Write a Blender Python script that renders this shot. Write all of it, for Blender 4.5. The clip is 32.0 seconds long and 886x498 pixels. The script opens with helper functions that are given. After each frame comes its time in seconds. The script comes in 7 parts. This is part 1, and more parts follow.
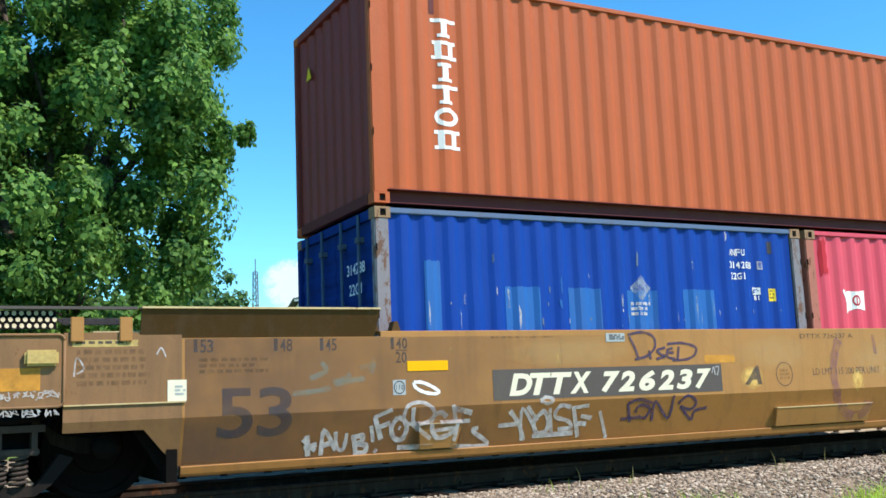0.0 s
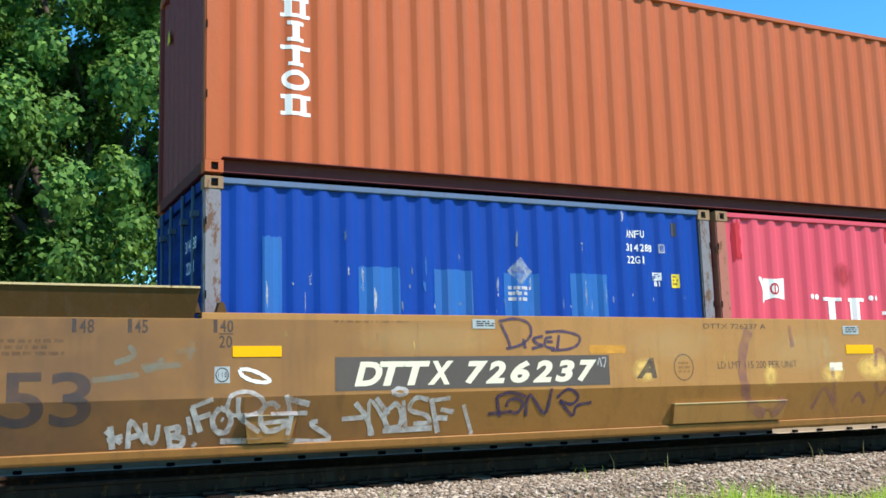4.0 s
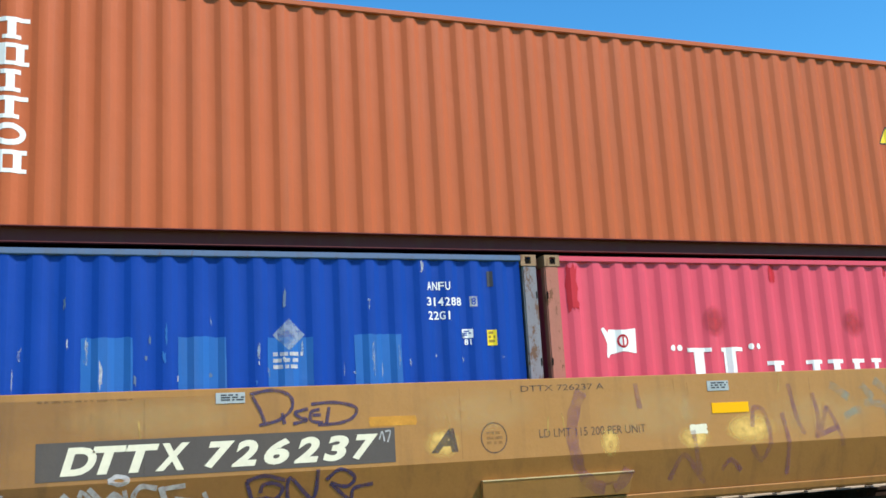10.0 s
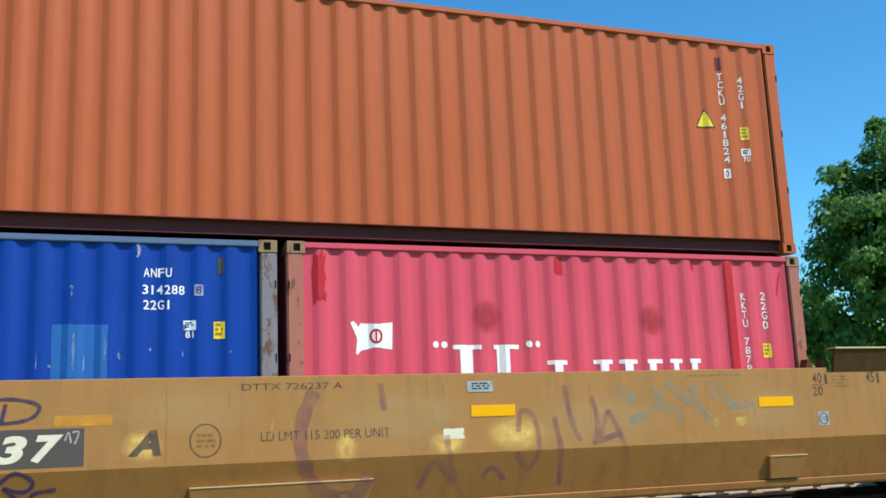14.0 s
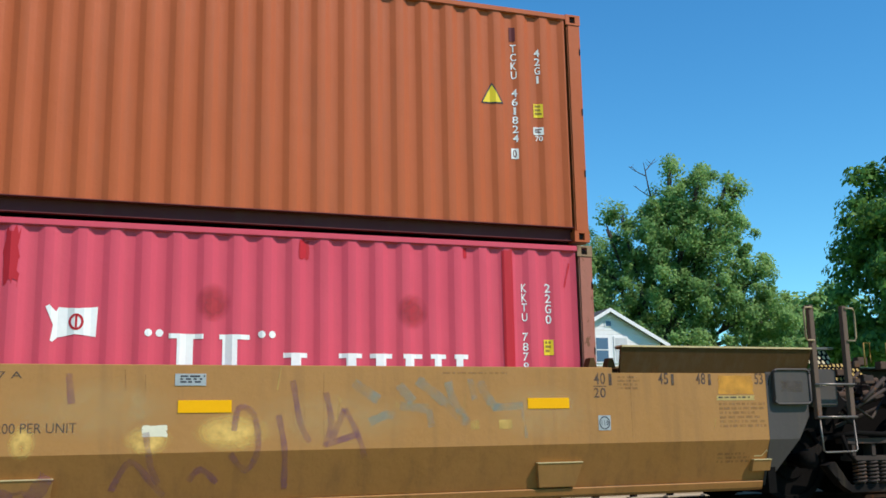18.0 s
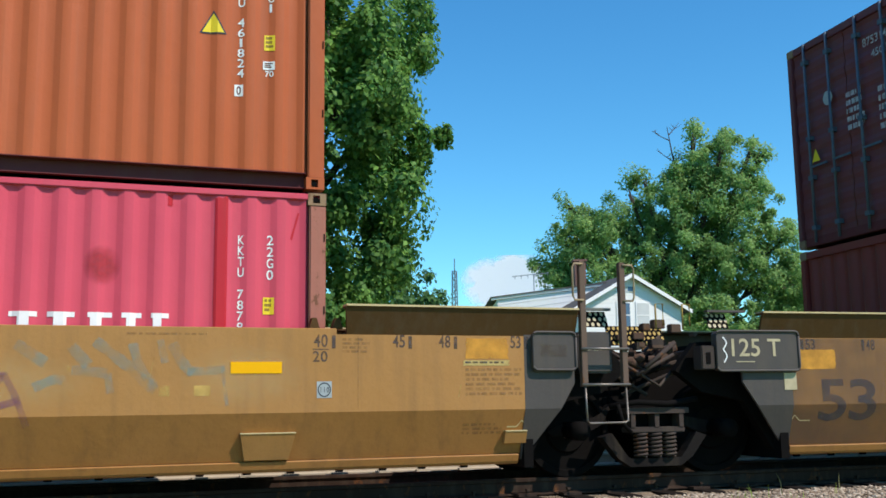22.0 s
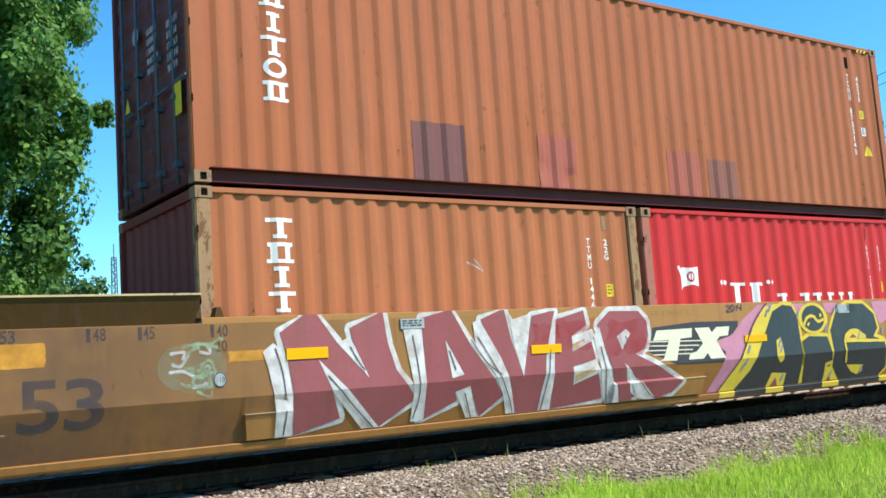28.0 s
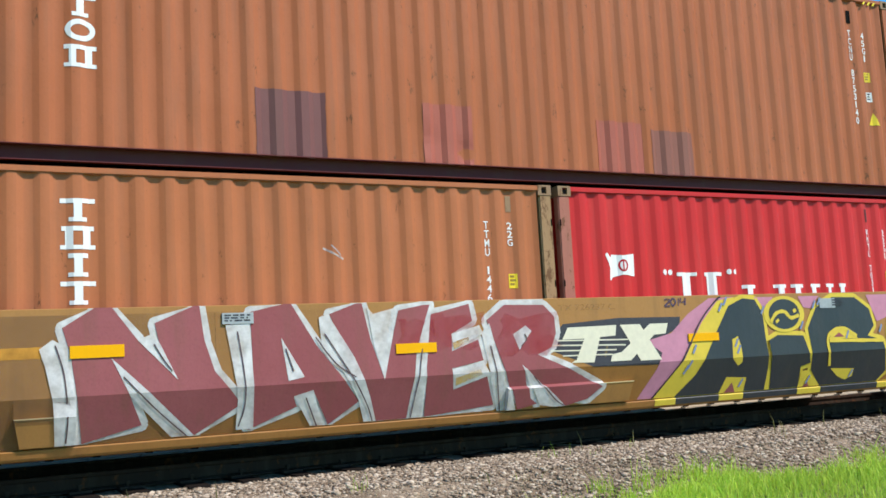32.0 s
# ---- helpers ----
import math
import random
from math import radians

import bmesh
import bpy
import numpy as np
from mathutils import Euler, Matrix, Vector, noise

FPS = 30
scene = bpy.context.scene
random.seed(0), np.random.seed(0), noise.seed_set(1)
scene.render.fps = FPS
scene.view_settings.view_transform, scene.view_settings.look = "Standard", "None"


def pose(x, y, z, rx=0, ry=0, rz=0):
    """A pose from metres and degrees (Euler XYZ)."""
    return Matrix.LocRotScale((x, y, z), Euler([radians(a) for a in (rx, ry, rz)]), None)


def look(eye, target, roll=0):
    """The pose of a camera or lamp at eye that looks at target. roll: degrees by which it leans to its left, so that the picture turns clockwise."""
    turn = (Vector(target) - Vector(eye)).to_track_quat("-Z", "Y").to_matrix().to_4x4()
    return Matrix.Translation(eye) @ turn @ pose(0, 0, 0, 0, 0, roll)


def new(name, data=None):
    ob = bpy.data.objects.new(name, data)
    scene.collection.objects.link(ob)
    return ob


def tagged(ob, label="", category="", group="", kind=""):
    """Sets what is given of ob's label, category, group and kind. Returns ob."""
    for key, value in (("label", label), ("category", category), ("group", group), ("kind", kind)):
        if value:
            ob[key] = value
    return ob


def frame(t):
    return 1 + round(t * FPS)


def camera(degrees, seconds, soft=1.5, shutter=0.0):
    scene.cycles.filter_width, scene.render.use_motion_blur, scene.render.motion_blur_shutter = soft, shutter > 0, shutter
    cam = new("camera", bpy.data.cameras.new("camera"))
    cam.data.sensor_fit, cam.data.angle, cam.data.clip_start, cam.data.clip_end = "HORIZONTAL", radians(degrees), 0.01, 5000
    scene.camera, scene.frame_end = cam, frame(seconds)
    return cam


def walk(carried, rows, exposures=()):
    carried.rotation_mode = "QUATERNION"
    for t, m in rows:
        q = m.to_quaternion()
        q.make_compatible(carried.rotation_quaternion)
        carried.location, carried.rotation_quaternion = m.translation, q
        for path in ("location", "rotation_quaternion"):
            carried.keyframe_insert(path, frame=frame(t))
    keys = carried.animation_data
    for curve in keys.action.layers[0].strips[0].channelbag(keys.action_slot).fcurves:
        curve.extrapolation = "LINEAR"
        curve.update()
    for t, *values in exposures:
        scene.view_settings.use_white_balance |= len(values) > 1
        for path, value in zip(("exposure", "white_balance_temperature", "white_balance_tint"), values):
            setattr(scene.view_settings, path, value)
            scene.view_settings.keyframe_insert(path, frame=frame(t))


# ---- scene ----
import itertools

from mathutils.geometry import tessellate_polygon

cam = camera(47.5, 32.0, soft=1.6)
# time, camera y, z, yaw, pitch, roll, train offset along the track
PATH = (
    (0.0, -9.40, 0.95, -29.95, 8.43, 2.30, 4.581),
    (0.5, -9.31, 0.86, -30.39, 7.57, 1.98, 4.334),
    (1.0, -9.27, 0.82, -30.58, 7.49, 2.13, 4.083),
    (1.5, -9.26, 0.80, -29.94, 8.00, 2.30, 3.837),
    (2.0, -9.26, 0.81, -29.52, 7.50, 1.99, 3.589),
    (2.5, -9.26, 0.82, -28.64, 7.07, 1.95, 3.328),
    (3.0, -9.29, 0.83, -28.62, 8.75, 2.02, 3.041),
    (3.5, -9.35, 0.82, -28.37, 8.66, 1.85, 2.740),
    (5.5, -9.38, 0.79, -27.26, 7.83, 1.18, 1.553),
    (6.0, -9.39, 0.78, -27.52, 9.15, 1.63, 1.266),
    (6.5, -9.40, 0.82, -26.60, 9.72, 2.43, 0.975),
    (7.0, -9.43, 0.85, -25.89, 10.43, 2.81, 0.688),
    (7.5, -9.45, 0.86, -25.16, 10.42, 2.87, 0.406),
    (8.0, -9.47, 0.86, -23.93, 11.19, 3.35, 0.121),
    (8.5, -9.50, 0.91, -23.29, 12.31, 3.81, -0.190),
    (9.0, -9.53, 0.95, -22.78, 12.22, 3.67, -0.520),
    (9.5, -9.55, 0.97, -22.51, 11.78, 3.29, -0.867),
    (10.0, -9.57, 0.98, -21.94, 11.33, 3.23, -1.225),
    (10.5, -9.55, 0.99, -23.05, 10.67, 3.10, -1.590),
    (11.0, -9.58, 0.97, -22.53, 11.24, 3.01, -1.944),
    (11.5, -9.59, 0.96, -22.17, 11.25, 2.73, -2.297),
    (12.0, -9.59, 0.96, -21.86, 10.89, 2.50, -2.652),
    (12.5, -9.62, 0.96, -21.41, 10.63, 2.51, -3.008),
    (13.0, -9.65, 0.96, -21.25, 10.99, 2.51, -3.377),
    (13.5, -9.64, 0.98, -21.23, 11.01, 2.47, -3.743),
    (14.0, -9.63, 0.98, -21.13, 10.87, 2.34, -4.112),
    (14.5, -9.63, 0.98, -20.81, 10.48, 2.09, -4.481),
    (16.5, -9.67, 1.04, -20.29, 10.47, 1.53, -5.930),
    (17.0, -9.65, 1.02, -19.89, 10.55, 1.09, -6.305),
    (17.5, -9.62, 0.99, -20.00, 10.43, 1.03, -6.695),
    (18.0, -9.65, 0.95, -19.83, 10.65, 1.11, -7.097),
    (18.5, -9.65, 0.94, -19.54, 10.74, 1.26, -7.488),
    (19.0, -9.63, 0.92, -19.56, 10.72, 1.31, -7.882),
    (19.5, -9.60, 0.94, -19.61, 10.10, 0.86, -8.278),
    (20.0, -9.60, 0.95, -19.82, 9.37, 0.59, -8.676),
    (20.5, -9.56, 0.95, -20.35, 8.95, 0.37, -9.075),
    (21.0, -9.56, 0.95, -19.51, 9.09, 0.52, -9.459),
    (21.5, -9.56, 0.93, -18.90, 9.78, 0.81, -9.850),
    (22.0, -9.54, 0.94, -18.61, 8.69, 0.78, -10.251),
    (22.5, -9.47, 0.94, -18.75, 8.88, 1.39, -10.654),
    (23.0, -9.46, 0.93, -18.79, 8.87, 1.31, -11.051),
    (23.5, -9.51, 0.94, -18.42, 8.95, 0.91, -11.476),
    (24.0, -9.56, 0.94, -18.24, 8.54, 1.16, -11.889),
    (24.5, -9.59, 0.96, -18.07, 8.24, 1.29, -12.290),
    (26.5, -9.58, 0.94, -18.71, 7.67, 0.62, -13.899),
    (26.6, -9.55, 0.94, -20.73, 7.79, 0.85, -13.991),
    (26.7, -9.53, 0.94, -22.96, 7.91, 1.87, -14.083),
    (26.8, -9.51, 0.94, -25.60, 7.05, 1.91, -14.175),
    (26.9, -9.48, 0.94, -28.19, 6.04, 2.13, -14.267),
    (27.0, -9.46, 0.94, -29.22, 5.35, 2.24, -14.360),
    (27.5, -9.37, 0.97, -35.73, 4.29, 2.66, -14.885),
    (28.0, -9.27, 0.97, -37.52, 6.97, 4.04, -15.358),
    (28.5, -9.40, 0.95, -36.60, 6.08, 3.90, -15.851),
    (29.0, -9.47, 0.95, -37.21, 5.48, 3.42, -16.330),
    (29.5, -9.53, 0.96, -36.63, 5.53, 3.29, -16.790),
    (30.0, -9.60, 0.98, -35.19, 5.82, 2.76, -17.246),
    (30.5, -9.59, 0.96, -34.87, 6.07, 3.09, -17.626),
    (31.0, -9.58, 0.96, -33.23, 6.16, 3.24, -18.002),
    (31.5, -9.61, 0.96, -31.61, 6.49, 3.21, -18.375),
    (32.0, -9.63, 0.96, -29.22, 6.63, 3.14, -18.750),
)


def aim(y, z, yaw, pitch, roll):
    a, p = radians(yaw), radians(pitch)
    way = Vector((-math.sin(a) * math.cos(p), math.cos(a) * math.cos(p), math.sin(p)))
    eye = Vector((0, y, z))
    return look(eye, eye + way, -roll)


EXPOSURE = ((0.0, 0.39), (1.0, 0.46), (2.0, 0.51), (3.0, 0.48), (6.0, 0.36), (9.0, 0.28), (13.0, 0.10), (17.0, -0.08), (19.0, -0.12), (21.0, -0.04), (24.0, 0.07), (25.5, 0.25), (26.5, 0.50), (26.7, 0.60),
            (27.0, 0.62), (27.5, 0.52), (28.0, 0.36), (29.0, 0.20), (30.0, 0.15), (32.0, 0.10))
walk(cam, [(r[0], aim(*r[1:6])) for r in PATH], EXPOSURE)
OFFSETS = [(r[0], r[6]) for r in PATH]

# ---- light ----
SUN = Vector((0.50, -0.70, 1.0)).normalized()
world = bpy.data.worlds.new("world")
scene.world = world
world.use_nodes = True
wn = world.node_tree
sky = wn.nodes.new("ShaderNodeTexSky")
sky.sky_type = "NISHITA"
sky.sun_disc = False
sky.sun_elevation = math.asin(SUN.z)
sky.sun_rotation = math.atan2(SUN.x, SUN.y)
sky.air_density, sky.dust_density, sky.ozone_density = 1.0, 0.1, 2.0
wn.nodes["Background"].inputs[1].default_value = 0.12
tint = wn.nodes.new("ShaderNodeHueSaturation")
tint.inputs["Hue"].default_value, tint.inputs["Saturation"].default_value, tint.inputs["Value"].default_value = 0.5, 1.25, 1.5
wn.links.new(sky.outputs[0], tint.inputs["Color"])
clear = wn.nodes.new("ShaderNodeMix")
clear.data_type, clear.blend_type = "RGBA", "MULTIPLY"
clear.inputs[0].default_value, clear.inputs[7].default_value = 1.0, (0.56, 0.99, 1.06, 1)
wn.links.new(tint.outputs[0], clear.inputs[6])
wn.links.new(clear.outputs[2], wn.nodes["Background"].inputs[0])
lamp = bpy.data.lights.new("sun", "SUN")
lamp.energy, lamp.angle, lamp.color = 5.0, radians(0.55), (1.0, 0.90, 0.82)
sun = new("sun", lamp)
sun.matrix_world = look(SUN * 60, (0, 0, 0))

# ---- materials ----
MATS = {}


def nodes_of(name):
    m = bpy.data.materials.new(name)
    m.use_nodes = True
    nt = m.node_tree
    return m, nt, nt.nodes["Principled BSDF"]


def mixed(nt, fac, a, b):
    n = nt.nodes.new("ShaderNodeMix")
    n.data_type = "RGBA"
    for i, v in ((0, fac), (6, a), (7, b)):
        if isinstance(v, (tuple, list)):
            n.inputs[i].default_value = (*v, 1) if len(v) == 3 else v
        elif isinstance(v, (int, float)):
            n.inputs[i].default_value = v
        else:
            nt.links.new(v, n.inputs[i])
    return n.outputs[2]


def noisy(nt, scale, stretch=(1, 1, 1), detail=4, lo=0.4, hi=0.6, rough=0.6, where="Object"):
    co = nt.nodes.new("ShaderNodeTexCoord")
    mp = nt.nodes.new("ShaderNodeMapping")
    mp.inputs["Scale"].default_value = stretch
    nt.links.new(co.outputs[where], mp.inputs[0])
    n = nt.nodes.new("ShaderNodeTexNoise")
    n.inputs["Scale"].default_value, n.inputs["Detail"].default_value, n.inputs["Roughness"].default_value = scale, detail, rough
    nt.links.new(mp.outputs[0], n.inputs["Vector"])
    r = nt.nodes.new("ShaderNodeMapRange")
    r.inputs[1].default_value, r.inputs[2].default_value = lo, hi
    nt.links.new(n.outputs[0], r.inputs[0])
    return r.outputs[0]


def scaled(nt, v, k):
    n = nt.nodes.new("ShaderNodeMath")
    n.operation = "MULTIPLY"
    nt.links.new(v, n.inputs[0])
    n.inputs[1].default_value = k
    return n.outputs[0]


def bumpy(nt, bsdf, height, strength, dist):
    b = nt.nodes.new("ShaderNodeBump")
    b.inputs["Strength"].default_value, b.inputs["Distance"].default_value = strength, dist
    nt.links.new(height, b.inputs["Height"])
    nt.links.new(b.outputs[0], bsdf.inputs["Normal"])


def paint(name, col, fade=0.25, dirt=0.25, rust=0.0, rough=0.5, dirt_col=(0.12, 0.09, 0.06), metal=0.0, gloss=0.3):
    """Weathered paint on steel: chalky fading, streaks that run down, specks of rust."""
    if name in MATS:
        return MATS[name]
    m, nt, b = nodes_of(name)
    pale = tuple(min(1, c * 1.2 + 0.025) for c in col)
    c = mixed(nt, scaled(nt, noisy(nt, 0.9, (1, 1, 0.6), 6, 0.35, 0.7), fade), col, pale)
    c = mixed(nt, scaled(nt, noisy(nt, 3.0, (2.2, 2.2, 0.22), 5, 0.5, 0.75), dirt), c, dirt_col)
    c = mixed(nt, scaled(nt, noisy(nt, 40, (1, 1, 0.8), 3, 0.5, 0.8), dirt * 0.6), c, tuple(x * 0.55 for x in col))
    if rust:
        c = mixed(nt, scaled(nt, noisy(nt, 5, (1.5, 1.5, 0.8), 8, 0.62 - rust * 0.12, 0.68 - rust * 0.12, 0.75), 0.85), c, (0.13, 0.055, 0.022))
    nt.links.new(c, b.inputs["Base Color"])
    b.inputs["Roughness"].default_value, b.inputs["Metallic"].default_value = rough, metal
    b.inputs["Specular IOR Level"].default_value = gloss
    bumpy(nt, b, noisy(nt, 6, (1, 1, 1), 5, 0.2, 0.8), 0.25, 0.012)
    MATS[name] = m
    return m


def plain(name, col, rough=0.6, metal=0.0, vary=0.2, scale=25, gloss=0.4):
    if name in MATS:
        return MATS[name]
    m, nt, b = nodes_of(name)
    c = mixed(nt, scaled(nt, noisy(nt, scale, detail=5, lo=0.35, hi=0.7), vary), col, tuple(x * 0.45 for x in col))
    nt.links.new(c, b.inputs["Base Color"])
    b.inputs["Roughness"].default_value, b.inputs["Metallic"].default_value = rough, metal
    b.inputs["Specular IOR Level"].default_value = gloss
    MATS[name] = m
    return m


def leafy(name, dark, light, translucency=0.3):
    if name in MATS:
        return MATS[name]
    m, nt, b = nodes_of(name)
    g = nt.nodes.new("ShaderNodeNewGeometry")
    c = mixed(nt, g.outputs["Random Per Island"], dark, light)
    c = mixed(nt, scaled(nt, noisy(nt, 0.5, detail=3, lo=0.4, hi=0.65), 0.5), c, tuple(x * 0.6 for x in dark))
    nt.links.new(c, b.inputs["Base Color"])
    b.inputs["Roughness"].default_value = 0.55
    b.inputs["Specular IOR Level"].default_value = 0.18
    t = nt.nodes.new("ShaderNodeBsdfTranslucent")
    nt.links.new(mixed(nt, 0.5, c, light), t.inputs[0])
    s = nt.nodes.new("ShaderNodeMixShader")
    s.inputs[0].default_value = translucency
    nt.links.new(b.outputs[0], s.inputs[1])
    nt.links.new(t.outputs[0], s.inputs[2])
    nt.links.new(s.outputs[0], nt.nodes["Material Output"].inputs[0])
    MATS[name] = m
    return m


def stony(name, a, b_, c_):
    m, nt, b = nodes_of(name)
    g = nt.nodes.new("ShaderNodeNewGeometry")
    r = nt.nodes.new("ShaderNodeValToRGB")
    r.color_ramp.elements[0].color, r.color_ramp.elements[1].color = (*a, 1), (*c_, 1)
    e = r.color_ramp.elements.new(0.5)
    e.color = (*b_, 1)
    nt.links.new(g.outputs["Random Per Island"], r.inputs[0])
    c = mixed(nt, scaled(nt, noisy(nt, 60, detail=4), 0.4), r.outputs[0], tuple(x * 0.5 for x in b_))
    nt.links.new(c, b.inputs["Base Color"])
    b.inputs["Roughness"].default_value = 0.9
    b.inputs["Specular IOR Level"].default_value = 0.12
    MATS[name] = m
    return m


def spray(name, col, lo=0.3, hi=0.85, scale=9):
    """Thin sprayed paint: the surface under it shows through in an uneven way."""
    m, nt, b = nodes_of(name)
    b.inputs["Base Color"].default_value = (*col, 1)
    b.inputs["Roughness"].default_value = 0.75
    r = nt.nodes.new("ShaderNodeMapRange")
    r.inputs[3].default_value, r.inputs[4].default_value = lo, hi
    nt.links.new(noisy(nt, scale, detail=6, lo=0.3, hi=0.7), r.inputs[0])
    nt.links.new(r.outputs[0], b.inputs["Alpha"])
    MATS[name] = m
    return m


def mist(name, col, most):
    """A thin spot of paint that fades out towards its rim."""
    m, nt, b = nodes_of(name)
    b.inputs["Base Color"].default_value = (*col, 1)
    b.inputs["Roughness"].default_value = 0.7
    co = nt.nodes.new("ShaderNodeTexCoord")
    mp = nt.nodes.new("ShaderNodeMapping")
    mp.inputs["Location"].default_value, mp.inputs["Scale"].default_value = (-1, 0, -1), (2, 0, 2)
    nt.links.new(co.outputs["Generated"], mp.inputs[0])
    gr = nt.nodes.new("ShaderNodeTexGradient")
    gr.gradient_type = "SPHERICAL"
    nt.links.new(mp.outputs[0], gr.inputs[0])
    r = nt.nodes.new("ShaderNodeMapRange")
    r.inputs[2].default_value, r.inputs[4].default_value = 0.55, most
    nt.links.new(gr.outputs[1], r.inputs[0])
    k = nt.nodes.new("ShaderNodeMath")
    k.operation = "MULTIPLY"
    nt.links.new(r.outputs[0], k.inputs[0])
    nt.links.new(noisy(nt, 7, detail=5, lo=0.1, hi=0.6), k.inputs[1])
    nt.links.new(k.outputs[0], b.inputs["Alpha"])
    MATS[name] = m
    return m


ORANGE = paint("orange paint", (0.42, 0.096, 0.029), 0.2, 0.16, 0.0, 0.5, gloss=0.22)
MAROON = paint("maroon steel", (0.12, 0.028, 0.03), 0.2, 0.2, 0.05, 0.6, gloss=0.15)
BLUE = paint("blue paint", (0.001, 0.042, 0.285), 0.02, 0.22, 0.0, 0.5, (0.004, 0.018, 0.075), gloss=0.2)
BLUE_LIGHT = paint("light blue repaint", (0.012, 0.105, 0.36), 0.2, 0.15, 0.0, 0.5)
PINK = paint("faded pink paint", (0.585, 0.070, 0.108), 0.3, 0.12, 0.0, 0.5, gloss=0.2)
PINK_DEEP = paint("unfaded red paint", (0.46, 0.014, 0.024), 0.15, 0.1, 0.0, 0.5)
RED = paint("red paint", (0.52, 0.024, 0.024), 0.35, 0.18, 0.0, 0.5, gloss=0.2)
TAN = paint("sunburnt orange paint", (0.40, 0.131, 0.050), 0.35, 0.25, 0.05, 0.5, gloss=0.2)
TAN_OLD = paint("worn orange paint", (0.375, 0.113, 0.042), 0.35, 0.28, 0.1, 0.5, gloss=0.2)
DARK_PATCH = paint("dark primer patch", (0.17, 0.065, 0.06), 0.2, 0.2, 0.0, 0.65)
ROSE_PATCH = paint("rose repaint", (0.36, 0.095, 0.062), 0.3, 0.25, 0.0, 0.6)
RUSTY = paint("rusted post", (0.33, 0.195, 0.095), 0.4, 0.4, 0.9, 0.75)
RUSTY_GREY = paint("scuffed grey post", (0.20, 0.19, 0.21), 0.5, 0.4, 0.9, 0.7, gloss=0.2)
RUSTY_RED = paint("scuffed red post", (0.36, 0.13, 0.09), 0.35, 0.3, 0.5, 0.7)
CASTING = paint("bare casting", (0.27, 0.165, 0.09), 0.4, 0.4, 0.7, 0.7)
CAR = paint("yellow-brown car paint", (0.36, 0.175, 0.050), 0.3, 0.34, 0.0, 0.5, (0.15, 0.085, 0.04), gloss=0.25)
# Pale tone for sunlit edges; pale seams and steps use it too.
EDGE_PALE = paint("pale edge", (0.52, 0.40, 0.20), 0.3, 0.3, 0.1, 0.5)
# CAR darkened in colour for the shade on the leaning guards.
CAR_DARK = paint("shaded dark car paint", (0.088, 0.046, 0.016), 0.2, 0.4, 0.15, 0.65, gloss=0.08)
# CAR darkened for the downward-leaning plate's shade, with more dirt streaks.
CAR_LOW = paint("shaded lower car paint", (0.315, 0.143, 0.038), 0.25, 0.45, 0.0, 0.5, (0.13, 0.07, 0.03), gloss=0.2)
MARKER = plain("dusty yellow box", (0.50, 0.36, 0.12), 0.7, 0, 0.5, 30)
CAR_BROWN = paint("brown weathered car paint", (0.215, 0.112, 0.045), 0.25, 0.4, 0.1, 0.6, (0.09, 0.05, 0.03))
END_GREY = paint("sooty grey end paint", (0.066, 0.056, 0.050), 0.25, 0.3, 0.0, 0.6)
GREY = paint("dark grey car paint", (0.080, 0.066, 0.058), 0.25, 0.3, 0.0, 0.6)
# Near black, so the shade under the wagons sits in the colour.
NEAR_BLACK = plain("near-black steel", (0.006, 0.005, 0.0045), 0.85, 0.0, 0.5, 12, 0.08)
IRON = paint("brown cast iron", (0.050, 0.037, 0.031), 0.3, 0.4, 0.2, 0.75, gloss=0.12)
STEEL = plain("worn bare steel", (0.20, 0.175, 0.15), 0.45, 0.6, 0.4, 30)
# Near track's steel, darkened for the shade under the wagons.
RAIL_RUST = paint("shade-dark rail", (0.035, 0.022, 0.016), 0.3, 0.4, 0.4, 0.8, gloss=0.04)
WHITE = plain("white lettering", (0.80, 0.80, 0.78), 0.6, 0, 0.12, 18)
CREAM = plain("cream lettering", (0.74, 0.69, 0.52), 0.6, 0, 0.2, 14)
CHALK = spray("thin white spray", (0.60, 0.58, 0.57), 0.3, 0.85, 12)
WHITE_SPRAY = spray("white spray", (0.70, 0.69, 0.67), 0.42, 1.0, 5)
BLACK = plain("dark lettering", (0.045, 0.045, 0.055), 0.65, 0, 0.4, 18)
NAVY = spray("blue-black spray", (0.045, 0.03, 0.085), 0.55, 0.95, 10)
PURPLE = spray("purple spray", (0.20, 0.07, 0.14), 0.05, 0.5, 5)
TEAL = spray("faded teal spray", (0.20, 0.33, 0.31), 0.0, 0.42, 6)
GREEN_SPRAY = spray("pale green spray", (0.33, 0.45, 0.29), 0.1, 0.8, 7)
WINE = paint("wine red spray", (0.27, 0.070, 0.074), 0.7, 0.45, 0.0, 0.6, (0.19, 0.085, 0.06))
SLATE = paint("slate black spray", (0.022, 0.026, 0.032), 0.5, 0.2, 0.0, 0.42, gloss=0.45)
YELLOW = plain("yellow spray", (0.68, 0.50, 0.05), 0.6, 0, 0.2, 8)
ROSE = plain("pink spray", (0.55, 0.23, 0.32), 0.7, 0, 0.3, 6)
SKYBLUE = plain("blue spray", (0.20, 0.26, 0.40), 0.7, 0, 0.3, 9)
REFLEX = plain("yellow reflector", (0.85, 0.41, 0.0), 0.5, 0, 0.06, 30, 0.15)
REFLEX_OLD = spray("faded orange sheet", (0.66, 0.30, 0.03), 0.4, 0.95, 5)
SIGN_YELLOW = plain("yellow label", (0.82, 0.60, 0.02), 0.5, 0, 0.1, 30)
PRINT = plain("thin brown print", (0.30, 0.19, 0.02), 0.6, 0, 0.2, 20)
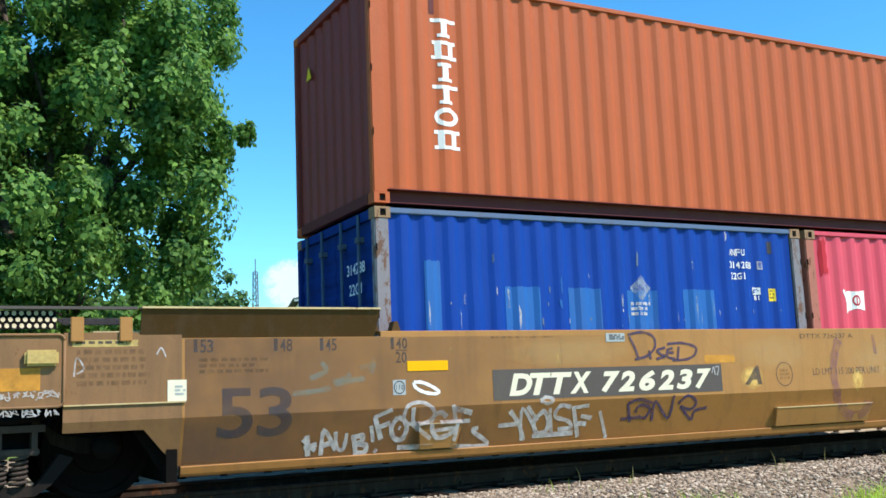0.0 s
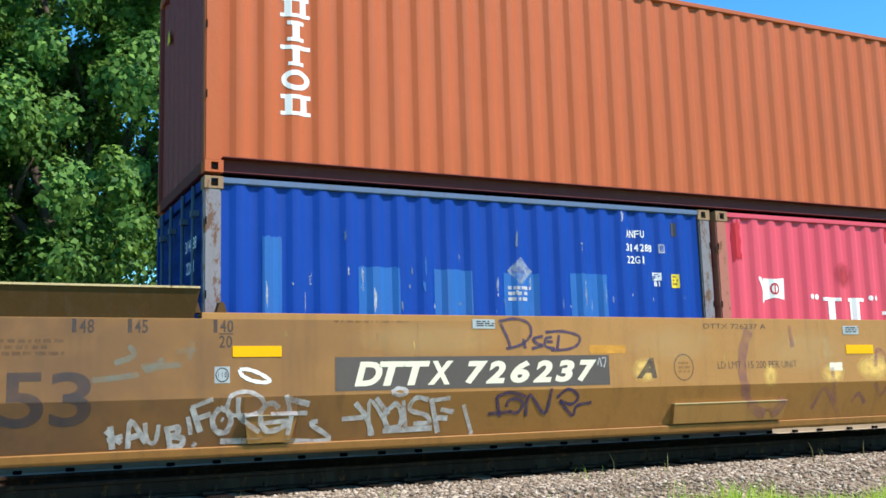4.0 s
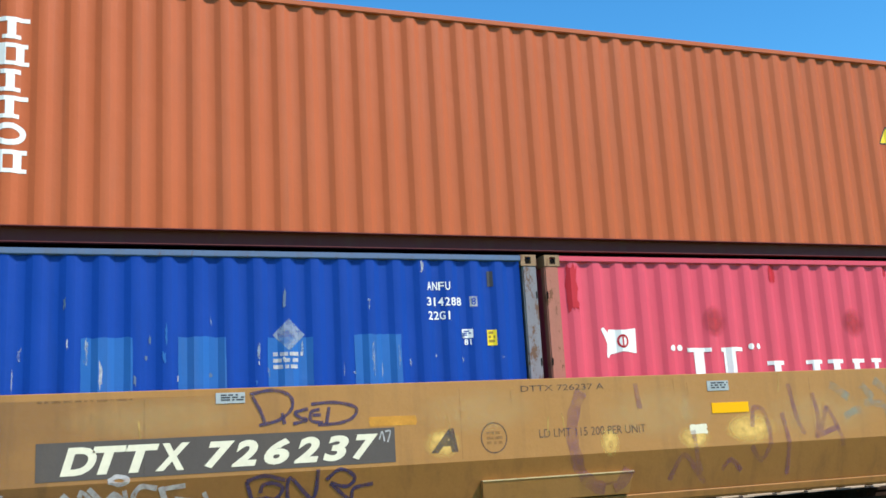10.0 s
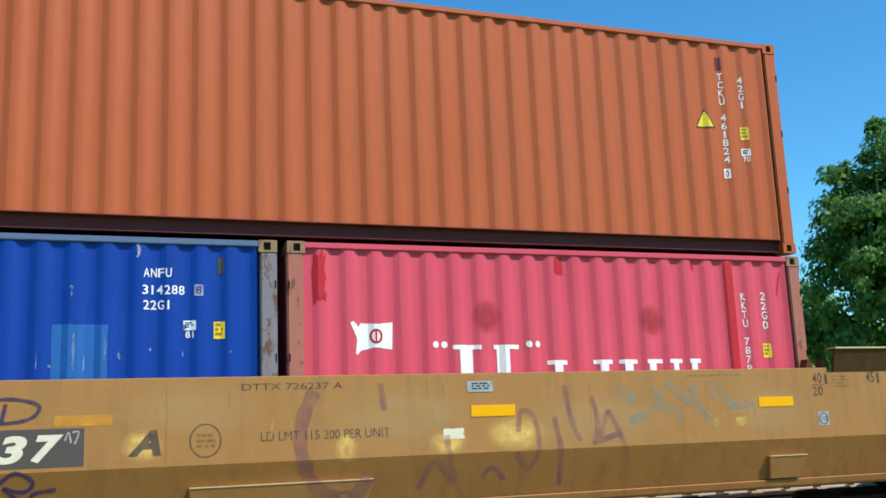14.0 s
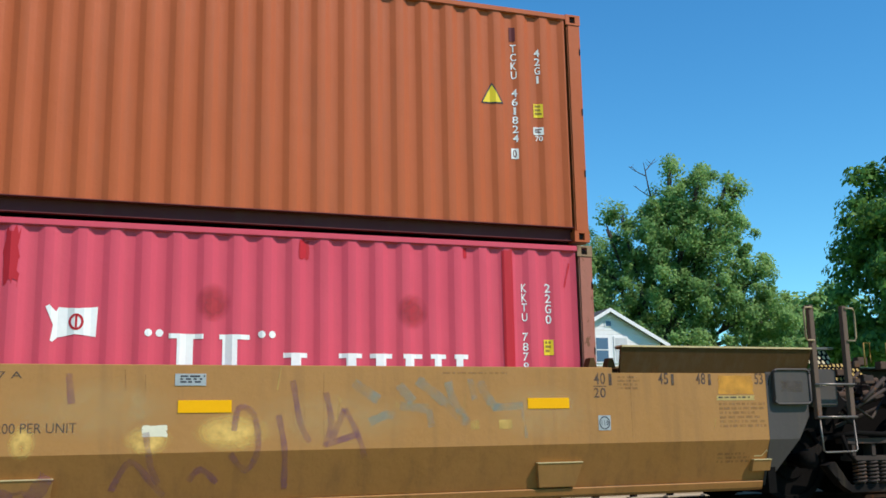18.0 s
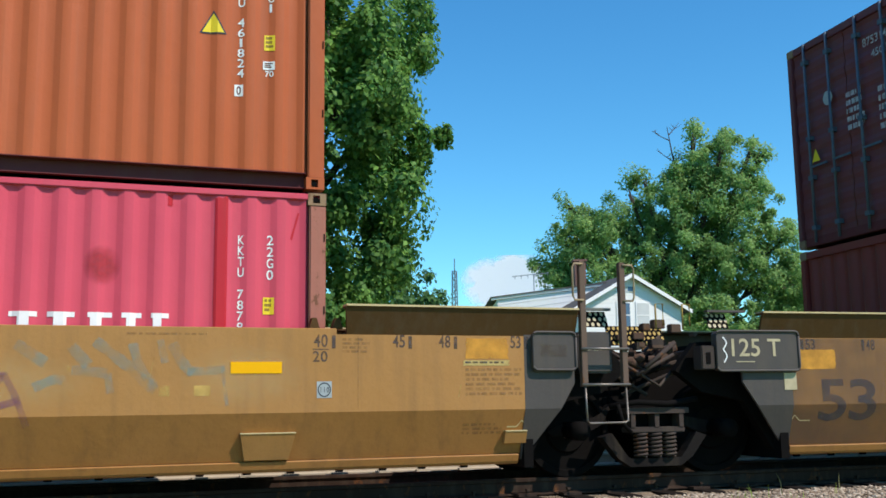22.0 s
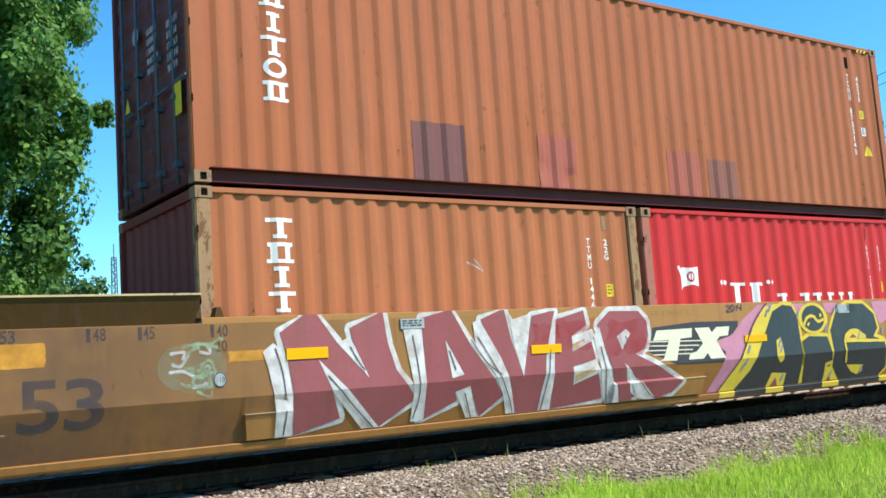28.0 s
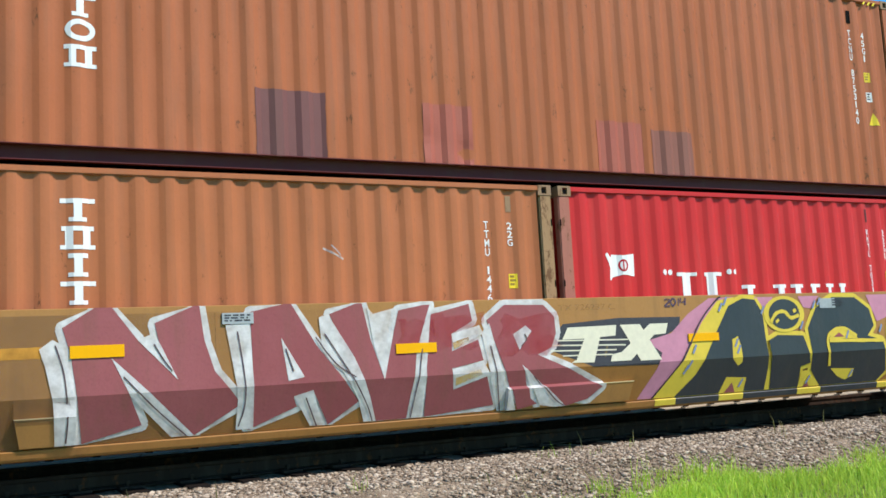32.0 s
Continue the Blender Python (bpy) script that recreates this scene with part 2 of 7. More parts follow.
OCHRE = spray("ochre repaint", (0.60, 0.39, 0.10), 0.1, 0.85, 4)
OCHRE_MIST = mist("pale ochre spot", (0.78, 0.50, 0.13), 0.9)
CREAM_MIST = mist("pale worn spot", (0.62, 0.42, 0.18), 0.3)
RED_MIST = mist("unfaded red spot", (0.42, 0.028, 0.04), 0.8)
THIN_GREY = spray("peeling grey film", (0.36, 0.42, 0.50), 0.0, 0.75, 9)
SIGN_GREY = plain("grey plate", (0.40, 0.42, 0.42), 0.5, 0.2, 0.3, 20)
FADED = spray("faded stencil", (0.05, 0.045, 0.05), 0.45, 0.85, 14)
GREEN_MIST = spray("pale green mist", (0.30, 0.40, 0.28), 0.0, 0.35, 6)
FAINT = spray("worn stencil", (0.09, 0.055, 0.03), 0.06, 0.40, 14)
GALV = plain("galvanised rod", (0.27, 0.30, 0.33), 0.5, 0.5, 0.3, 20)
PALE_ROD = plain("pale painted rod", (0.09, 0.12, 0.16), 0.55, 0.2, 0.4, 14)
MESH_CREAM = plain("cream grating", (0.50, 0.42, 0.26), 0.7, 0, 0.4, 14)
MESH_YELLOW = plain("yellow grating", (0.42, 0.27, 0.06), 0.7, 0, 0.5, 12)
RAIL_DUST = paint("dusty tan rail", (0.40, 0.345, 0.26), 0.3, 0.15, 0.0, 0.8, gloss=0.06)
PALE_TIE = plain("bleached tie wood", (0.40, 0.385, 0.35), 0.9, 0, 0.35, 9, gloss=0.08)
RED_HAZE = spray("thin red spray", (0.45, 0.03, 0.04), 0.0, 0.5, 4)
# End and door paints: darker copies that carry the shade away from the sun.
END_RED = paint("shaded red-brown end paint", (0.21, 0.034, 0.027), 0.1, 0.2, 0.0, 0.55)
BLUE_DOOR = paint("shaded blue door paint", (0.002, 0.032, 0.19), 0.02, 0.12, 0.0, 0.6, (0.008, 0.03, 0.10), gloss=0.1)
DOOR_MAROON = paint("shaded maroon door paint", (0.15, 0.036, 0.042), 0.2, 0.25, 0.05, 0.5)
BLUE_DUSTY = paint("dusty blue rail", (0.085, 0.135, 0.24), 0.3, 0.35, 0.2, 0.6)
# Creosote brown, taken darker still to hold the shade beneath the train.
WOOD_TIE = plain("creosoted tie wood", (0.022, 0.017, 0.014), 0.9, 0, 0.6, 9, gloss=0.04)
SIDING = paint("white siding", (0.84, 0.84, 0.83), 0.1, 0.05, 0.0, 0.6)
ROOF_DARK = plain("dark shingle", (0.10, 0.095, 0.09), 0.9, 0, 0.5, 6)
BRICK = plain("chimney brick", (0.26, 0.14, 0.11), 0.9, 0, 0.4, 6)
GLASS_BLUE = plain("window pane", (0.09, 0.15, 0.24), 0.08, 0, 0.1, 2)
BLIND = plain("white blind", (0.6, 0.62, 0.62), 0.7, 0, 0.1, 6)
BARK = plain("bark", (0.09, 0.07, 0.055), 0.95, 0, 0.6, 6)
LEAF = leafy("broad leaves", (0.035, 0.12, 0.032), (0.235, 0.43, 0.085), 0.35)
LEAF_DARK = leafy("deep green leaves", (0.04, 0.11, 0.035), (0.14, 0.27, 0.075), 0.3)
LEAF_PALE = leafy("light green leaves", (0.12, 0.28, 0.085), (0.42, 0.60, 0.20), 0.5)
GRASS = leafy("grass blades", (0.20, 0.42, 0.03), (0.74, 0.92, 0.16), 0.55)
STRAW = leafy("dry seed stalks", (0.20, 0.19, 0.07), (0.34, 0.33, 0.14), 0.3)
STONES = stony("ballast stones", (0.15, 0.108, 0.074), (0.36, 0.275, 0.19), (0.64, 0.53, 0.40))


def film_of_dirt(name, col, x0, x1, most):
    """Brown road dirt, thick at x0 and thinning out to nothing at x1."""
    m, nt, b = nodes_of(name)
    b.inputs["Base Color"].default_value, b.inputs["Roughness"].default_value = (*col, 1), 0.85
    co, sep, r = nt.nodes.new("ShaderNodeTexCoord"), nt.nodes.new("ShaderNodeSeparateXYZ"), nt.nodes.new("ShaderNodeMapRange")
    nt.links.new(co.outputs["Object"], sep.inputs[0])
    nt.links.new(sep.outputs[0], r.inputs[0])
    for i, v in enumerate((x0, x1, most, 0.0)):
        r.inputs[i + 1].default_value = v
    k = nt.nodes.new("ShaderNodeMath")
    k.operation = "MULTIPLY"
    nt.links.new(r.outputs[0], k.inputs[0])
    nt.links.new(noisy(nt, 1.6, (1, 1, 1), 6, 0.05, 0.55), k.inputs[1])
    nt.links.new(k.outputs[0], b.inputs["Alpha"])
    return m


def soil(name, a, b_, scale):
    m, nt, b = nodes_of(name)
    c = mixed(nt, noisy(nt, scale, detail=8, lo=0.35, hi=0.65), a, b_)
    c = mixed(nt, scaled(nt, noisy(nt, scale * 12, detail=5), 0.5), c, tuple(x * 0.5 for x in a))
    nt.links.new(c, b.inputs["Base Color"])
    b.inputs["Roughness"].default_value = 0.95
    b.inputs["Specular IOR Level"].default_value = 0.08
    bumpy(nt, b, noisy(nt, scale * 15, detail=6), 0.6, 0.04)
    MATS[name] = m
    return m


TURF = soil("turf", (0.15, 0.24, 0.04), (0.26, 0.30, 0.09), 0.7)
GRAVEL = soil("gravel bed", (0.26, 0.195, 0.13), (0.44, 0.345, 0.245), 3.0)

# ---- mesh helpers ----


def mesh_of(bm, name, material, smooth=False):
    me = bpy.data.meshes.new(name)
    bmesh.ops.recalc_face_normals(bm, faces=bm.faces)
    bm.to_mesh(me)
    bm.free()
    me.materials.append(material)
    if smooth:
        me.polygons.foreach_set("use_smooth", [True] * len(me.polygons))
    return me


def part(name, bm, material, parent, label="", smooth=False):
    """One mesh object under a thing or a part; the bmesh is written in the coordinates of the thing's plan."""
    root = parent
    while root.parent:
        root = root.parent
    base = PLAN.get(root.name, Vector())
    if base.length:
        bmesh.ops.translate(bm, verts=bm.verts, vec=-base)
    ob = new(name, mesh_of(bm, name, material, smooth))
    ob.parent = parent
    small = name in JOINED
    if label or small:
        tagged(ob, label, kind="stuff" if small else "")
    return ob


JOINED = {"placard_writing", "plate_writing", "band_writing", "stencil_line", "spray_tag", "door_writing", "box_writing", "peeled_label", "worn_stencil", "mast_brace", "valve_block", "grip", "dead_bough"}
PLAN = {}
TRAIN = []


def thing(name, base, at, label, category, group="", kind=""):
    """An empty at a thing's base. base: its point in the plan that its parts are written in; at: where that point stands."""
    ob = new(name)
    ob.empty_display_size = 0.2
    ob.matrix_basis = Matrix.Translation(at)
    PLAN[ob.name] = Vector(base)
    return tagged(ob, label, category, group, kind)


def box(bm, x0, x1, y0, y1, z0, z1, bevel=0.0):
    r = bmesh.ops.create_cube(bm, size=1)
    for v in r["verts"]:
        v.co = ((x0 + x1) / 2 + v.co.x * (x1 - x0), (y0 + y1) / 2 + v.co.y * (y1 - y0), (z0 + z1) / 2 + v.co.z * (z1 - z0))
    if bevel:
        es = {e for v in r["verts"] for e in v.link_edges}
        bmesh.ops.bevel(bm, geom=list(es), offset=bevel, segments=2, affect="EDGES")
    return bm


def boxed(*a, **k):
    return box(bmesh.new(), *a, **k)


def prism(bm, pts, y0, y1):
    """A plate whose outline (x, z) is pts, from y0 to y1."""
    a = [bm.verts.new((x, y0, z)) for x, z in pts]
    b = [bm.verts.new((x, y1, z)) for x, z in pts]
    n = len(pts)
    bm.faces.new(a)
    bm.faces.new(b[::-1])
    for i in range(n):
        bm.faces.new((a[i], b[i], b[(i + 1) % n], a[(i + 1) % n]))
    return bm


def loft(bm, prof, x0, x1):
    """A closed (y, z) profile drawn along x."""
    a = [bm.verts.new((x0, y, z)) for y, z in prof]
    b = [bm.verts.new((x1, y, z)) for y, z in prof]
    n = len(prof)
    for i in range(n):
        bm.faces.new((a[i], a[(i + 1) % n], b[(i + 1) % n], b[i]))
    bm.faces.new(a[::-1])
    bm.faces.new(b)
    return bm


def tube(bm, pts, r, sides=8):
    """A round bar through pts; r: one radius, or one for each point."""
    pts = [Vector(p) for p in pts]
    rings = []
    for i, p in enumerate(pts):
        d = (pts[min(i + 1, len(pts) - 1)] - pts[max(i - 1, 0)]).normalized()
        u = d.orthogonal().normalized() if abs(d.z) < 0.99 else Vector((1, 0, 0))
        if abs(d.z) < 0.9:
            u = d.cross(Vector((0, 0, 1))).normalized()
        v = d.cross(u)
        q = r[i] if isinstance(r, (list, tuple)) else r
        rings.append([bm.verts.new(p + (u * math.cos(k * math.tau / sides) + v * math.sin(k * math.tau / sides)) * q) for k in range(sides)])
    for a, b in zip(rings, rings[1:]):
        for k in range(sides):
            bm.faces.new((a[k], a[(k + 1) % sides], b[(k + 1) % sides], b[k]))
    bm.faces.new(rings[0][::-1])
    bm.faces.new(rings[-1])
    return bm


def disc(bm, cx, cz, rx, rz, n=20, y=0.0):
    bm.faces.new([bm.verts.new((cx + rx * math.cos(k * math.tau / n), y, cz + rz * math.sin(k * math.tau / n))) for k in range(n)])
    return bm


def ring(bm, cx, cz, rx, rz, w, n=24):
    o = [bm.verts.new((cx + rx * math.cos(k * math.tau / n), 0, cz + rz * math.sin(k * math.tau / n))) for k in range(n)]
    i = [bm.verts.new((cx + (rx - w) * math.cos(k * math.tau / n), 0, cz + (rz - w) * math.sin(k * math.tau / n))) for k in range(n)]
    for k in range(n):
        bm.faces.new((o[k], o[(k + 1) % n], i[(k + 1) % n], i[k]))
    return bm


def rect(bm, x0, x1, z0, z1):
    bm.faces.new([bm.verts.new(p) for p in ((x0, 0, z0), (x1, 0, z0), (x1, 0, z1), (x0, 0, z1))])
    return bm


def poly(bm, pts):
    vs = [bm.verts.new((x, 0, z)) for x, z in pts]
    for t in tessellate_polygon([[Vector((x, z, 0)) for x, z in pts]]):
        if len(set(t)) == 3:
            bm.faces.new([vs[i] for i in t])
    return bm


def ragged(x0, x1, z0, z1, rng, amount=0.06, n=9):
    """The outline of a patch with an uneven edge."""
    pts = []
    for (ax, az), (bx, bz) in (((x0, z0), (x1, z0)), ((x1, z0), (x1, z1)), ((x1, z1), (x0, z1)), ((x0, z1), (x0, z0))):
        for k in range(n):
            f = k / n
            pts.append((ax + (bx - ax) * f + rng.uniform(-1, 1) * amount * (x1 - x0), az + (bz - az) * f + rng.uniform(-1, 1) * amount * (z1 - z0)))
    return pts


def smooth_line(pts, steps=5):
    out = []
    p = [pts[0], *pts, pts[-1]]
    for i in range(1, len(p) - 2):
        for k in range(steps):
            t = k / steps
            out.append(tuple(0.5 * (2 * p[i][c] + (p[i + 1][c] - p[i - 1][c]) * t + (2 * p[i - 1][c] - 5 * p[i][c] + 4 * p[i + 1][c] - p[i + 2][c]) * t * t
                             + (3 * p[i][c] - p[i - 1][c] - 3 * p[i + 1][c] + p[i + 2][c]) * t ** 3) for c in (0, 1)))
    out.append(pts[-1])
    return out


LIFT = [0]


def ribbon(bm, pts, w, curved=True):
    """A painted stroke along pts (x, z), w wide."""
    LIFT[0] = (LIFT[0] + 1) % 9
    y = -0.0004 * LIFT[0]
    pts = smooth_line(pts) if curved and len(pts) > 2 else pts
    rows = []
    for i, p in enumerate(pts):
        a, b = pts[max(i - 1, 0)], pts[min(i + 1, len(pts) - 1)]
        dx, dz = b[0] - a[0], b[1] - a[1]
        n = math.hypot(dx, dz) or 1
        q = w * (0.5 + 0.06 * math.sin(i * 1.7))
        rows.append([bm.verts.new((p[0] - dz / n * q, y, p[1] + dx / n * q)), bm.verts.new((p[0] + dz / n * q, y, p[1] - dx / n * q))])
    for a, b in zip(rows, rows[1:]):
        bm.faces.new((a[0], a[1], b[1], b[0]))
    return bm


LETTERS = {}


def letters(text, weight=0.0, shear=0.0):
    """The built-in font's outline of a text, as triangles in x and z, scaled to a box of 1 x 1."""
    key = (text, weight, shear)
    if key not in LETTERS:
        cu = bpy.data.curves.new("letters", "FONT")
        cu.body, cu.offset, cu.shear, cu.resolution_u = text, weight, shear, 4
        ob = new("letters", cu)
        me = ob.evaluated_get(bpy.context.evaluated_depsgraph_get()).to_mesh()
        co = np.array([v.co[:2] for v in me.vertices])
        lo, hi = co.min(0), co.max(0)
        LETTERS[key] = ((co - lo) / np.maximum(hi - lo, 1e-6), [tuple(p.vertices) for p in me.polygons])
        bpy.data.objects.remove(ob)
        bpy.data.curves.remove(cu)
    return LETTERS[key]


def write(bm, text, x0, x1, z0, z1, weight=0.012, shear=0.0):
    co, faces = letters(text, weight, shear)
    vs = [bm.verts.new((x0 + u * (x1 - x0), 0, z0 + v * (z1 - z0))) for u, v in co]
    for f in faces:
        bm.faces.new([vs[i] for i in f])
    return bm


def stacked(bm, text, x0, x1, z0, z1, weight=0.012):
    """Characters one below the other."""
    h = (z1 - z0) / len(text)
    for i, ch in enumerate(text):
        top = z1 - i * h
        if ch != " ":
            k = 0.30 if ch in "1I" else 0.0
            write(bm, ch, x0 + (x1 - x0) * k, x1 - (x1 - x0) * k, top - h * 0.84, top, weight)
    return bm


def bars(bm, x0, x1, z0, z1, n, rng):
    """Writing too worn to read: broken bars."""
    h = (z1 - z0) / n
    for i in range(n):
        x = x0
        end = x1 - (x1 - x0) * rng.uniform(0, 0.25)
        while x < end:
            w = rng.uniform(0.02, 0.09)
            rect(bm, x, min(x + w, end), z1 - i * h - h * 0.6, z1 - i * h)
            x += w + rng.uniform(0.012, 0.03)
    return bm


def drape(bm, fn, xcuts=(), zcuts=()):
    """Lay a flat painted shape onto a surface y = fn(x, z)."""
    xs, zs = [v.co.x for v in bm.verts], [v.co.z for v in bm.verts]
    for c in xcuts:
        if min(xs) < c < max(xs):
            bmesh.ops.bisect_plane(bm, geom=bm.verts[:] + bm.edges[:] + bm.faces[:], plane_co=(c, 0, 0), plane_no=(1, 0, 0), dist=1e-5)
    for c in zcuts:
        if min(zs) < c < max(zs):
            bmesh.ops.bisect_plane(bm, geom=bm.verts[:] + bm.edges[:] + bm.faces[:], plane_co=(0, 0, c), plane_no=(0, 0, 1), dist=1e-5)
    for v in bm.verts:
        v.co.y += fn(v.co.x, v.co.z)
    return bm

# ---- the lie of the land ----
CURVE = 0.004  # the line bends gently round the viewer: one over its radius


def bend(x):
    """How far the curved line has swung towards the viewer's side at x."""
    a = min(abs(x), 60)
    return -CURVE * a * (a / 2 + abs(x) - a)


RAIL_TOP = 0.15
CENTRE, CENTRE2 = 1.22, 4.855


def ground_z(x, y):
    """Turf beside the line, falling towards the viewer and level behind the tracks."""
    y -= bend(x) if -14 < y < 14 else 0
    pts = ((-700, -2.2), (-60, -1.4), (-12, -0.85), (-6, -0.62), (-3.2, -0.42), (-2.3, -0.33), (9.0, -0.3), (14, -0.5), (60, -0.75), (200, -2.6), (900, -5.0))
    for (a, za), (b, zb) in zip(pts, pts[1:]):
        if y <= b:
            z = za + (zb - za) * (y - a) / (b - a)
            break
    else:
        z = pts[-1][1]
    return z + (0.05 * noise.noise((x * 0.3, y * 0.5, 0)) if -60 < x < 90 and -14 < y < 14 else 0)


def bed_z(y):
    """The ballast bed's cross-section."""
    pts = ((-2.9, -0.52), (-2.2, -0.31), (-1.35, -0.08), (-0.9, -0.06), (0.0, -0.05), (0.40, -0.04), (2.1, -0.03), (2.7, -0.03), (3.4, -0.005), (6.8, -0.005), (7.3, 0.28), (7.8, 0.28), (8.8, -0.5))
    for (a, za), (b, zb) in zip(pts, pts[1:]):
        if y <= b:
            return za + (zb - za) * (max(y, a) - a) / (b - a)
    return pts[-1][1]


def sheet(name, xs, ys, fn, material, label, kind="structure", swing=None):
    bm = bmesh.new()
    rows = [[bm.verts.new((x, y + (swing(x) if swing else 0), fn(x, y))) for y in ys] for x in xs]
    for a, b in zip(rows, rows[1:]):
        for i in range(len(ys) - 1):
            bm.faces.new((a[i], a[i + 1], b[i + 1], b[i]))
    ob = new(name, mesh_of(bm, name, material, True))
    return tagged(ob, label, "ground", kind=kind)


xs = [-900, -300, -100] + [i * 0.8 - 20 for i in range(80)] + [60, 100, 200, 400, 900]
ys = [-700, -200, -60, -25, -14, -12, -10, -8, -7] + [-6 + i * 0.3 for i in range(14)] + [-1.6, 0, 2, 5, 8.5, 9.5, 11, 14, 20, 30, 45, 60, 100, 200, 400, 900]
sheet("ground", xs, ys, ground_z, TURF, "mown green turf falling away from the railway line")
xs = [-120, -60] + [i * 0.35 - 20 for i in range(170)] + [60, 110, 200]
ys = [-2.9 + i * 0.2 for i in range(59)]
sheet("ballast_bed", xs, ys, lambda x, y: bed_z(y) + 0.025 * noise.noise((x * 2.1, y * 2.3, 3)), GRAVEL, "crushed tan and pinkish stone ballast bed under two tracks", swing=bend)

RAIL = ((-0.07, -0.17), (0.07, -0.17), (0.07, -0.158), (0.012, -0.14), (0.012, -0.045), (0.036, -0.035), (0.036, -0.004), (0.028, 0),
        (-0.028, 0), (-0.036, -0.004), (-0.036, -0.035), (-0.012, -0.045), (-0.012, -0.14), (-0.07, -0.158))
tie_me = mesh_of(boxed(-0.115, 0.115, -1.3, 1.3, -0.19, 0, bevel=0.012), "tie", WOOD_TIE)
plate_me = mesh_of(boxed(-0.10, 0.10, -0.17, 0.17, -0.012, 0.012), "tie_plate", RAIL_RUST)


def spike_mesh():
    bm = boxed(-0.012, 0.012, -0.012, 0.012, -0.02, 0.035)
    box(bm, -0.018, 0.018, -0.028, 0.02, 0.03, 0.05)
    return mesh_of(bm, "spike", RAIL_RUST)


spike_me = spike_mesh()
clip_me = mesh_of(boxed(-0.05, 0.05, -0.03, 0.03, 0, 0.045, bevel=0.006), "rail_anchor", NEAR_BLACK)
pale_tie_me, pale_plate_me = tie_me.copy(), plate_me.copy()
pale_tie_me.materials[0], pale_plate_me.materials[0] = PALE_TIE, RAIL_DUST
for n, cy in enumerate((CENTRE, CENTRE2)):
    rail_mat, tie_n, plate_n, gap = ((RAIL_RUST, tie_me, plate_me, 0.52), (RAIL_DUST, pale_tie_me, pale_plate_me, 0.605))[n]
    track = tagged(new("railway_track"), "rusty steel rails spiked to weathered wooden ties", "railway track", "railway tracks", "structure")
    track.matrix_basis = Matrix.Translation((0, cy, RAIL_TOP + 0.04 * n))
    for side in (-0.755, 0.755):
        bm = bmesh.new()
        cuts = [-120, *range(-60, 61, 2), 200]
        rings = [[bm.verts.new((x, y + side + bend(x), z)) for y, z in RAIL] for x in cuts]
        for a, b in zip(rings, rings[1:]):
            for i in range(len(RAIL)):
                bm.faces.new((a[i], a[(i + 1) % len(RAIL)], b[(i + 1) % len(RAIL)], b[i]))
        bm.faces.new(rings[0][::-1])
        bm.faces.new(rings[-1])
        r = new("rail", mesh_of(bm, "rail", rail_mat))
        r.parent = track
    rng = random.Random(5 + n)
    far = bmesh.new()
    for k in range(-40, 120):
        x = k * gap + rng.uniform(-0.03, 0.03)
        if -8 <= k <= 62:
            t = new("tie", tie_n)
            t.parent = track
            t.matrix_basis = pose(x, bend(x) + rng.uniform(-0.04, 0.04), -0.172, 0, 0, rng.uniform(-1.2, 1.2) - math.degrees(CURVE * x))
            for side in (-0.755, 0.755):
                p = new("tie_plate", plate_n)
                p.parent = t
                p.matrix_basis = pose(0, side, 0.012)
                if n == 1 and side < 0:
                    s = new("rail_anchor", clip_me)
                    s.parent = t
                    s.matrix_basis = pose(0, side - 0.06, 0.026)
                elif n == 0:
                    s = new("spike", spike_me)
                    s.parent = t
                    s.matrix_basis = pose(rng.uniform(-0.03, 0.03), side - 0.095, 0.02)
        else:
            box(far, x - 0.11, x + 0.11, bend(x) - 1.3, bend(x) + 1.3, -0.36, -0.172)
    f = new("far_ties", mesh_of(far, "far_ties", tie_n.materials[0]))
    f.parent = track
    tagged(f, kind="stuff")

# ---- containers ----
PITCH, DEPTH = 0.278, 0.032
WAVE = (0.0, 0.29, 0.50, 0.79)


def wave(x, x0):
    """How far the corrugated sheet lies behind its outermost face at x."""
    u = ((x - x0) % PITCH) / PITCH
    if u < WAVE[1]:
        return DEPTH
    if u < WAVE[2]:
        return DEPTH * (WAVE[2] - u) / (WAVE[2] - WAVE[1])
    if u < WAVE[3]:
        return 0.0
    return DEPTH * (u - WAVE[3]) / (1 - WAVE[3])


def creases(x0, x1):
    n = int((x1 - x0) / PITCH) + 2
    return sorted(c for k in range(n) for c in (x0 + PITCH * (k + f) for f in WAVE) if x0 < c < x1)


def dented(x, z, dents):
    return sum(d * math.exp(-((x - a) ** 2 + (z - b) ** 2) / (w * w)) for a, b, w, d in dents)


def corrugated(x0, x1, z0, z1, y, dents=()):
    bm = bmesh.new()
    xs = [x0, *(q for k in creases(x0, x1) for q in (k - 0.005, k + 0.005) if x0 < q < x1), x1]
    zs = [z0 + (z1 - z0) * k / 12 for k in range(13)] if dents else [z0, z1]
    rows = [[bm.verts.new((x, y + wave(x + 1e-6, x0) + dented(x, z, dents), z)) for z in zs] for x in xs]
    for a, b in zip(rows, rows[1:]):
        for i in range(len(zs) - 1):
            bm.faces.new((a[i], b[i], b[i + 1], a[i + 1]))
    return bm


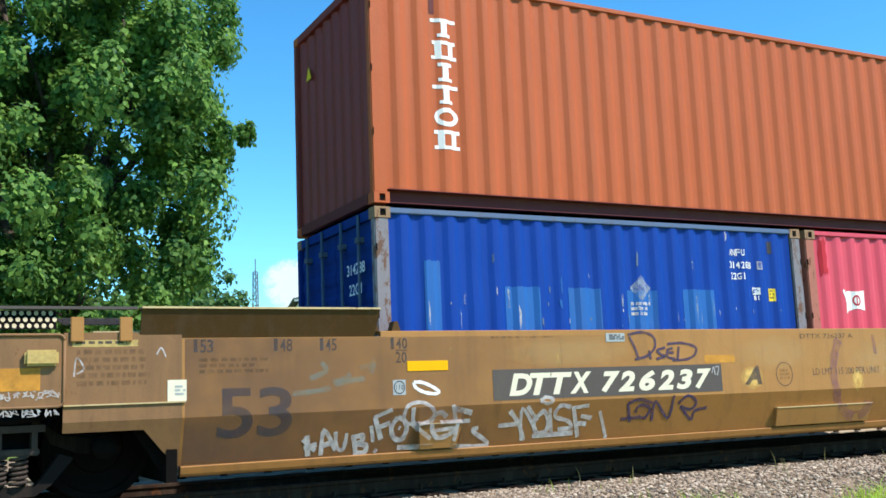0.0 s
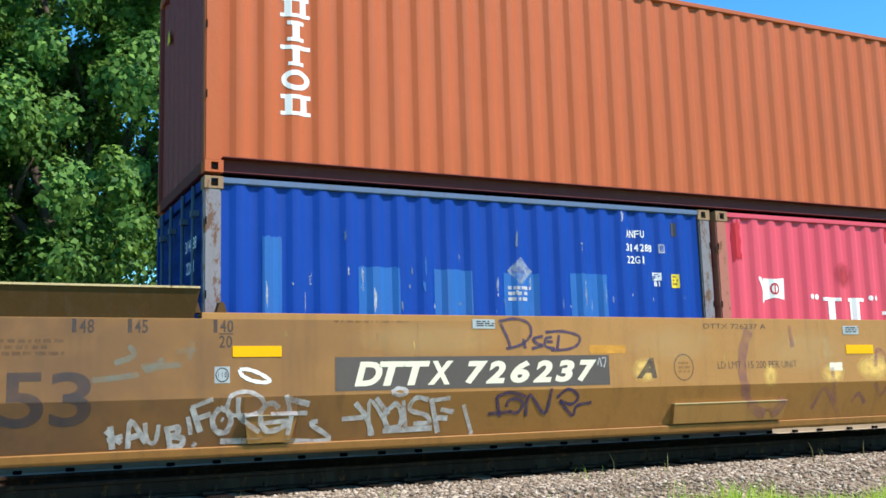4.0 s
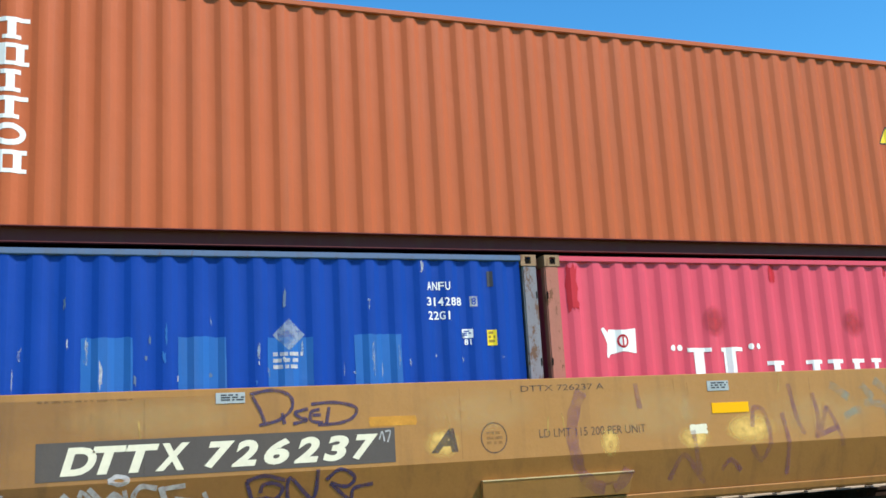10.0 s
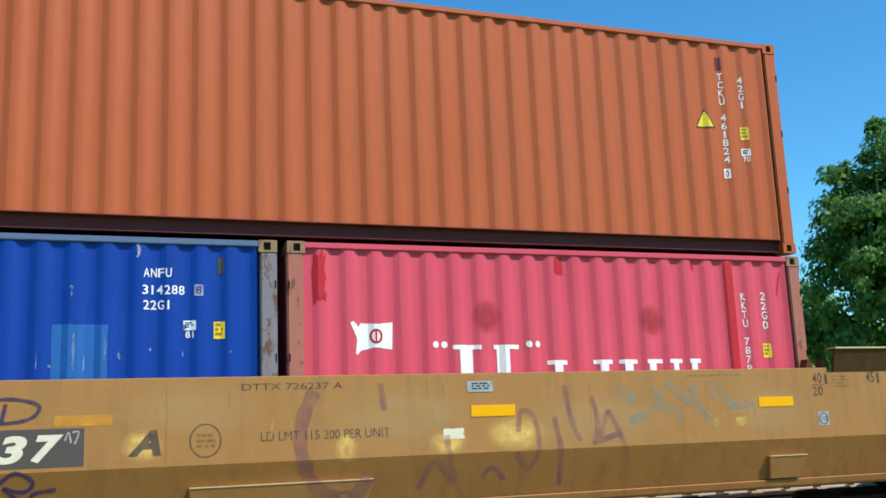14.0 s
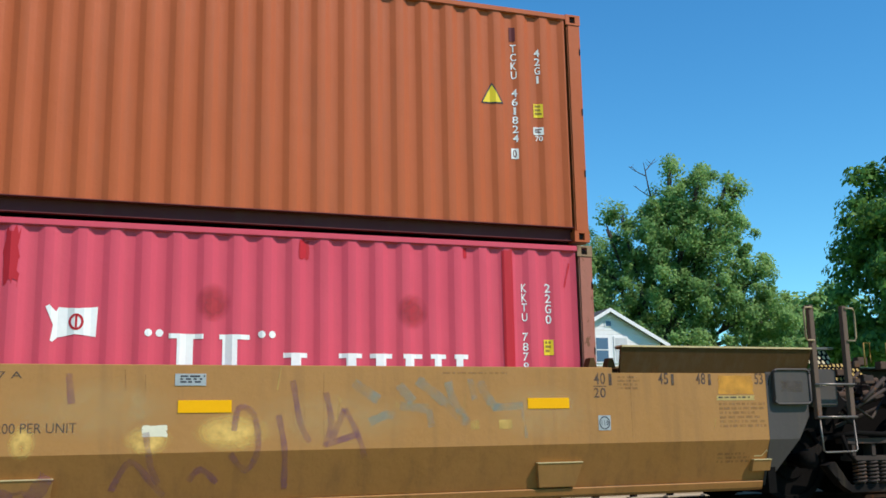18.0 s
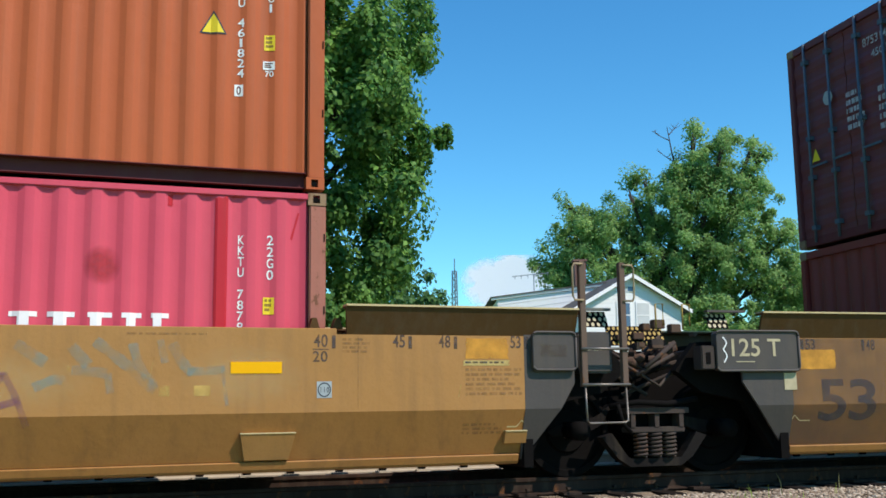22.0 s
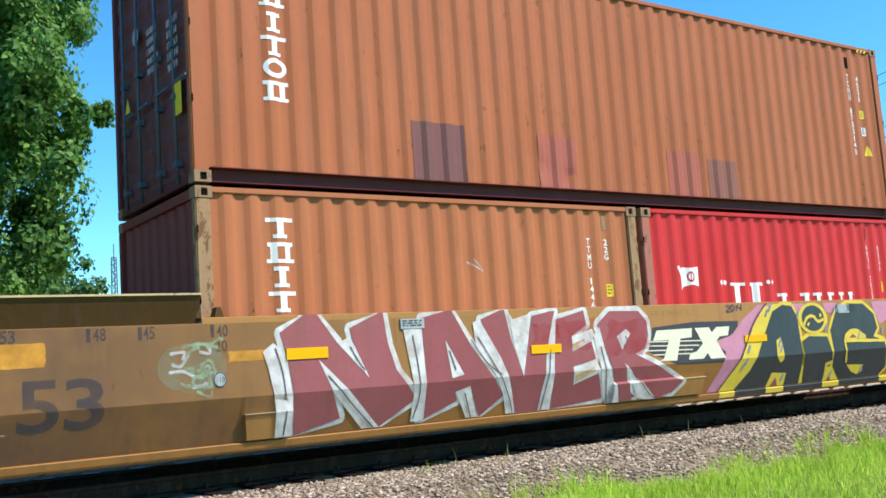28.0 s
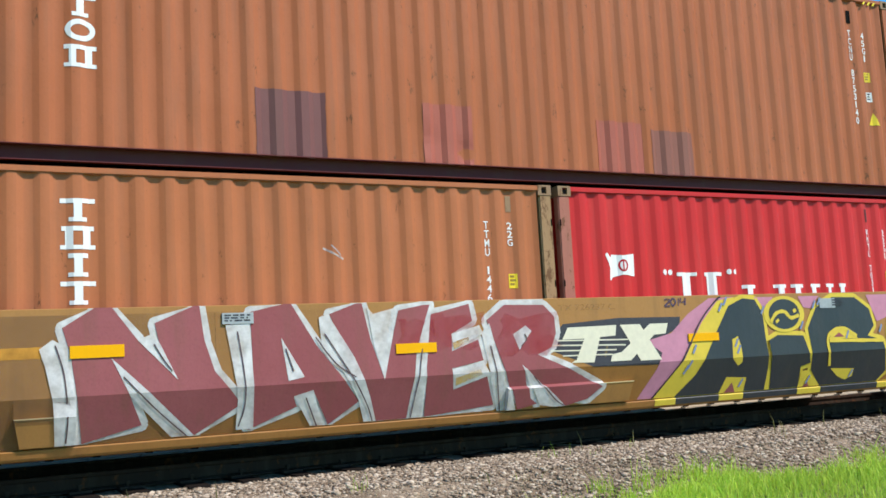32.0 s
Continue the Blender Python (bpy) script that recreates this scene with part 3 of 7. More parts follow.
def casting(x, y, z, flip):
    """A corner casting with its oval eye on the long side."""
    bm = boxed(x, x + 0.178, y, y + 0.16, z, z + 0.118)
    f = min(bm.faces, key=lambda f: f.calc_center_median().y)
    bmesh.ops.inset_individual(bm, faces=[f], thickness=0.030)
    for v in f.verts:
        v.co.x += (x + 0.089 + (0.012 if flip else -0.012) - v.co.x) * 0.50
    r = bmesh.ops.extrude_face_region(bm, geom=[f])
    bmesh.ops.delete(bm, geom=[f], context="FACES_ONLY")
    bmesh.ops.translate(bm, verts=[v for v in r["geom"] if isinstance(v, bmesh.types.BMVert)], vec=(0, 0.14, 0))
    return bm


def container(at, length, height, z0, paint_mat, post_mat, cast_mat, label, ends=("wall", "wall"), rail_mat=MAROON, dents=(), top_mat=None, door_mat=None):
    """A steel freight container. Its plan: x along the side from its left end, y from the near side inwards, z up from the rail datum."""
    root = thing("shipping_container", (0, 0, z0), (at, 0, z0), label, "shipping container", "containers on the train")
    L, W, z1 = length, 2.438, z0 + height
    side0, side1 = 0.165, L - 0.195
    lo, hi = z0 + 0.152, z1 - 0.062
    part("side_panel", corrugated(side0, side1, lo, hi, 0.014, dents), paint_mat, root, smooth=True)
    bm = corrugated(side0, side1, lo, hi, 0)
    for v in bm.verts:
        v.co.y = W - 0.014 - v.co.y
    part("side_panel", bm, paint_mat, root)
    part("panel_edge", boxed(side1 - 0.002, L - 0.155, 0.075, 0.085, lo, hi), paint_mat, root)
    part("roof", boxed(0.05, L - 0.05, 0.03, W - 0.03, z1 - 0.045, z1 - 0.012), paint_mat, root)
    part("floor", boxed(0.1, L - 0.1, 0.16, W - 0.16, z0 + 0.10, z0 + 0.15), NEAR_BLACK, root)
    for ya, yb in ((0.0, 0.06), (W - 0.06, W)):
        part("top_rail", boxed(0.17, L - 0.17, ya, yb, z1 - 0.066, z1 - 0.006, bevel=0.008), top_mat or paint_mat, root)
    for y, s in ((0.0, 1), (W, -1)):
        prof = [(y, z0 + 0.158), (y + s * 0.11, z0 + 0.158), (y + s * 0.11, z0 + 0.012), (y + s * 0.035, z0 + 0.012), (y + s * 0.035, z0 + 0.020),
                (y + s * 0.10, z0 + 0.020), (y + s * 0.10, z0 + 0.150), (y, z0 + 0.150)]
        # The MAROON default puts the recess's shade into the rail's colour.
        part("bottom_rail", loft(bmesh.new(), prof, 0.178, L - 0.178), rail_mat, root, "dark recessed bottom rail")
    for x in (0.0, L - 0.16):
        for y in (0.0, W - 0.11):
            bm = boxed(x, x + 0.16, y + 0.004, y + 0.11, z0 + 0.11, z1 - 0.11, bevel=0.012)
            part("corner_post", bm, post_mat if y == 0 else (door_mat or post_mat), root)
    for x, flip in ((0.0, True), (L - 0.178, False)):
        for z in (z0, z1 - 0.118):
            cast = part("corner_casting", casting(x, -0.004, z, flip), cast_mat, root)
            # Near-black disc puts the shade inside the eye into colour.
            eye = disc(bmesh.new(), x + 0.089 + (0.012 if flip else -0.012), z + 0.059, 0.030, 0.028, 14, y=0.012)
            part("eye_shade", eye, NEAR_BLACK, cast)
            part("corner_casting", boxed(x, x + 0.178, W - 0.156, W + 0.004, z, z + 0.118, bevel=0.01), cast_mat, root)
    for kind, x, out in zip(ends, (0.0, L), (-1, 1)):
        inner = x - out * 0.03
        part("header", boxed(min(x, x - out * 0.06), max(x, x - out * 0.06), 0.15, W - 0.15, z1 - 0.115, z1 - 0.01, bevel=0.006), door_mat or post_mat, root)
        part("sill", boxed(min(x, x - out * 0.08), max(x, x - out * 0.08), 0.17, W - 0.17, z0 + 0.01, z0 + 0.13, bevel=0.006), rail_mat, root)
        if kind == "wall":
            bm = corrugated(0.11, W - 0.11, z0 + 0.12, z1 - 0.11, 0.0)
            for v in bm.verts:
                v.co = (inner - out * v.co.y, v.co.x, v.co.z)
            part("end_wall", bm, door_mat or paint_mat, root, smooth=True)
        else:
            mid = W / 2
            for a, b in ((0.12, mid - 0.006), (mid + 0.006, W - 0.12)):
                bm = corrugated(z0 + 0.13, z1 - 0.12, a, b, 0.0)
                for v in bm.verts:
                    v.co = (inner - out * v.co.y * 0.5, v.co.z, v.co.x)
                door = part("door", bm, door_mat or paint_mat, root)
                for f in (0.26, 0.72):
                    y = a + (b - a) * f
                    xr = inner + out * 0.05
                    rod = part("lock_rod", tube(bmesh.new(), [(xr, y, z0 + 0.05), (xr, y, z1 - 0.03)], 0.019, 10), PALE_ROD, door, "pale locking rod", True)
                for f in (0.26, 0.72):
                    y = a + (b - a) * f
                    for z in (z0 + 0.25, z0 + 0.95, z0 + 1.5, z1 - 0.3):
                        part("lock_keeper", boxed(min(inner, inner + out * 0.075), max(inner, inner + out * 0.075), y - 0.045, y + 0.045, z - 0.03, z + 0.03), PALE_ROD, door)
                    xh = inner + out * 0.06
                    part("door_handle", boxed(xh - 0.008, xh + 0.008, y - 0.36, y, z0 + 1.08, z0 + 1.11), PALE_ROD, door)
    for x in (0.012, L - 0.022):
        for z in (z0 + height * 0.28, z0 + height * 0.55, z0 + height * 0.82):
            part("lashing_slot", boxed(x, x + 0.010, -0.003, 0.02, z, z + 0.075), NEAR_BLACK, root)
    TRAIN.append(root)
    surf = (lambda x, z: 0.014 + wave(x, side0) + dented(x, z, dents) - 0.0045)
    return root, surf, creases(side0, side1)


def on_side(c, name, bm, material, label="", lift=0.0):
    root, surf, cuts = c
    return part(name, drape(bm, lambda x, z: surf(x, z) - lift, cuts), material, root, label)


def id_column(c, text, x0, x1, z0, z1, material=None, name="id_mark"):
    """Characters painted one below the other, each a part."""
    h = (z1 - z0) / len(text)
    for i, ch in enumerate(text):
        top = z1 - i * h
        if ch != " ":
            k = 0.30 if ch in "1I" else 0.0
            on_side(c, name, write(bmesh.new(), ch, x0 + (x1 - x0) * k, x1 - (x1 - x0) * k, top - h * 0.84, top), material or WHITE)


def id_line(c, text, x0, x1, z0, z1):
    w = (x1 - x0) / len(text)
    for i, ch in enumerate(text):
        k = 0.28 if ch in "1I" else 0.0
        on_side(c, "id_mark", write(bmesh.new(), ch, x0 + (i + k) * w, x0 + (i + 0.82 - k) * w, z0, z1), WHITE)


def slab_marks(c, x0, x1, tops, h, material, shapes):
    """A column of slab-footed painted marks, one for each large sign of the owner's name."""
    for top, s in zip(tops, shapes):
        bm = bmesh.new()
        w = x1 - x0
        if s == "o":
            ring(bm, (x0 + x1) / 2, top - h / 2, w * 0.47, h / 2, w * 0.17)
        else:
            k = {"i": (0.22, 0.22), "t": (0.0, 0.24), "r": (0.04, 0.0), "n": (0.0, 0.0)}[s]
            rect(bm, x0 + w * k[0], x1 - w * k[0], top - h * 0.2, top)
            rect(bm, x0 + w * k[1], x1 - w * k[1], top - h, top - h * 0.82)
            if s in "it":
                rect(bm, x0 + w * 0.38, x1 - w * 0.38, top - h * 0.82, top - h * 0.2)
            else:
                rect(bm, x0 + w * 0.14, x0 + w * 0.36, top - h * 0.82, top - h * 0.2)
                rect(bm, x1 - w * 0.36, x1 - w * 0.14, top - h * 0.82, top - h * 0.2)
        on_side(c, "painted_mark", bm, material, "white slab-shaped owner's mark")


def placard(c, x0, x1, z0, z1, material, ink, rng, label):
    ink = PRINT if material is SIGN_YELLOW else ink
    p = on_side(c, "placard", rect(bmesh.new(), x0, x1, z0, z1), material, label)
    bm = bars(bmesh.new(), x0 + 0.015, x1 - 0.015, z0 + 0.015, z1 - 0.015, 3, rng)
    on_side(c, "placard_writing", bm, ink, lift=0.002)
    return p


Z_LOW, Z_UP = 0.364, 2.995
H86, H96 = 2.591, 2.896
CAR2 = 19.417
JOINT = 15.85  # the truck that the two cars share
rng = random.Random(3)

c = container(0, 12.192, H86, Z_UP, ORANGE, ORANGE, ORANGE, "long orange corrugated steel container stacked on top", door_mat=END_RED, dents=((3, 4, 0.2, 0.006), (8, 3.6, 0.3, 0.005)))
slab_marks(c, 0.755, 1.065, (5.12, 4.865, 4.61, 4.355, 4.10, 3.845), 0.212, WHITE, "triton")
# Recessed notch laid flat; the recess's shade is its dark colour.
bm = rect(bmesh.new(), 0.745, 0.805, 5.17, 5.40)
on_side(c, "dark_notch", bm, MAROON)
id_column(c, "TCKU 461824", 11.345, 11.405, 4.04, 5.16)
bm = rect(bmesh.new(), 11.32, 11.40, 3.87, 3.985)
on_side(c, "check_digit_box", bm, WHITE)
on_side(c, "check_digit", write(bmesh.new(), "0", 11.34, 11.38, 3.885, 3.97), MAROON, lift=0.002)
id_column(c, "42G1", 11.63, 11.685, 4.73, 5.14)
on_side(c, "dark_notch", rect(bmesh.new(), 11.335, 11.40, 5.20, 5.36), MAROON)
on_side(c, "sign_border", poly(bmesh.new(), ((10.98, 4.465), (11.235, 4.465), (11.11, 4.70))), BLACK)
on_side(c, "warning_sign", poly(bmesh.new(), ((11.005, 4.48), (11.21, 4.48), (11.11, 4.67))), SIGN_YELLOW, "yellow warning triangle", 0.002)
placard(c, 11.60, 11.70, 4.355, 4.51, SIGN_YELLOW, MAROON, rng, "yellow height label")
placard(c, 11.59, 11.70, 4.16, 4.245, WHITE, MAROON, rng, "white approval label")
on_side(c, "code_digits", write(bmesh.new(), "70", 11.61, 11.69, 4.09, 4.15), WHITE)
bm = poly(bmesh.new(), ((0.42, 4.90), (0.60, 4.90), (0.51, 5.07)))
for v in bm.verts:
    v.co = (0.012, 2.438 - v.co.x, v.co.z)
part("warning_sign", bm, SIGN_YELLOW, c[0], "yellow warning triangle")

c = container(0.0, 6.058, H86, Z_LOW, BLUE, RUSTY_GREY, CASTING, "short blue steel container with paler repainted squares", ("door", "wall"), BLUE, door_mat=BLUE_DOOR, top_mat=BLUE_DUSTY,
              dents=((1.2, 2.3, 0.2, 0.012), (2.6, 2.5, 0.25, 0.01), (4.6, 2.3, 0.2, 0.012)))
for x0, x1, z1 in ((0.56, 0.76, 2.40), (1.55, 1.99, 2.14), (2.39, 2.82, 2.135), (3.21, 3.64, 2.12), (4.06, 4.53, 2.14)):
    on_side(c, "repainted_patch", poly(bmesh.new(), ragged(x0, x1, 1.1, z1, rng, 0.008)), BLUE_LIGHT)
on_side(c, "peeled_placard", poly(bmesh.new(), ((3.26, 2.145), (3.41, 1.99), (3.57, 2.145), (3.41, 2.30))), THIN_GREY, "half-peeled grey diamond placard", 0.002)
on_side(c, "peeled_label", bars(bmesh.new(), 3.26, 3.56, 1.80, 1.98, 3, rng), CHALK, lift=0.003)
id_line(c, "ANFU", 4.83, 5.09, 2.58, 2.665)
id_line(c, "314288", 4.82, 5.21, 2.42, 2.505)
on_side(c, "check_digit_box", rect(bmesh.new(), 5.285, 5.365, 2.41, 2.515), CHALK)
on_side(c, "check_digit", write(bmesh.new(), "8", 5.30, 5.35, 2.425, 2.50), BLUE, lift=0.002)
id_line(c, "22G1", 4.83, 5.09, 2.28, 2.365)
placard(c, 5.19, 5.30, 2.09, 2.18, WHITE, BLUE, rng, "white approval label")
on_side(c, "code_digits", write(bmesh.new(), "81", 5.21, 5.28, 2.02, 2.08), WHITE)
placard(c, 5.465, 5.565, 2.01, 2.17, SIGN_YELLOW, BLACK, rng, "yellow height label")
on_side(c, "dark_notch", rect(bmesh.new(), 5.50, 5.56, 2.62, 2.78), BLACK)
for k in range(40):
    x, z = 0.45 + PITCH * 0.5 * rng.randrange(38) + rng.uniform(-0.03, 0.03), rng.choice((rng.uniform(1.68, 1.9), rng.uniform(1.68, 1.95), rng.uniform(1.7, 2.8)))
    on_side(c, "scuff", poly(bmesh.new(), ragged(x, x + rng.uniform(0.008, 0.028), z, z + rng.choice((0.03, 0.05, 0.10, 0.22)) * rng.uniform(0.6, 1.2), rng, 0.3, 4)), rng.choice((THIN_GREY, THIN_GREY, CHALK, BLUE_DUSTY, BLUE_LIGHT)), lift=0.001)
bm = write(bmesh.new(), "314288", 0, 0.5, 2.3, 2.42)
write(bm, "22G1", 0.05, 0.4, 2.08, 2.2)
for v in bm.verts:
    v.co = (-0.02, 0.75 - v.co.x, v.co.z)
part("door_writing", bm, WHITE, c[0])

K_MARKS = ((7.83, 8.57, 1.94, "n"), (8.89, 9.12, 1.775, "i"), (9.43, 9.66, 1.775, "i"), (9.74, 10.28, 1.775, "n"), (10.36, 10.77, 1.775, "r"))


def line_marks(c, x, ink):
    """The owner's sign: a flag, dots and a row of slab shapes cut off by the car's side."""
    for a, b, top, s in K_MARKS:
        bm = bmesh.new()
        w = b - a
        rect(bm, a - x, a - x + w * (0.42 if w > 0.4 else 1), top - 0.045, top)
        if w > 0.4:
            rect(bm, b - x - w * 0.38, b - x, top - 0.045, top)
            rect(bm, a - x + w * 0.10, a - x + w * 0.30, 1.3, top - 0.045)
            rect(bm, b - x - w * 0.34, b - x - w * 0.16, 1.3, top - 0.045)
        else:
            rect(bm, a - x + w * 0.3, a - x + w * 0.72, 1.3, top - 0.045)
        on_side(c, "painted_mark", bm, ink, "white slab-shaped owner's mark")
    for a in (7.62, 7.72, 8.65, 8.75):
        on_side(c, "painted_dot", disc(bmesh.new(), a + 0.03 - x, 1.945, 0.035, 0.035, 10), ink)
    flag = ((6.88, 2.16), (7.05, 2.15), (7.21, 2.17), (7.20, 1.90), (7.02, 1.92), (6.88, 1.89), (6.84, 1.85), (6.82, 1.86), (6.84, 2.0), (6.77, 2.16), (6.80, 2.18), (6.86, 2.12))
    on_side(c, "painted_flag", poly(bmesh.new(), [(a - x, z) for a, z in flag]), ink, "white flag-shaped owner's mark")
    bm = ring(bmesh.new(), 7.03 - x, 2.03, 0.065, 0.075, 0.022, 14)
    rect(bm, 7.02 - x, 7.04 - x, 1.96, 2.10)
    on_side(c, "flag_device", bm, PINK_DEEP, lift=0.002)


XP = 6.154
c = container(XP, 6.058, H86, Z_LOW, PINK, RUSTY_RED, CASTING, "short pink sun-faded steel container with white marks", rail_mat=PINK, dents=((3.1, 2.5, 0.2, 0.01), (4.2, 2.2, 0.3, 0.012)))
line_marks(c, XP, WHITE)
for x0, x1, z0, z1, a in ((6.41, 6.53, 2.36, 2.84, 0.22), (9.03, 9.13, 2.69, 2.87, 0.15), (10.735, 10.78, 2.77, 2.87, 0.2), (11.16, 11.28, 1.3, 2.88, 0.03)):
    on_side(c, "unfaded_streak", poly(bmesh.new(), ragged(x0 - XP, x1 - XP, z0, z1, rng, a * 0.5, 8)), PINK_DEEP, "deeper red unfaded streak")
for x, z in ((8.23, 2.235), (10.18, 2.2)):
    on_side(c, "placard_ghost", disc(bmesh.new(), x - XP, z, 0.17, 0.19, 16), RED_MIST, "unfaded red spot where a placard hung")
id_column(c, "KKTU 7878", 11.38 - XP, 11.435 - XP, 1.60, 2.52)
id_column(c, "22G0", 11.65 - XP, 11.71 - XP, 2.09, 2.53)
placard(c, 11.62 - XP, 11.72 - XP, 1.78, 1.94, SIGN_YELLOW, BLACK, rng, "yellow height label")
on_side(c, "scratch", ribbon(bmesh.new(), ((11.88 - XP, 2.5), (11.94 - XP, 2.72), (11.95 - XP, 2.76)), 0.018), PINK_DEEP)

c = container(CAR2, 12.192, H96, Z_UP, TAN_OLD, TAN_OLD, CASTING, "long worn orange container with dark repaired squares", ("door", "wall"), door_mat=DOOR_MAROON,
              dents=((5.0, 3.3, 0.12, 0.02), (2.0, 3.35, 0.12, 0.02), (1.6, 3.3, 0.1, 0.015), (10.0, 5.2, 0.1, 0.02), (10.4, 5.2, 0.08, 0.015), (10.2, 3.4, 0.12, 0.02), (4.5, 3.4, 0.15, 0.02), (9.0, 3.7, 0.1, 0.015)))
slab_marks(c, 0.80, 1.09, (5.40, 5.14, 4.86, 4.60, 4.36, 4.11), 0.212, WHITE, "triton")
for x0, x1, z0, z1, m in ((2.60, 3.35, 3.14, 3.84, DARK_PATCH), (4.47, 5.08, 3.14, 3.82, ROSE_PATCH), (6.78, 7.48, 3.14, 3.78, ROSE_PATCH), (7.60, 8.27, 3.14, 3.71, DARK_PATCH)):
    if m is DARK_PATCH and x0 > 5:
        m = paint("brown primer patch", (0.24, 0.09, 0.065), 0.3, 0.25, 0.0, 0.65)
    on_side(c, "repaired_patch", poly(bmesh.new(), ragged(x0, x1, z0, z1, rng, 0.006)), m)
id_column(c, "TCNU 8753140", 11.315, 11.37, 4.01, 5.39)
id_column(c, "45G1", 11.58, 11.64, 4.93, 5.38)
on_side(c, "dark_notch", rect(bmesh.new(), 11.315, 11.385, 5.49, 5.68), NEAR_BLACK)
placard(c, 11.56, 11.67, 4.65, 4.79, SIGN_YELLOW, BLACK, rng, "yellow height label")
placard(c, 11.57, 11.67, 4.36, 4.50, WHITE, BLACK, rng, "white approval label")
on_side(c, "warning_sign", poly(bmesh.new(), ((11.575, 4.02), (11.76, 4.02), (11.66, 4.2))), SIGN_YELLOW, "yellow warning triangle")
bm = bmesh.new()
for k in range(3):
    poly(bm, ((11.62 + k * 0.1, 5.79), (11.66 + k * 0.1, 5.79), (11.70 + k * 0.1, 5.84), (11.66 + k * 0.1, 5.84)))
for v in bm.verts:
    v.co.y = -0.006
part("height_stripe", bm, SIGN_YELLOW, c[0])
bm = write(bmesh.new(), "875314 1", 0, 0.55, 5.38, 5.49)
write(bm, "45G1", 0.15, 0.45, 5.20, 5.30)
bars(bm, 0.0, 0.35, 4.35, 4.9, 5, rng)
bars(bm, 0.62, 0.95, 4.2, 4.8, 5, rng)
for v in bm.verts:
    v.co = (-0.02, 0.78 - v.co.x, v.co.z)
    v.co.y = max(v.co.y, 0.16) if v.co.z > 5.1 else v.co.y + 0.4
part("door_writing", bm, CHALK, c[0])
bm = rect(bmesh.new(), 0.30, 0.54, 3.74, 4.10)
for v in bm.verts:
    v.co = (-0.022, v.co.x - 0.1, v.co.z)
part("door_placard", bm, SIGN_YELLOW, c[0], "yellow door placard")
for bm in (poly(bmesh.new(), ((1.80, 4.15), (1.98, 4.15), (1.89, 4.33))), disc(bmesh.new(), 1.55, 4.95, 0.10, 0.10)):
    for v in bm.verts:
        v.co = (-0.02, v.co.x, v.co.z)
    part("door_badge", bm, SIGN_YELLOW if len(bm.verts) == 3 else SIGN_GREY, c[0])

c = container(CAR2, 6.058, H86, Z_LOW, TAN, RUSTY, CASTING, "short sunburnt orange steel container with rusty posts", rail_mat=TAN, door_mat=END_RED,
              dents=((2.6, 2.75, 0.1, 0.02), (3.4, 2.72, 0.1, 0.018), (4.1, 2.7, 0.1, 0.02), (4.4, 2.72, 0.08, 0.02), (3.3, 2.2, 0.15, 0.012)))
slab_marks(c, 0.75, 1.055, (2.66, 2.405, 2.155, 1.90), 0.212, WHITE, "trit")
on_side(c, "scratch", ribbon(bmesh.new(), ((3.27, 2.22), (3.36, 2.17), (3.48, 2.10)), 0.02), CHALK)
on_side(c, "scratch", ribbon(bmesh.new(), ((3.35, 2.25), (3.42, 2.18), (3.45, 2.14)), 0.012), CHALK)
id_column(c, "TTMU 1446", 5.165, 5.225, 1.62, 2.53)
id_column(c, "22G", 5.46, 5.53, 2.24, 2.52)
on_side(c, "dark_notch", rect(bmesh.new(), 5.46, 5.53, 2.64, 2.82), CASTING)
placard(c, 5.45, 5.555, 1.78, 1.94, SIGN_YELLOW, BLACK, rng, "yellow height label")

XR = CAR2 + 6.154
c = container(XR, 6.058, H86, Z_LOW, RED, RUSTY_RED, CASTING, "short bright red steel container with white marks", rail_mat=RED, dents=((3.6, 2.1, 0.15, 0.012), (2.2, 2.4, 0.2, 0.01)))
line_marks(c, XP, WHITE)
id_column(c, "KKTU 7031", 11.235 - XP, 11.285 - XP, 1.62, 2.52)
id_column(c, "22G1", 11.57 - XP, 11.63 - XP, 2.09, 2.52)
on_side(c, "dark_notch", rect(bmesh.new(), 11.24 - XP, 11.30 - XP, 2.62, 2.80), MAROON)
placard(c, 11.54 - XP, 11.63 - XP, 1.77, 1.93, SIGN_YELLOW, BLACK, rng, "yellow height label")

# ---- well cars ----
YS, BEND, SILL, LOW, TOP = -0.200, 0.87, 0.44, 0.335, 1.64
LEAN = 0.17


def side_y(x, z):
    if z >= BEND:
        return YS
    if z >= SILL:
        return YS + LEAN * (BEND - z) / (BEND - SILL)
    return -0.066


BOXES = ((0.34, 0.84, 0.45, 0.70), (11.40, 11.90, 0.45, 0.69), (5.23, 6.91, 0.45, 0.672))


def skin_y(x, z):
    """The side's surface with its stiffener boxes."""
    y = side_y(x, max(z, SILL + 0.001))
    for x0, x1, z0, z1 in BOXES:
        if x0 - 1e-4 <= x <= x1 + 1e-4 and z0 - 1e-4 <= z <= z1 + 1e-4:
            y -= 0.055
    return y


def on_car(car, name, bm, material, label="", lift=0.003):
    """Paint on the car's folded side."""
    for v in bm.verts:
        v.co.x += shifted(car, v.co.x)
    zs = [v.co.z for v in bm.verts]
    low = min(zs) < 0.70
    xc = [q for x0, x1, *_ in BOXES for q in (x0 - 0.004, x0, x1, x1 + 0.004)] if low else ()
    bm2 = drape(bm, lambda x, z: skin_y(x, z) - lift, xc, [BEND, 0.70, 0.672] if low else [BEND])
    return part(name, bm2, material, car, label)


WIDER = set()


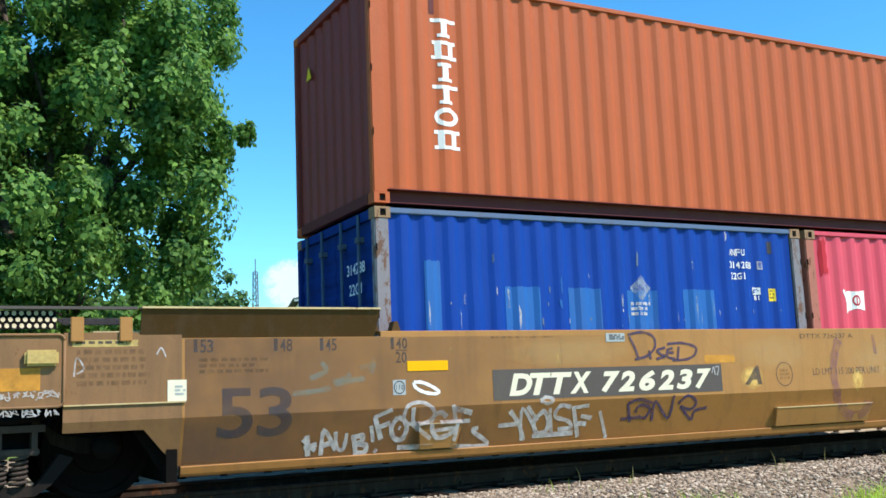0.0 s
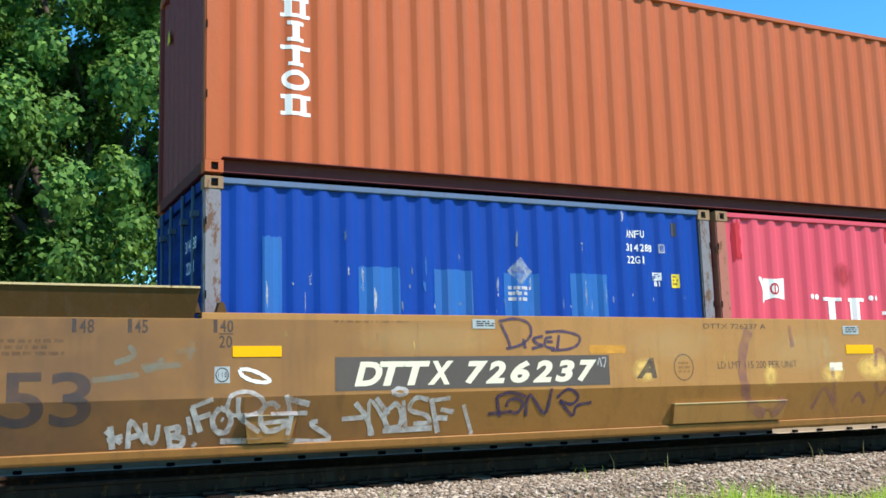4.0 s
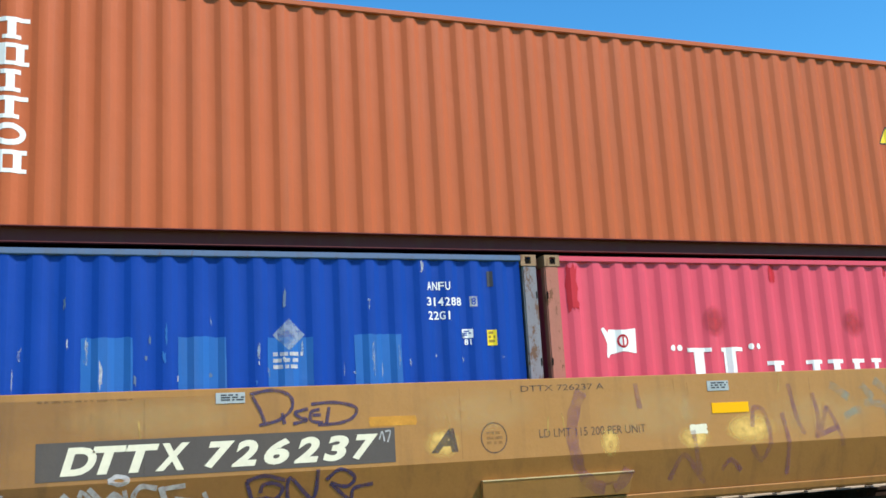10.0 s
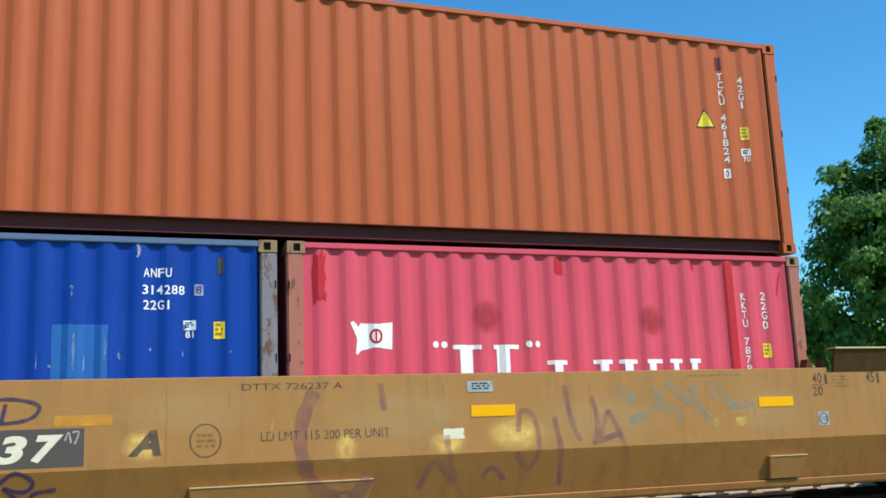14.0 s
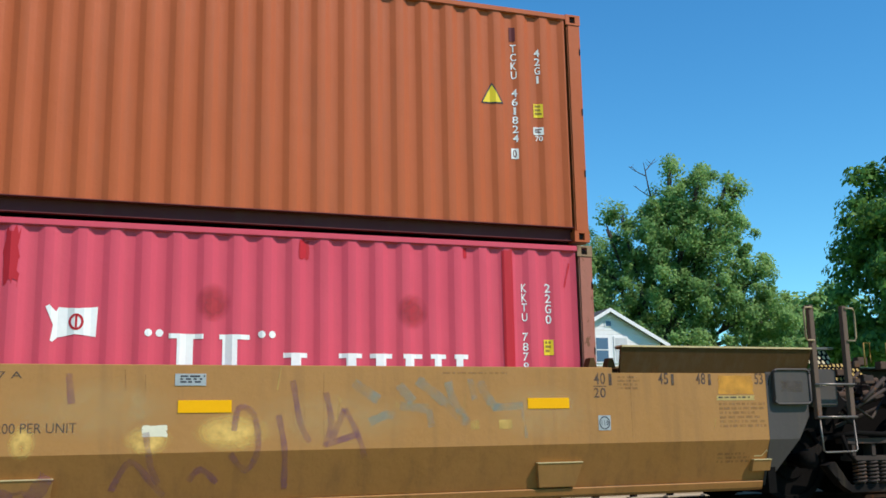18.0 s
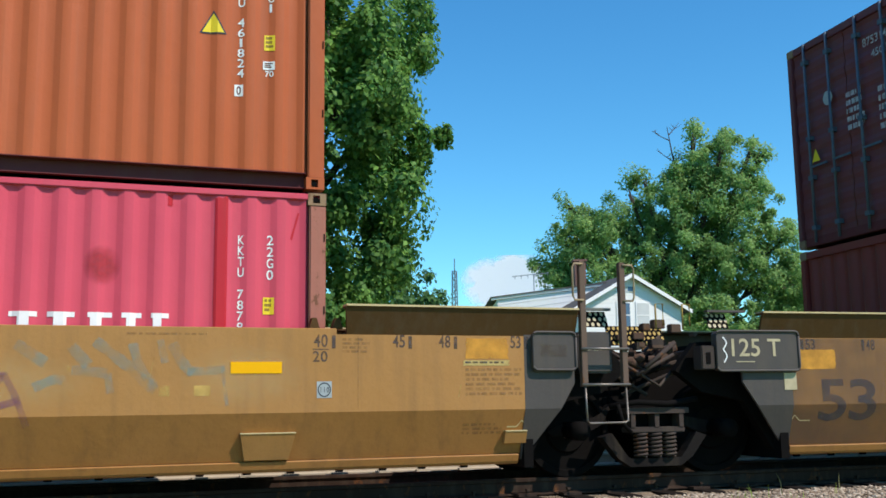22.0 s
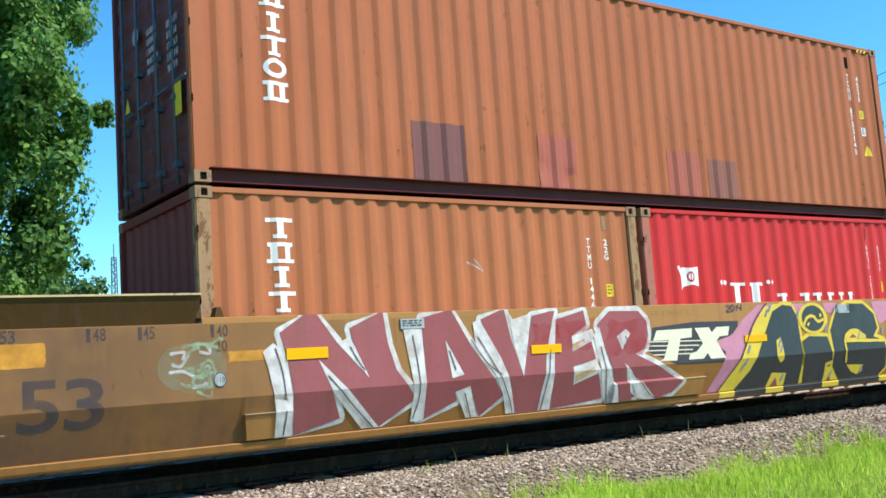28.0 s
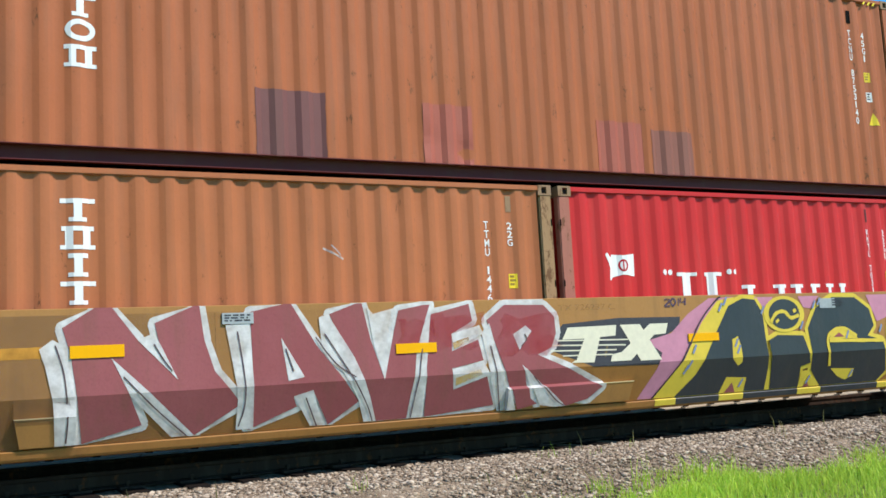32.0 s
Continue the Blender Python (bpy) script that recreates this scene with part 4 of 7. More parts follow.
def shifted(car, x):
    """The marks' places along a car: the second car's words run a little wider than the plan's steps."""
    return 0.027 * max(0, x - 2.5) if car.name in WIDER else 0.025


def mirrored(bm):
    for v in bm.verts:
        v.co.y = 2 * CENTRE - v.co.y
    return bm


def side_plates(car, x0, x1, grimy):
    """Both walls of the well: an upright upper plate, a lower plate leaning in, a sill and a top chord."""
    for far in (False, True):
        f = mirrored if far else (lambda b: b)
        # the upper plate in welded lengths
        for a, b, top in ((x0, -0.06, 1.585), (-0.06, 12.27, TOP - 0.03), (12.27, x1, 1.585)):
            part("upper_plate", f(boxed(a, b, YS, YS + 0.03, BEND, top)), CAR, car)
        # Lower plate and sill: shade of the inward lean is in the paint.
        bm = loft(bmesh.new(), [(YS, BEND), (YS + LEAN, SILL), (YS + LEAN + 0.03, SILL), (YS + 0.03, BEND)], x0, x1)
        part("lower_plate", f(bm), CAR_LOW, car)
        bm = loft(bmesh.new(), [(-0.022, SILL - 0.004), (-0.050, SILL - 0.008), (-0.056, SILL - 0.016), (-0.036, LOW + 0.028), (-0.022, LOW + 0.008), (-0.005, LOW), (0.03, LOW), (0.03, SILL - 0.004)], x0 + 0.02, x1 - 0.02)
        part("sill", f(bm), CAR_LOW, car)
        bm = loft(bmesh.new(), [(YS, TOP - 0.03), (YS, TOP - 0.006), (YS + 0.008, TOP), (-0.04, TOP), (-0.03, TOP - 0.012), (-0.03, TOP - 0.03)], -0.06, 12.27)
        part("top_chord", f(bm), CAR, car)
        # Outward lean shaded by darker paint; the sunlit rim is painted pale.
        for a, b in ((-2.40, -0.10), (12.34, 14.74)):
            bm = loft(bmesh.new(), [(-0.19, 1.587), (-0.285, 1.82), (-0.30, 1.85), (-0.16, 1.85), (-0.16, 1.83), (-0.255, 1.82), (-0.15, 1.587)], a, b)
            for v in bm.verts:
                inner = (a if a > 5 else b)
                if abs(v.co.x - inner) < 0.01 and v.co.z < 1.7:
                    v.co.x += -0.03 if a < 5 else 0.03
            part("end_guard", f(bm), CAR_DARK, car, "leaning guard plate with shade and a lit edge painted in")
            part("guard_edge", f(boxed(a, b, -0.310, -0.16, 1.846, 1.864)), EDGE_PALE, car)
    for k in range(9):
        x = 0.3 + k * 1.45
        part("floor_beam", boxed(x, x + 0.22, 0.12, 2.32, 0.325, 0.36), NEAR_BLACK, car)
    part("floor_plate", boxed(0.0, 12.2, 0.1, 2.34, 0.335, 0.352), NEAR_BLACK, car)


def wedge(car, x0, x1, z0, z1, slant):
    """A stiffener box welded to the leaning lower plate."""
    bm = bmesh.new()
    yt = side_y(0, z1)
    pts = ((x0, z1), (x1, z1), (x1 - slant, z0), (x0 + slant, z0))
    a = [bm.verts.new((x, side_y(0, max(z, SILL + 0.002)) - 0.05, z)) for x, z in pts]
    b = [bm.verts.new((x, side_y(0, max(z, SILL + 0.002)) + 0.01, z)) for x, z in pts]
    bm.faces.new(a)
    for i in range(4):
        bm.faces.new((a[i], b[i], b[(i + 1) % 4], a[(i + 1) % 4]))
    p = part("stiffener_box", bm, CAR, car)
    # Sun on the box's top edge, drawn as a pale strip.
    part("lit_edge", boxed(x0, x1, yt - 0.054, yt + 0.005, z1 - 0.004, z1 + 0.006), EDGE_PALE, p)


def grip_panel(name, car, x0, x1, y0, y1, z0, z1, material):
    """A walkway grating: a dark frame with raised oval grips."""
    bm = bmesh.new()
    v = [bm.verts.new(p) for p in ((x0, y0, z0), (x1, y0, z0), (x1, y1, z1), (x0, y1, z1))]
    bm.faces.new(v)
    bm2 = bmesh.new()
    d = Vector((0, y1 - y0, z1 - z0))
    n = d.normalized().cross(Vector((-1, 0, 0)))
    n = n if n.y < 0 else -n
    cols, rows = max(2, int((x1 - x0) / 0.058)), max(2, int(d.length / 0.062))
    for i in range(cols):
        for j in range(rows):
            c = Vector((x0 + (i + 0.5 + 0.25 * (j % 2 * 2 - 1)) * (x1 - x0) / cols, y0, z0)) + d * ((j + 0.5) / rows) + n * 0.006
            u, w = Vector((0.019, 0, 0)), d.normalized() * 0.025
            bm2.faces.new([bm2.verts.new(c + u * math.cos(k * math.tau / 8) + w * math.sin(k * math.tau / 8)) for k in range(8)])
    p = part(name, bm, NEAR_BLACK, car)
    part("grip", bm2, material, p)
    return p


def end_frame(car, x, s):
    """The dark end structure from the well's end wall out to the shared truck; s is -1 at a left end."""
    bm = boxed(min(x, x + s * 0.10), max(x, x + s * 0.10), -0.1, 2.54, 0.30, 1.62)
    part("end_wall", bm, NEAR_BLACK, car)
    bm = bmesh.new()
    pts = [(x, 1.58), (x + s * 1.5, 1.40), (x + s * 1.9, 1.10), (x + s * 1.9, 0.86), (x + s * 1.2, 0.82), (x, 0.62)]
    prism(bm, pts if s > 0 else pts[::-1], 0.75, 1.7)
    part("draft_beam", bm, NEAR_BLACK, car)
    # Low-reaching near-black plates also stand for the shade around the wheels.
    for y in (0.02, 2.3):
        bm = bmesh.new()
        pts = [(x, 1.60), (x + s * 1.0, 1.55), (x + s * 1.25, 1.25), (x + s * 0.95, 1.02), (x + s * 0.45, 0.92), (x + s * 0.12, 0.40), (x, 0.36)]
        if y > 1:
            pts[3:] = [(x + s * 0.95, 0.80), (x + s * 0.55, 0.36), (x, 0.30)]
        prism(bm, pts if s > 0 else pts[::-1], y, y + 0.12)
        part("bolster_arm", bm, NEAR_BLACK, car)
    bm = tube(bmesh.new(), [(x + s * 0.1, 0.35, 1.5), (x + s * 0.9, 0.30, 1.38), (x + s * 1.6, 0.55, 1.20)], 0.035)
    tube(bm, [(x + s * 0.1, 0.25, 1.32), (x + s * 1.2, 0.22, 1.22), (x + s * 1.7, 0.4, 1.0)], 0.022)
    part("air_pipe", bm, IRON, car)


def marks(car, items, material=FADED):
    for text, x0, x1, z0, z1 in items:
        w = (x1 - x0) / len(text)
        for i, ch in enumerate(text):
            on_car(car, "stencil", write(bmesh.new(), ch, x0 + i * w, x0 + (i + 0.86) * w, z0, z1, 0.012), material, "dark stencilled number")


STROKES = {
    "2": (((0.05, 0.8), (0.5, 1), (0.9, 0.75), (0.1, 0)), ((0.1, 0), (1, 0.05))),
    "0": (((0.5, 0), (0.1, 0.5), (0.5, 1), (0.9, 0.5), (0.5, 0)),),
    "1": (((0.5, 0), (0.5, 1)),),
    "4": (((0.1, 1), (0.05, 0.45), (0.9, 0.5)), ((0.8, 1), (0.75, 0))),
}


def tag(car, text, x0, x1, z0, z1, w, material, label, seed=1, overlap=1.12, slant=0.06):
    """A hand-sprayed word."""
    rng = random.Random(seed)
    step = (x1 - x0) / len(text)
    for i, ch in enumerate(text):
        bm = bmesh.new()
        ax = x0 + i * step + rng.uniform(-0.08, 0.08) * step
        az = z0 + rng.uniform(-0.08, 0.1) * (z1 - z0)
        h = (z1 - z0) * rng.uniform(0.82, 1.1)
        for s in STROKES[ch]:
            ribbon(bm, [(ax + (u + rng.uniform(-0.05, 0.05)) * step * overlap + slant * v * h, az + (v + rng.uniform(-0.05, 0.05)) * h) for u, v in s], w * rng.uniform(0.8, 1.2))
        on_car(car, "spray_letter", bm, material, label, 0.004)


def big_line(car, name, text, x0, x1, z0, z1, weight, shear, material, label, lift, gap=0.08):
    """Large painted characters, each a part."""
    w = (x1 - x0) / len(text)
    for i, ch in enumerate(text):
        k = 0.28 if ch in "1I" else 0.0
        on_car(car, name, write(bmesh.new(), ch, x0 + (i + k) * w, x0 + (i + 1 - gap - k) * w, z0, z1, weight, shear), material, label, lift)


def well_car(at, label):
    car = thing("well_car", (6.1, CENTRE, 0.3), (at + 6.1, CENTRE, 0.3), label, "freight wagon", "well wagons of the train")
    side_plates(car, -2.03, 14.17, True)
    for a, b, z0, z1 in BOXES[:2]:
        wedge(car, a, b, z0, z1, 0.05)
    wedge(car, *BOXES[2], 0.03)
    end_frame(car, -2.05, -1)
    end_frame(car, 14.19, 1)
    for x in (-0.16, 0.08):
        bm = prism(bmesh.new(), [(x, TOP), (x + 0.10, TOP), (x + 0.07, TOP + 0.10), (x + 0.03, TOP + 0.10)], -0.16, -0.05)
        part("guide_lug", bm, CAR_DARK, car)
    for x in (12.12, 12.34):
        bm = prism(bmesh.new(), [(x - 0.1, TOP), (x, TOP), (x - 0.03, TOP + 0.10), (x - 0.07, TOP + 0.10)], -0.16, -0.05)
        part("guide_lug", bm, CAR_DARK, car)
    for x in (2.05, 5.0, 9.2, 12.45):
        on_car(car, "plate_seam", ribbon(bmesh.new(), ((x, 0.89), (x, 1.57)), 0.006, False), FAINT, "", 0.002)
    rr = random.Random(int(at) + 3)
    for k in range(16):
        x, z = rr.uniform(-1.6, 13.6), rr.uniform(0.95, 1.45)
        on_car(car, "scratch", ribbon(bmesh.new(), ((x, z), (x + rr.uniform(-0.05, 0.05), z + rr.uniform(0.05, 0.22))), rr.uniform(0.006, 0.014), False), rr.choice((OCHRE, OCHRE, FAINT)), "", 0.0022)
    TRAIN.append(car)
    return car


def rounded(x0, x1, z0, z1, r, n=4):
    pts = []
    for cx, cz, a in ((x1 - r, z1 - r, 0), (x0 + r, z1 - r, 90), (x0 + r, z0 + r, 180), (x1 - r, z0 + r, 270)):
        for k in range(n + 1):
            t = radians(a + 90 * k / n)
            pts.append((cx + r * math.cos(t), cz + r * math.sin(t)))
    return pts


def end_panel(car, x0, x1, z0, z1, material):
    """A raised box panel with a rolled rim at a car's end."""
    p = part("end_panel", prism(bmesh.new(), rounded(x0, x1, z0, z1, 0.05)[::-1], -0.245, -0.15), material, car)
    bm = bmesh.new()
    loop = rounded(x0, x1, z0, z1, 0.05)
    tube(bm, [(x, -0.252, z) for x, z in loop + loop[:1]], 0.014, 6)
    part("panel_rim", bm, material, p, smooth=True)
    return p


def tapered_end(car, s, x, material, reach, foot=0.38):
    """The end of the side beyond the well, cut away over the wheels. x: the well's end; reach: how far out the plate goes."""
    up = [(x, 1.60), (x + s * reach, 1.60), (x + s * reach, 1.12), (x + s * reach * 0.72, BEND), (x, BEND)]
    part("tapered_plate", prism(bmesh.new(), up if s > 0 else up[::-1], YS - 0.002, YS + 0.03), material, car)
    bm = bmesh.new()
    a = [bm.verts.new((px, side_y(0, max(z, SILL + 0.001)) - 0.002, z)) for px, z in ((x, BEND), (x + s * reach * 0.72, BEND), (x + s * 0.03, foot), (x, foot))]
    b = [bm.verts.new((v.co.x, v.co.y + 0.03, v.co.z)) for v in a]
    bm.faces.new(a)
    bm.faces.new(b[::-1])
    for i in range(4):
        bm.faces.new((a[i], b[i], b[(i + 1) % 4], a[(i + 1) % 4]))
    part("tapered_plate", bm, material, car)


LADDER = paint("rusty brown ladder", (0.13, 0.085, 0.062), 0.3, 0.3, 0.3, 0.7, gloss=0.15)
LOOP = plain("worn tan rod", (0.34, 0.25, 0.14), 0.6, 0, 0.4, 20)


def ladder(car, x0, x1, z0, z1):
    """A climbing ladder with a hand loop on each stile and a stirrup below."""
    y = -0.27
    for x, s in ((x0, -1), (x1, 1)):
        part("ladder_stile", boxed(x - 0.032, x + 0.032, y - 0.012, y + 0.05, z0 + 0.36, z1, bevel=0.004), LADDER, car)
        bm = tube(bmesh.new(), [(x, y - 0.02, z1 - 0.03), (x + s * 0.10, y - 0.03, z1 - 0.03), (x + s * 0.12, y - 0.03, z1 - 0.07), (x + s * 0.12, y - 0.03, z1 - 0.36), (x + s * 0.10, y - 0.03, z1 - 0.40), (x, y - 0.02, z1 - 0.40)], 0.012, 6)
        part("hand_loop", bm, LOOP, car, "bent tan hand loop", True)
    for z in (1.46, 1.10):
        part("rung", tube(bmesh.new(), [(x0 - 0.04, y - 0.02, z), (x1 + 0.04, y - 0.02, z)], 0.014, 8), STEEL, car, smooth=True)
    bm = tube(bmesh.new(), [(x0, y, 1.10), (x0, y - 0.02, z0 + 0.02), (x0 + 0.03, y - 0.02, z0), (x1 - 0.03, y - 0.02, z0), (x1, y - 0.02, z0 + 0.02), (x1, y, 1.10)], 0.012, 6)
    part("stirrup", bm, STEEL, car, smooth=True)


# the leading car, marked A
car = well_car(0.0, "long yellow-brown well wagon with sprayed tags along its side")
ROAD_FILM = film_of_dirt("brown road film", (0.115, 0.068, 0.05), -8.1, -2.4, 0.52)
for x0, z0, z1 in ((-2.03, BEND + 0.001, 1.58), (-2.03, SILL + 0.002, BEND - 0.001)):
    on_car(car, "dirt_film", rect(bmesh.new(), x0, 3.7, z0, z1), ROAD_FILM, "brown film of road dirt", 0.0012)
# left end, over a wheel set
up = [(-3.04, 1.64), (-2.03, 1.64), (-2.03, BEND), (-3.04, BEND)]
part("end_plate", prism(bmesh.new(), up, YS - 0.002, YS + 0.03), CAR_BROWN, car)
low = [(-3.04, BEND), (-2.03, BEND), (-2.03, 0.41), (-2.36, 0.78), (-3.04, 0.78)]
bm = bmesh.new()
a = [bm.verts.new((x, side_y(0, max(z, SILL + 0.001)) - 0.002, z)) for x, z in low]
bm.faces.new(a)
part("end_plate", bm, CAR_BROWN, car)
part("step_edge", boxed(-3.04, -2.0, -0.222, -0.19, 1.007, 1.019), EDGE_PALE, car)
p = end_panel(car, -4.15, -3.04, 1.01, 1.62, CAR_BROWN)
part("marker_light", boxed(-3.36, -3.09, -0.31, -0.24, 1.355, 1.49, bevel=0.02), MARKER, car, "dusty yellow marker box")
bm = rect(bmesh.new(), -3.95, -3.23, 1.15, 1.34)
for v in bm.verts:
    v.co.y = -0.249
part("reflective_sheet", bm, REFLEX_OLD, car)
for z, m in ((1.07, CHALK), (0.93, CHALK)):
    bm = bmesh.new()
    rr = random.Random(int(z * 100))
    for k in range(8):
        x = -3.58 + k * 0.062
        for s in range(2):
            ribbon(bm, [(x + rr.uniform(0, 0.07), z + rr.uniform(0, 0.08)) for q in range(4)], 0.009)
    for v in bm.verts:
        v.co.y += -0.25
    part("spray_tag", bm, m, car)
for x in (-2.99, -2.58):
    part("deck_bracket", boxed(x, x + 0.11, -0.23, -0.2, 1.56, 1.775, bevel=0.006), CAR, car)
grip_panel("walkway", car, -4.1, -3.10, -0.20, -0.12, 1.67, 1.84, MESH_CREAM)
grip_panel("walkway", car, -3.02, -2.42, 0.0, 0.9, 1.72, 1.86, GREY)
part("deck_edge", boxed(-4.1, -2.42, -0.21, -0.15, 1.845, 1.87), GREY, car)

tapered_end(car, 1, 14.17, END_GREY, 0.55)
p = end_panel(car, 14.245, 14.72, 1.25, 1.625, END_GREY)
bm = rect(bmesh.new(), 14.33, 14.62, 1.38, 1.50)
for v in bm.verts:
    v.co.y = -0.249
part("paint_patch", bm, FAINT, car)
part("brake_box", boxed(14.80, 15.18, -0.16, 0.2, 1.22, 1.64, bevel=0.02), END_GREY, car)
bm = bars(bmesh.new(), 14.86, 15.08, 1.43, 1.48, 1, rng)
for v in bm.verts:
    v.co.y = -0.165
part("box_writing", bm, CREAM, car)
ladder(car, 14.80, 15.26, 0.72, 2.35)
grip_panel("walkway", car, 14.86, 15.18, -0.1, -0.02, 1.69, 1.86, MESH_CREAM)
part("deck_edge", boxed(14.84, 15.20, -0.12, -0.06, 1.865, 1.89), STEEL, car)
wedge(car, 13.97, 14.2, 0.54, 0.66, 0.0)
on_car(car, "weld_seam", ribbon(bmesh.new(), ((13.97, 0.70), (14.07, 0.70), (14.12, 0.76), (14.2, 0.70)), 0.012, False), EDGE_PALE)

on_car(car, "number_board", rect(bmesh.new(), 1.18, 4.325, 0.905, 1.225), GREY, "dark grey number board", 0.003)
big_line(car, "car_number", "DTTX", 1.37, 2.40, 0.945, 1.18, 0.045, 0.25, CREAM, "cream slanted lettering", 0.006, -0.14)
for ch, a, b in (("7", 0, 0.27), ("2", 0.235, 0.475), ("6", 0.525, 0.765), ("2", 0.795, 1.04), ("3", 1.065, 1.315), ("7", 1.345, 1.60)):
    on_car(car, "car_number", write(bmesh.new(), ch, 2.56 + a, 2.56 + b, 0.945, 1.175, 0.045, 0.25), CREAM, "cream slanted lettering", 0.006)
on_car(car, "scribble", ribbon(ribbon(bmesh.new(), ((4.17, 1.12), (4.20, 1.19), (4.22, 1.10)), 0.014), ((4.23, 1.19), (4.28, 1.19), (4.25, 1.09)), 0.014), CHALK, "", 0.007)
marks(car, (("53", -1.89, -1.76, 1.45, 1.57), ("48", -1.13, -1.0, 1.45, 1.57), ("45", -0.67, -0.55, 1.45, 1.57), ("40", 0.08, 0.21, 1.46, 1.57), ("20", 0.07, 0.20, 1.32, 1.43),
            ("40", 12.03, 12.17, 1.465, 1.585), ("20", 12.02, 12.17, 1.33, 1.43), ("45", 12.79, 12.92, 1.465, 1.585), ("48", 13.25, 13.38, 1.465, 1.585), ("53", 14.0, 14.12, 1.465, 1.585)))
on_car(car, "unit_letter", write(bmesh.new(), "A", 4.68, 4.96, 0.965, 1.19, 0.05, 0.3), FADED, "dark slanted unit letter")
for x in (-1.95, -1.19, -0.73, 0.02, 12.20, 12.945, 13.405, 14.15):
    on_car(car, "position_tick", rect(bmesh.new(), x, x + 0.035, 1.455, 1.575), FADED)
for x0, x1 in ((0.07, 0.20), (12.02, 12.17)):
    on_car(car, "position_tick", rect(bmesh.new(), x0, x1, 1.44, 1.45), FADED)
BLACK_WORN = spray("worn dark numerals", (0.05, 0.045, 0.055), 0.35, 0.72, 7)
big_line(car, "size_number", "53", -1.73, -0.97, 0.66, 1.12, 0.015, 0.0, BLACK_WORN, "large worn dark number", 0.004, 0.12)
for x in (0.03, 12.06):
    on_car(car, "speed_plate", rect(bmesh.new(), x, x + 0.14, 1.0, 1.15), SIGN_GREY, "small grey plate with a number", 0.003)
    on_car(car, "plate_ring", ring(bmesh.new(), x + 0.07, 1.075, 0.062, 0.066, 0.01), BLACK, "", 0.005)
    big_line(car, "plate_number", "110", x + 0.025, x + 0.125, 1.05, 1.10, 0.01, 0.0, BLACK, "", 0.005, 0.3)
for x0, x1, z0, z1 in ((0.22, 0.68, 1.235, 1.335), (7.91, 8.38, 1.215, 1.325), (11.30, 11.76, 1.225, 1.33)):
    part("reflector", boxed(x0, x1, YS - 0.007, YS, z0, z1), REFLEX, car, "bright yellow reflector strip")
for x0, x1, z0, z1, m in ((4.08, 4.55, 1.24, 1.33, REFLEX_OLD), (13.53, 13.97, 1.36, 1.56, REFLEX_OLD), (13.50, 13.98, 1.295, 1.345, MARKER), (-2.99, -2.45, 1.515, 1.575, MARKER)):
    on_car(car, "painted_band", poly(bmesh.new(), ragged(x0, x1, z0, z1, rng, 0.02)), m)
on_car(car, "band_writing", bars(bmesh.new(), 13.52, 13.96, 1.305, 1.335, 1, rng), FADED, "", 0.005)
on_car(car, "band_writing", bars(bmesh.new(), -2.97, -2.47, 1.525, 1.565, 1, rng), FADED, "", 0.005)
for x0, x1, z0, z1 in ((2.69, 2.95, 1.505, 1.60), (7.88, 8.15, 1.455, 1.56)):
    p = part("notice_plate", boxed(x0, x1, YS - 0.006, YS, z0, z1), SIGN_GREY, car, "small grey riveted notice plate")
    on_car(car, "plate_writing", bars(bmesh.new(), x0 + 0.02, x1 - 0.02, z0 + 0.015, z1 - 0.015, 3, rng), BLACK, "", 0.008)
p = part("notice_plate", boxed(-2.16, -1.99, YS - 0.008, YS, 1.02, 1.21), CREAM, car, "cream notice plate")
on_car(car, "plate_writing", bars(bmesh.new(), -2.12, -2.02, 1.06, 1.16, 3, rng), SIGN_GREY, "", 0.010)
for x0, x1, z0, z1, n in ((-2.96, -2.32, 1.15, 1.49, 5), (13.52, 14.12, 0.99, 1.27, 6), (1.18, 1.96, 1.545, 1.575, 1), (10.38, 11.09, 1.555, 1.585, 1), (13.5, 13.95, 0.62, 0.74, 3), (-1.9, -1.2, 1.24, 1.40, 3), (12.3, 12.6, 1.40, 1.55, 4)):
    tagged(on_car(car, "worn_stencil", bars(bmesh.new(), x0, x1, z0, z1, n, rng), FAINT), "unreadable worn stencil lines", kind="stuff")
SPOT = itertools.count()
on_car(car, "stencil_line", write(bmesh.new(), "DTTX 726237 A", 5.66, 6.60, 1.515, 1.575, 0.0), FADED)
on_car(car, "stencil_line", write(bmesh.new(), "LD LMT 115 200 PER UNIT", 5.83, 7.05, 1.055, 1.14, 0.0), FADED)
on_car(car, "round_mark", ring(bmesh.new(), 5.34, 1.08, 0.14, 0.15, 0.011), FADED)
on_car(car, "worn_stencil", bars(bmesh.new(), 5.26, 5.44, 1.0, 1.14, 3, rng), FAINT)
on_car(car, "paint_patch", poly(bmesh.new(), ragged(7.59, 7.80, 1.01, 1.11, rng, 0.05)), CREAM)
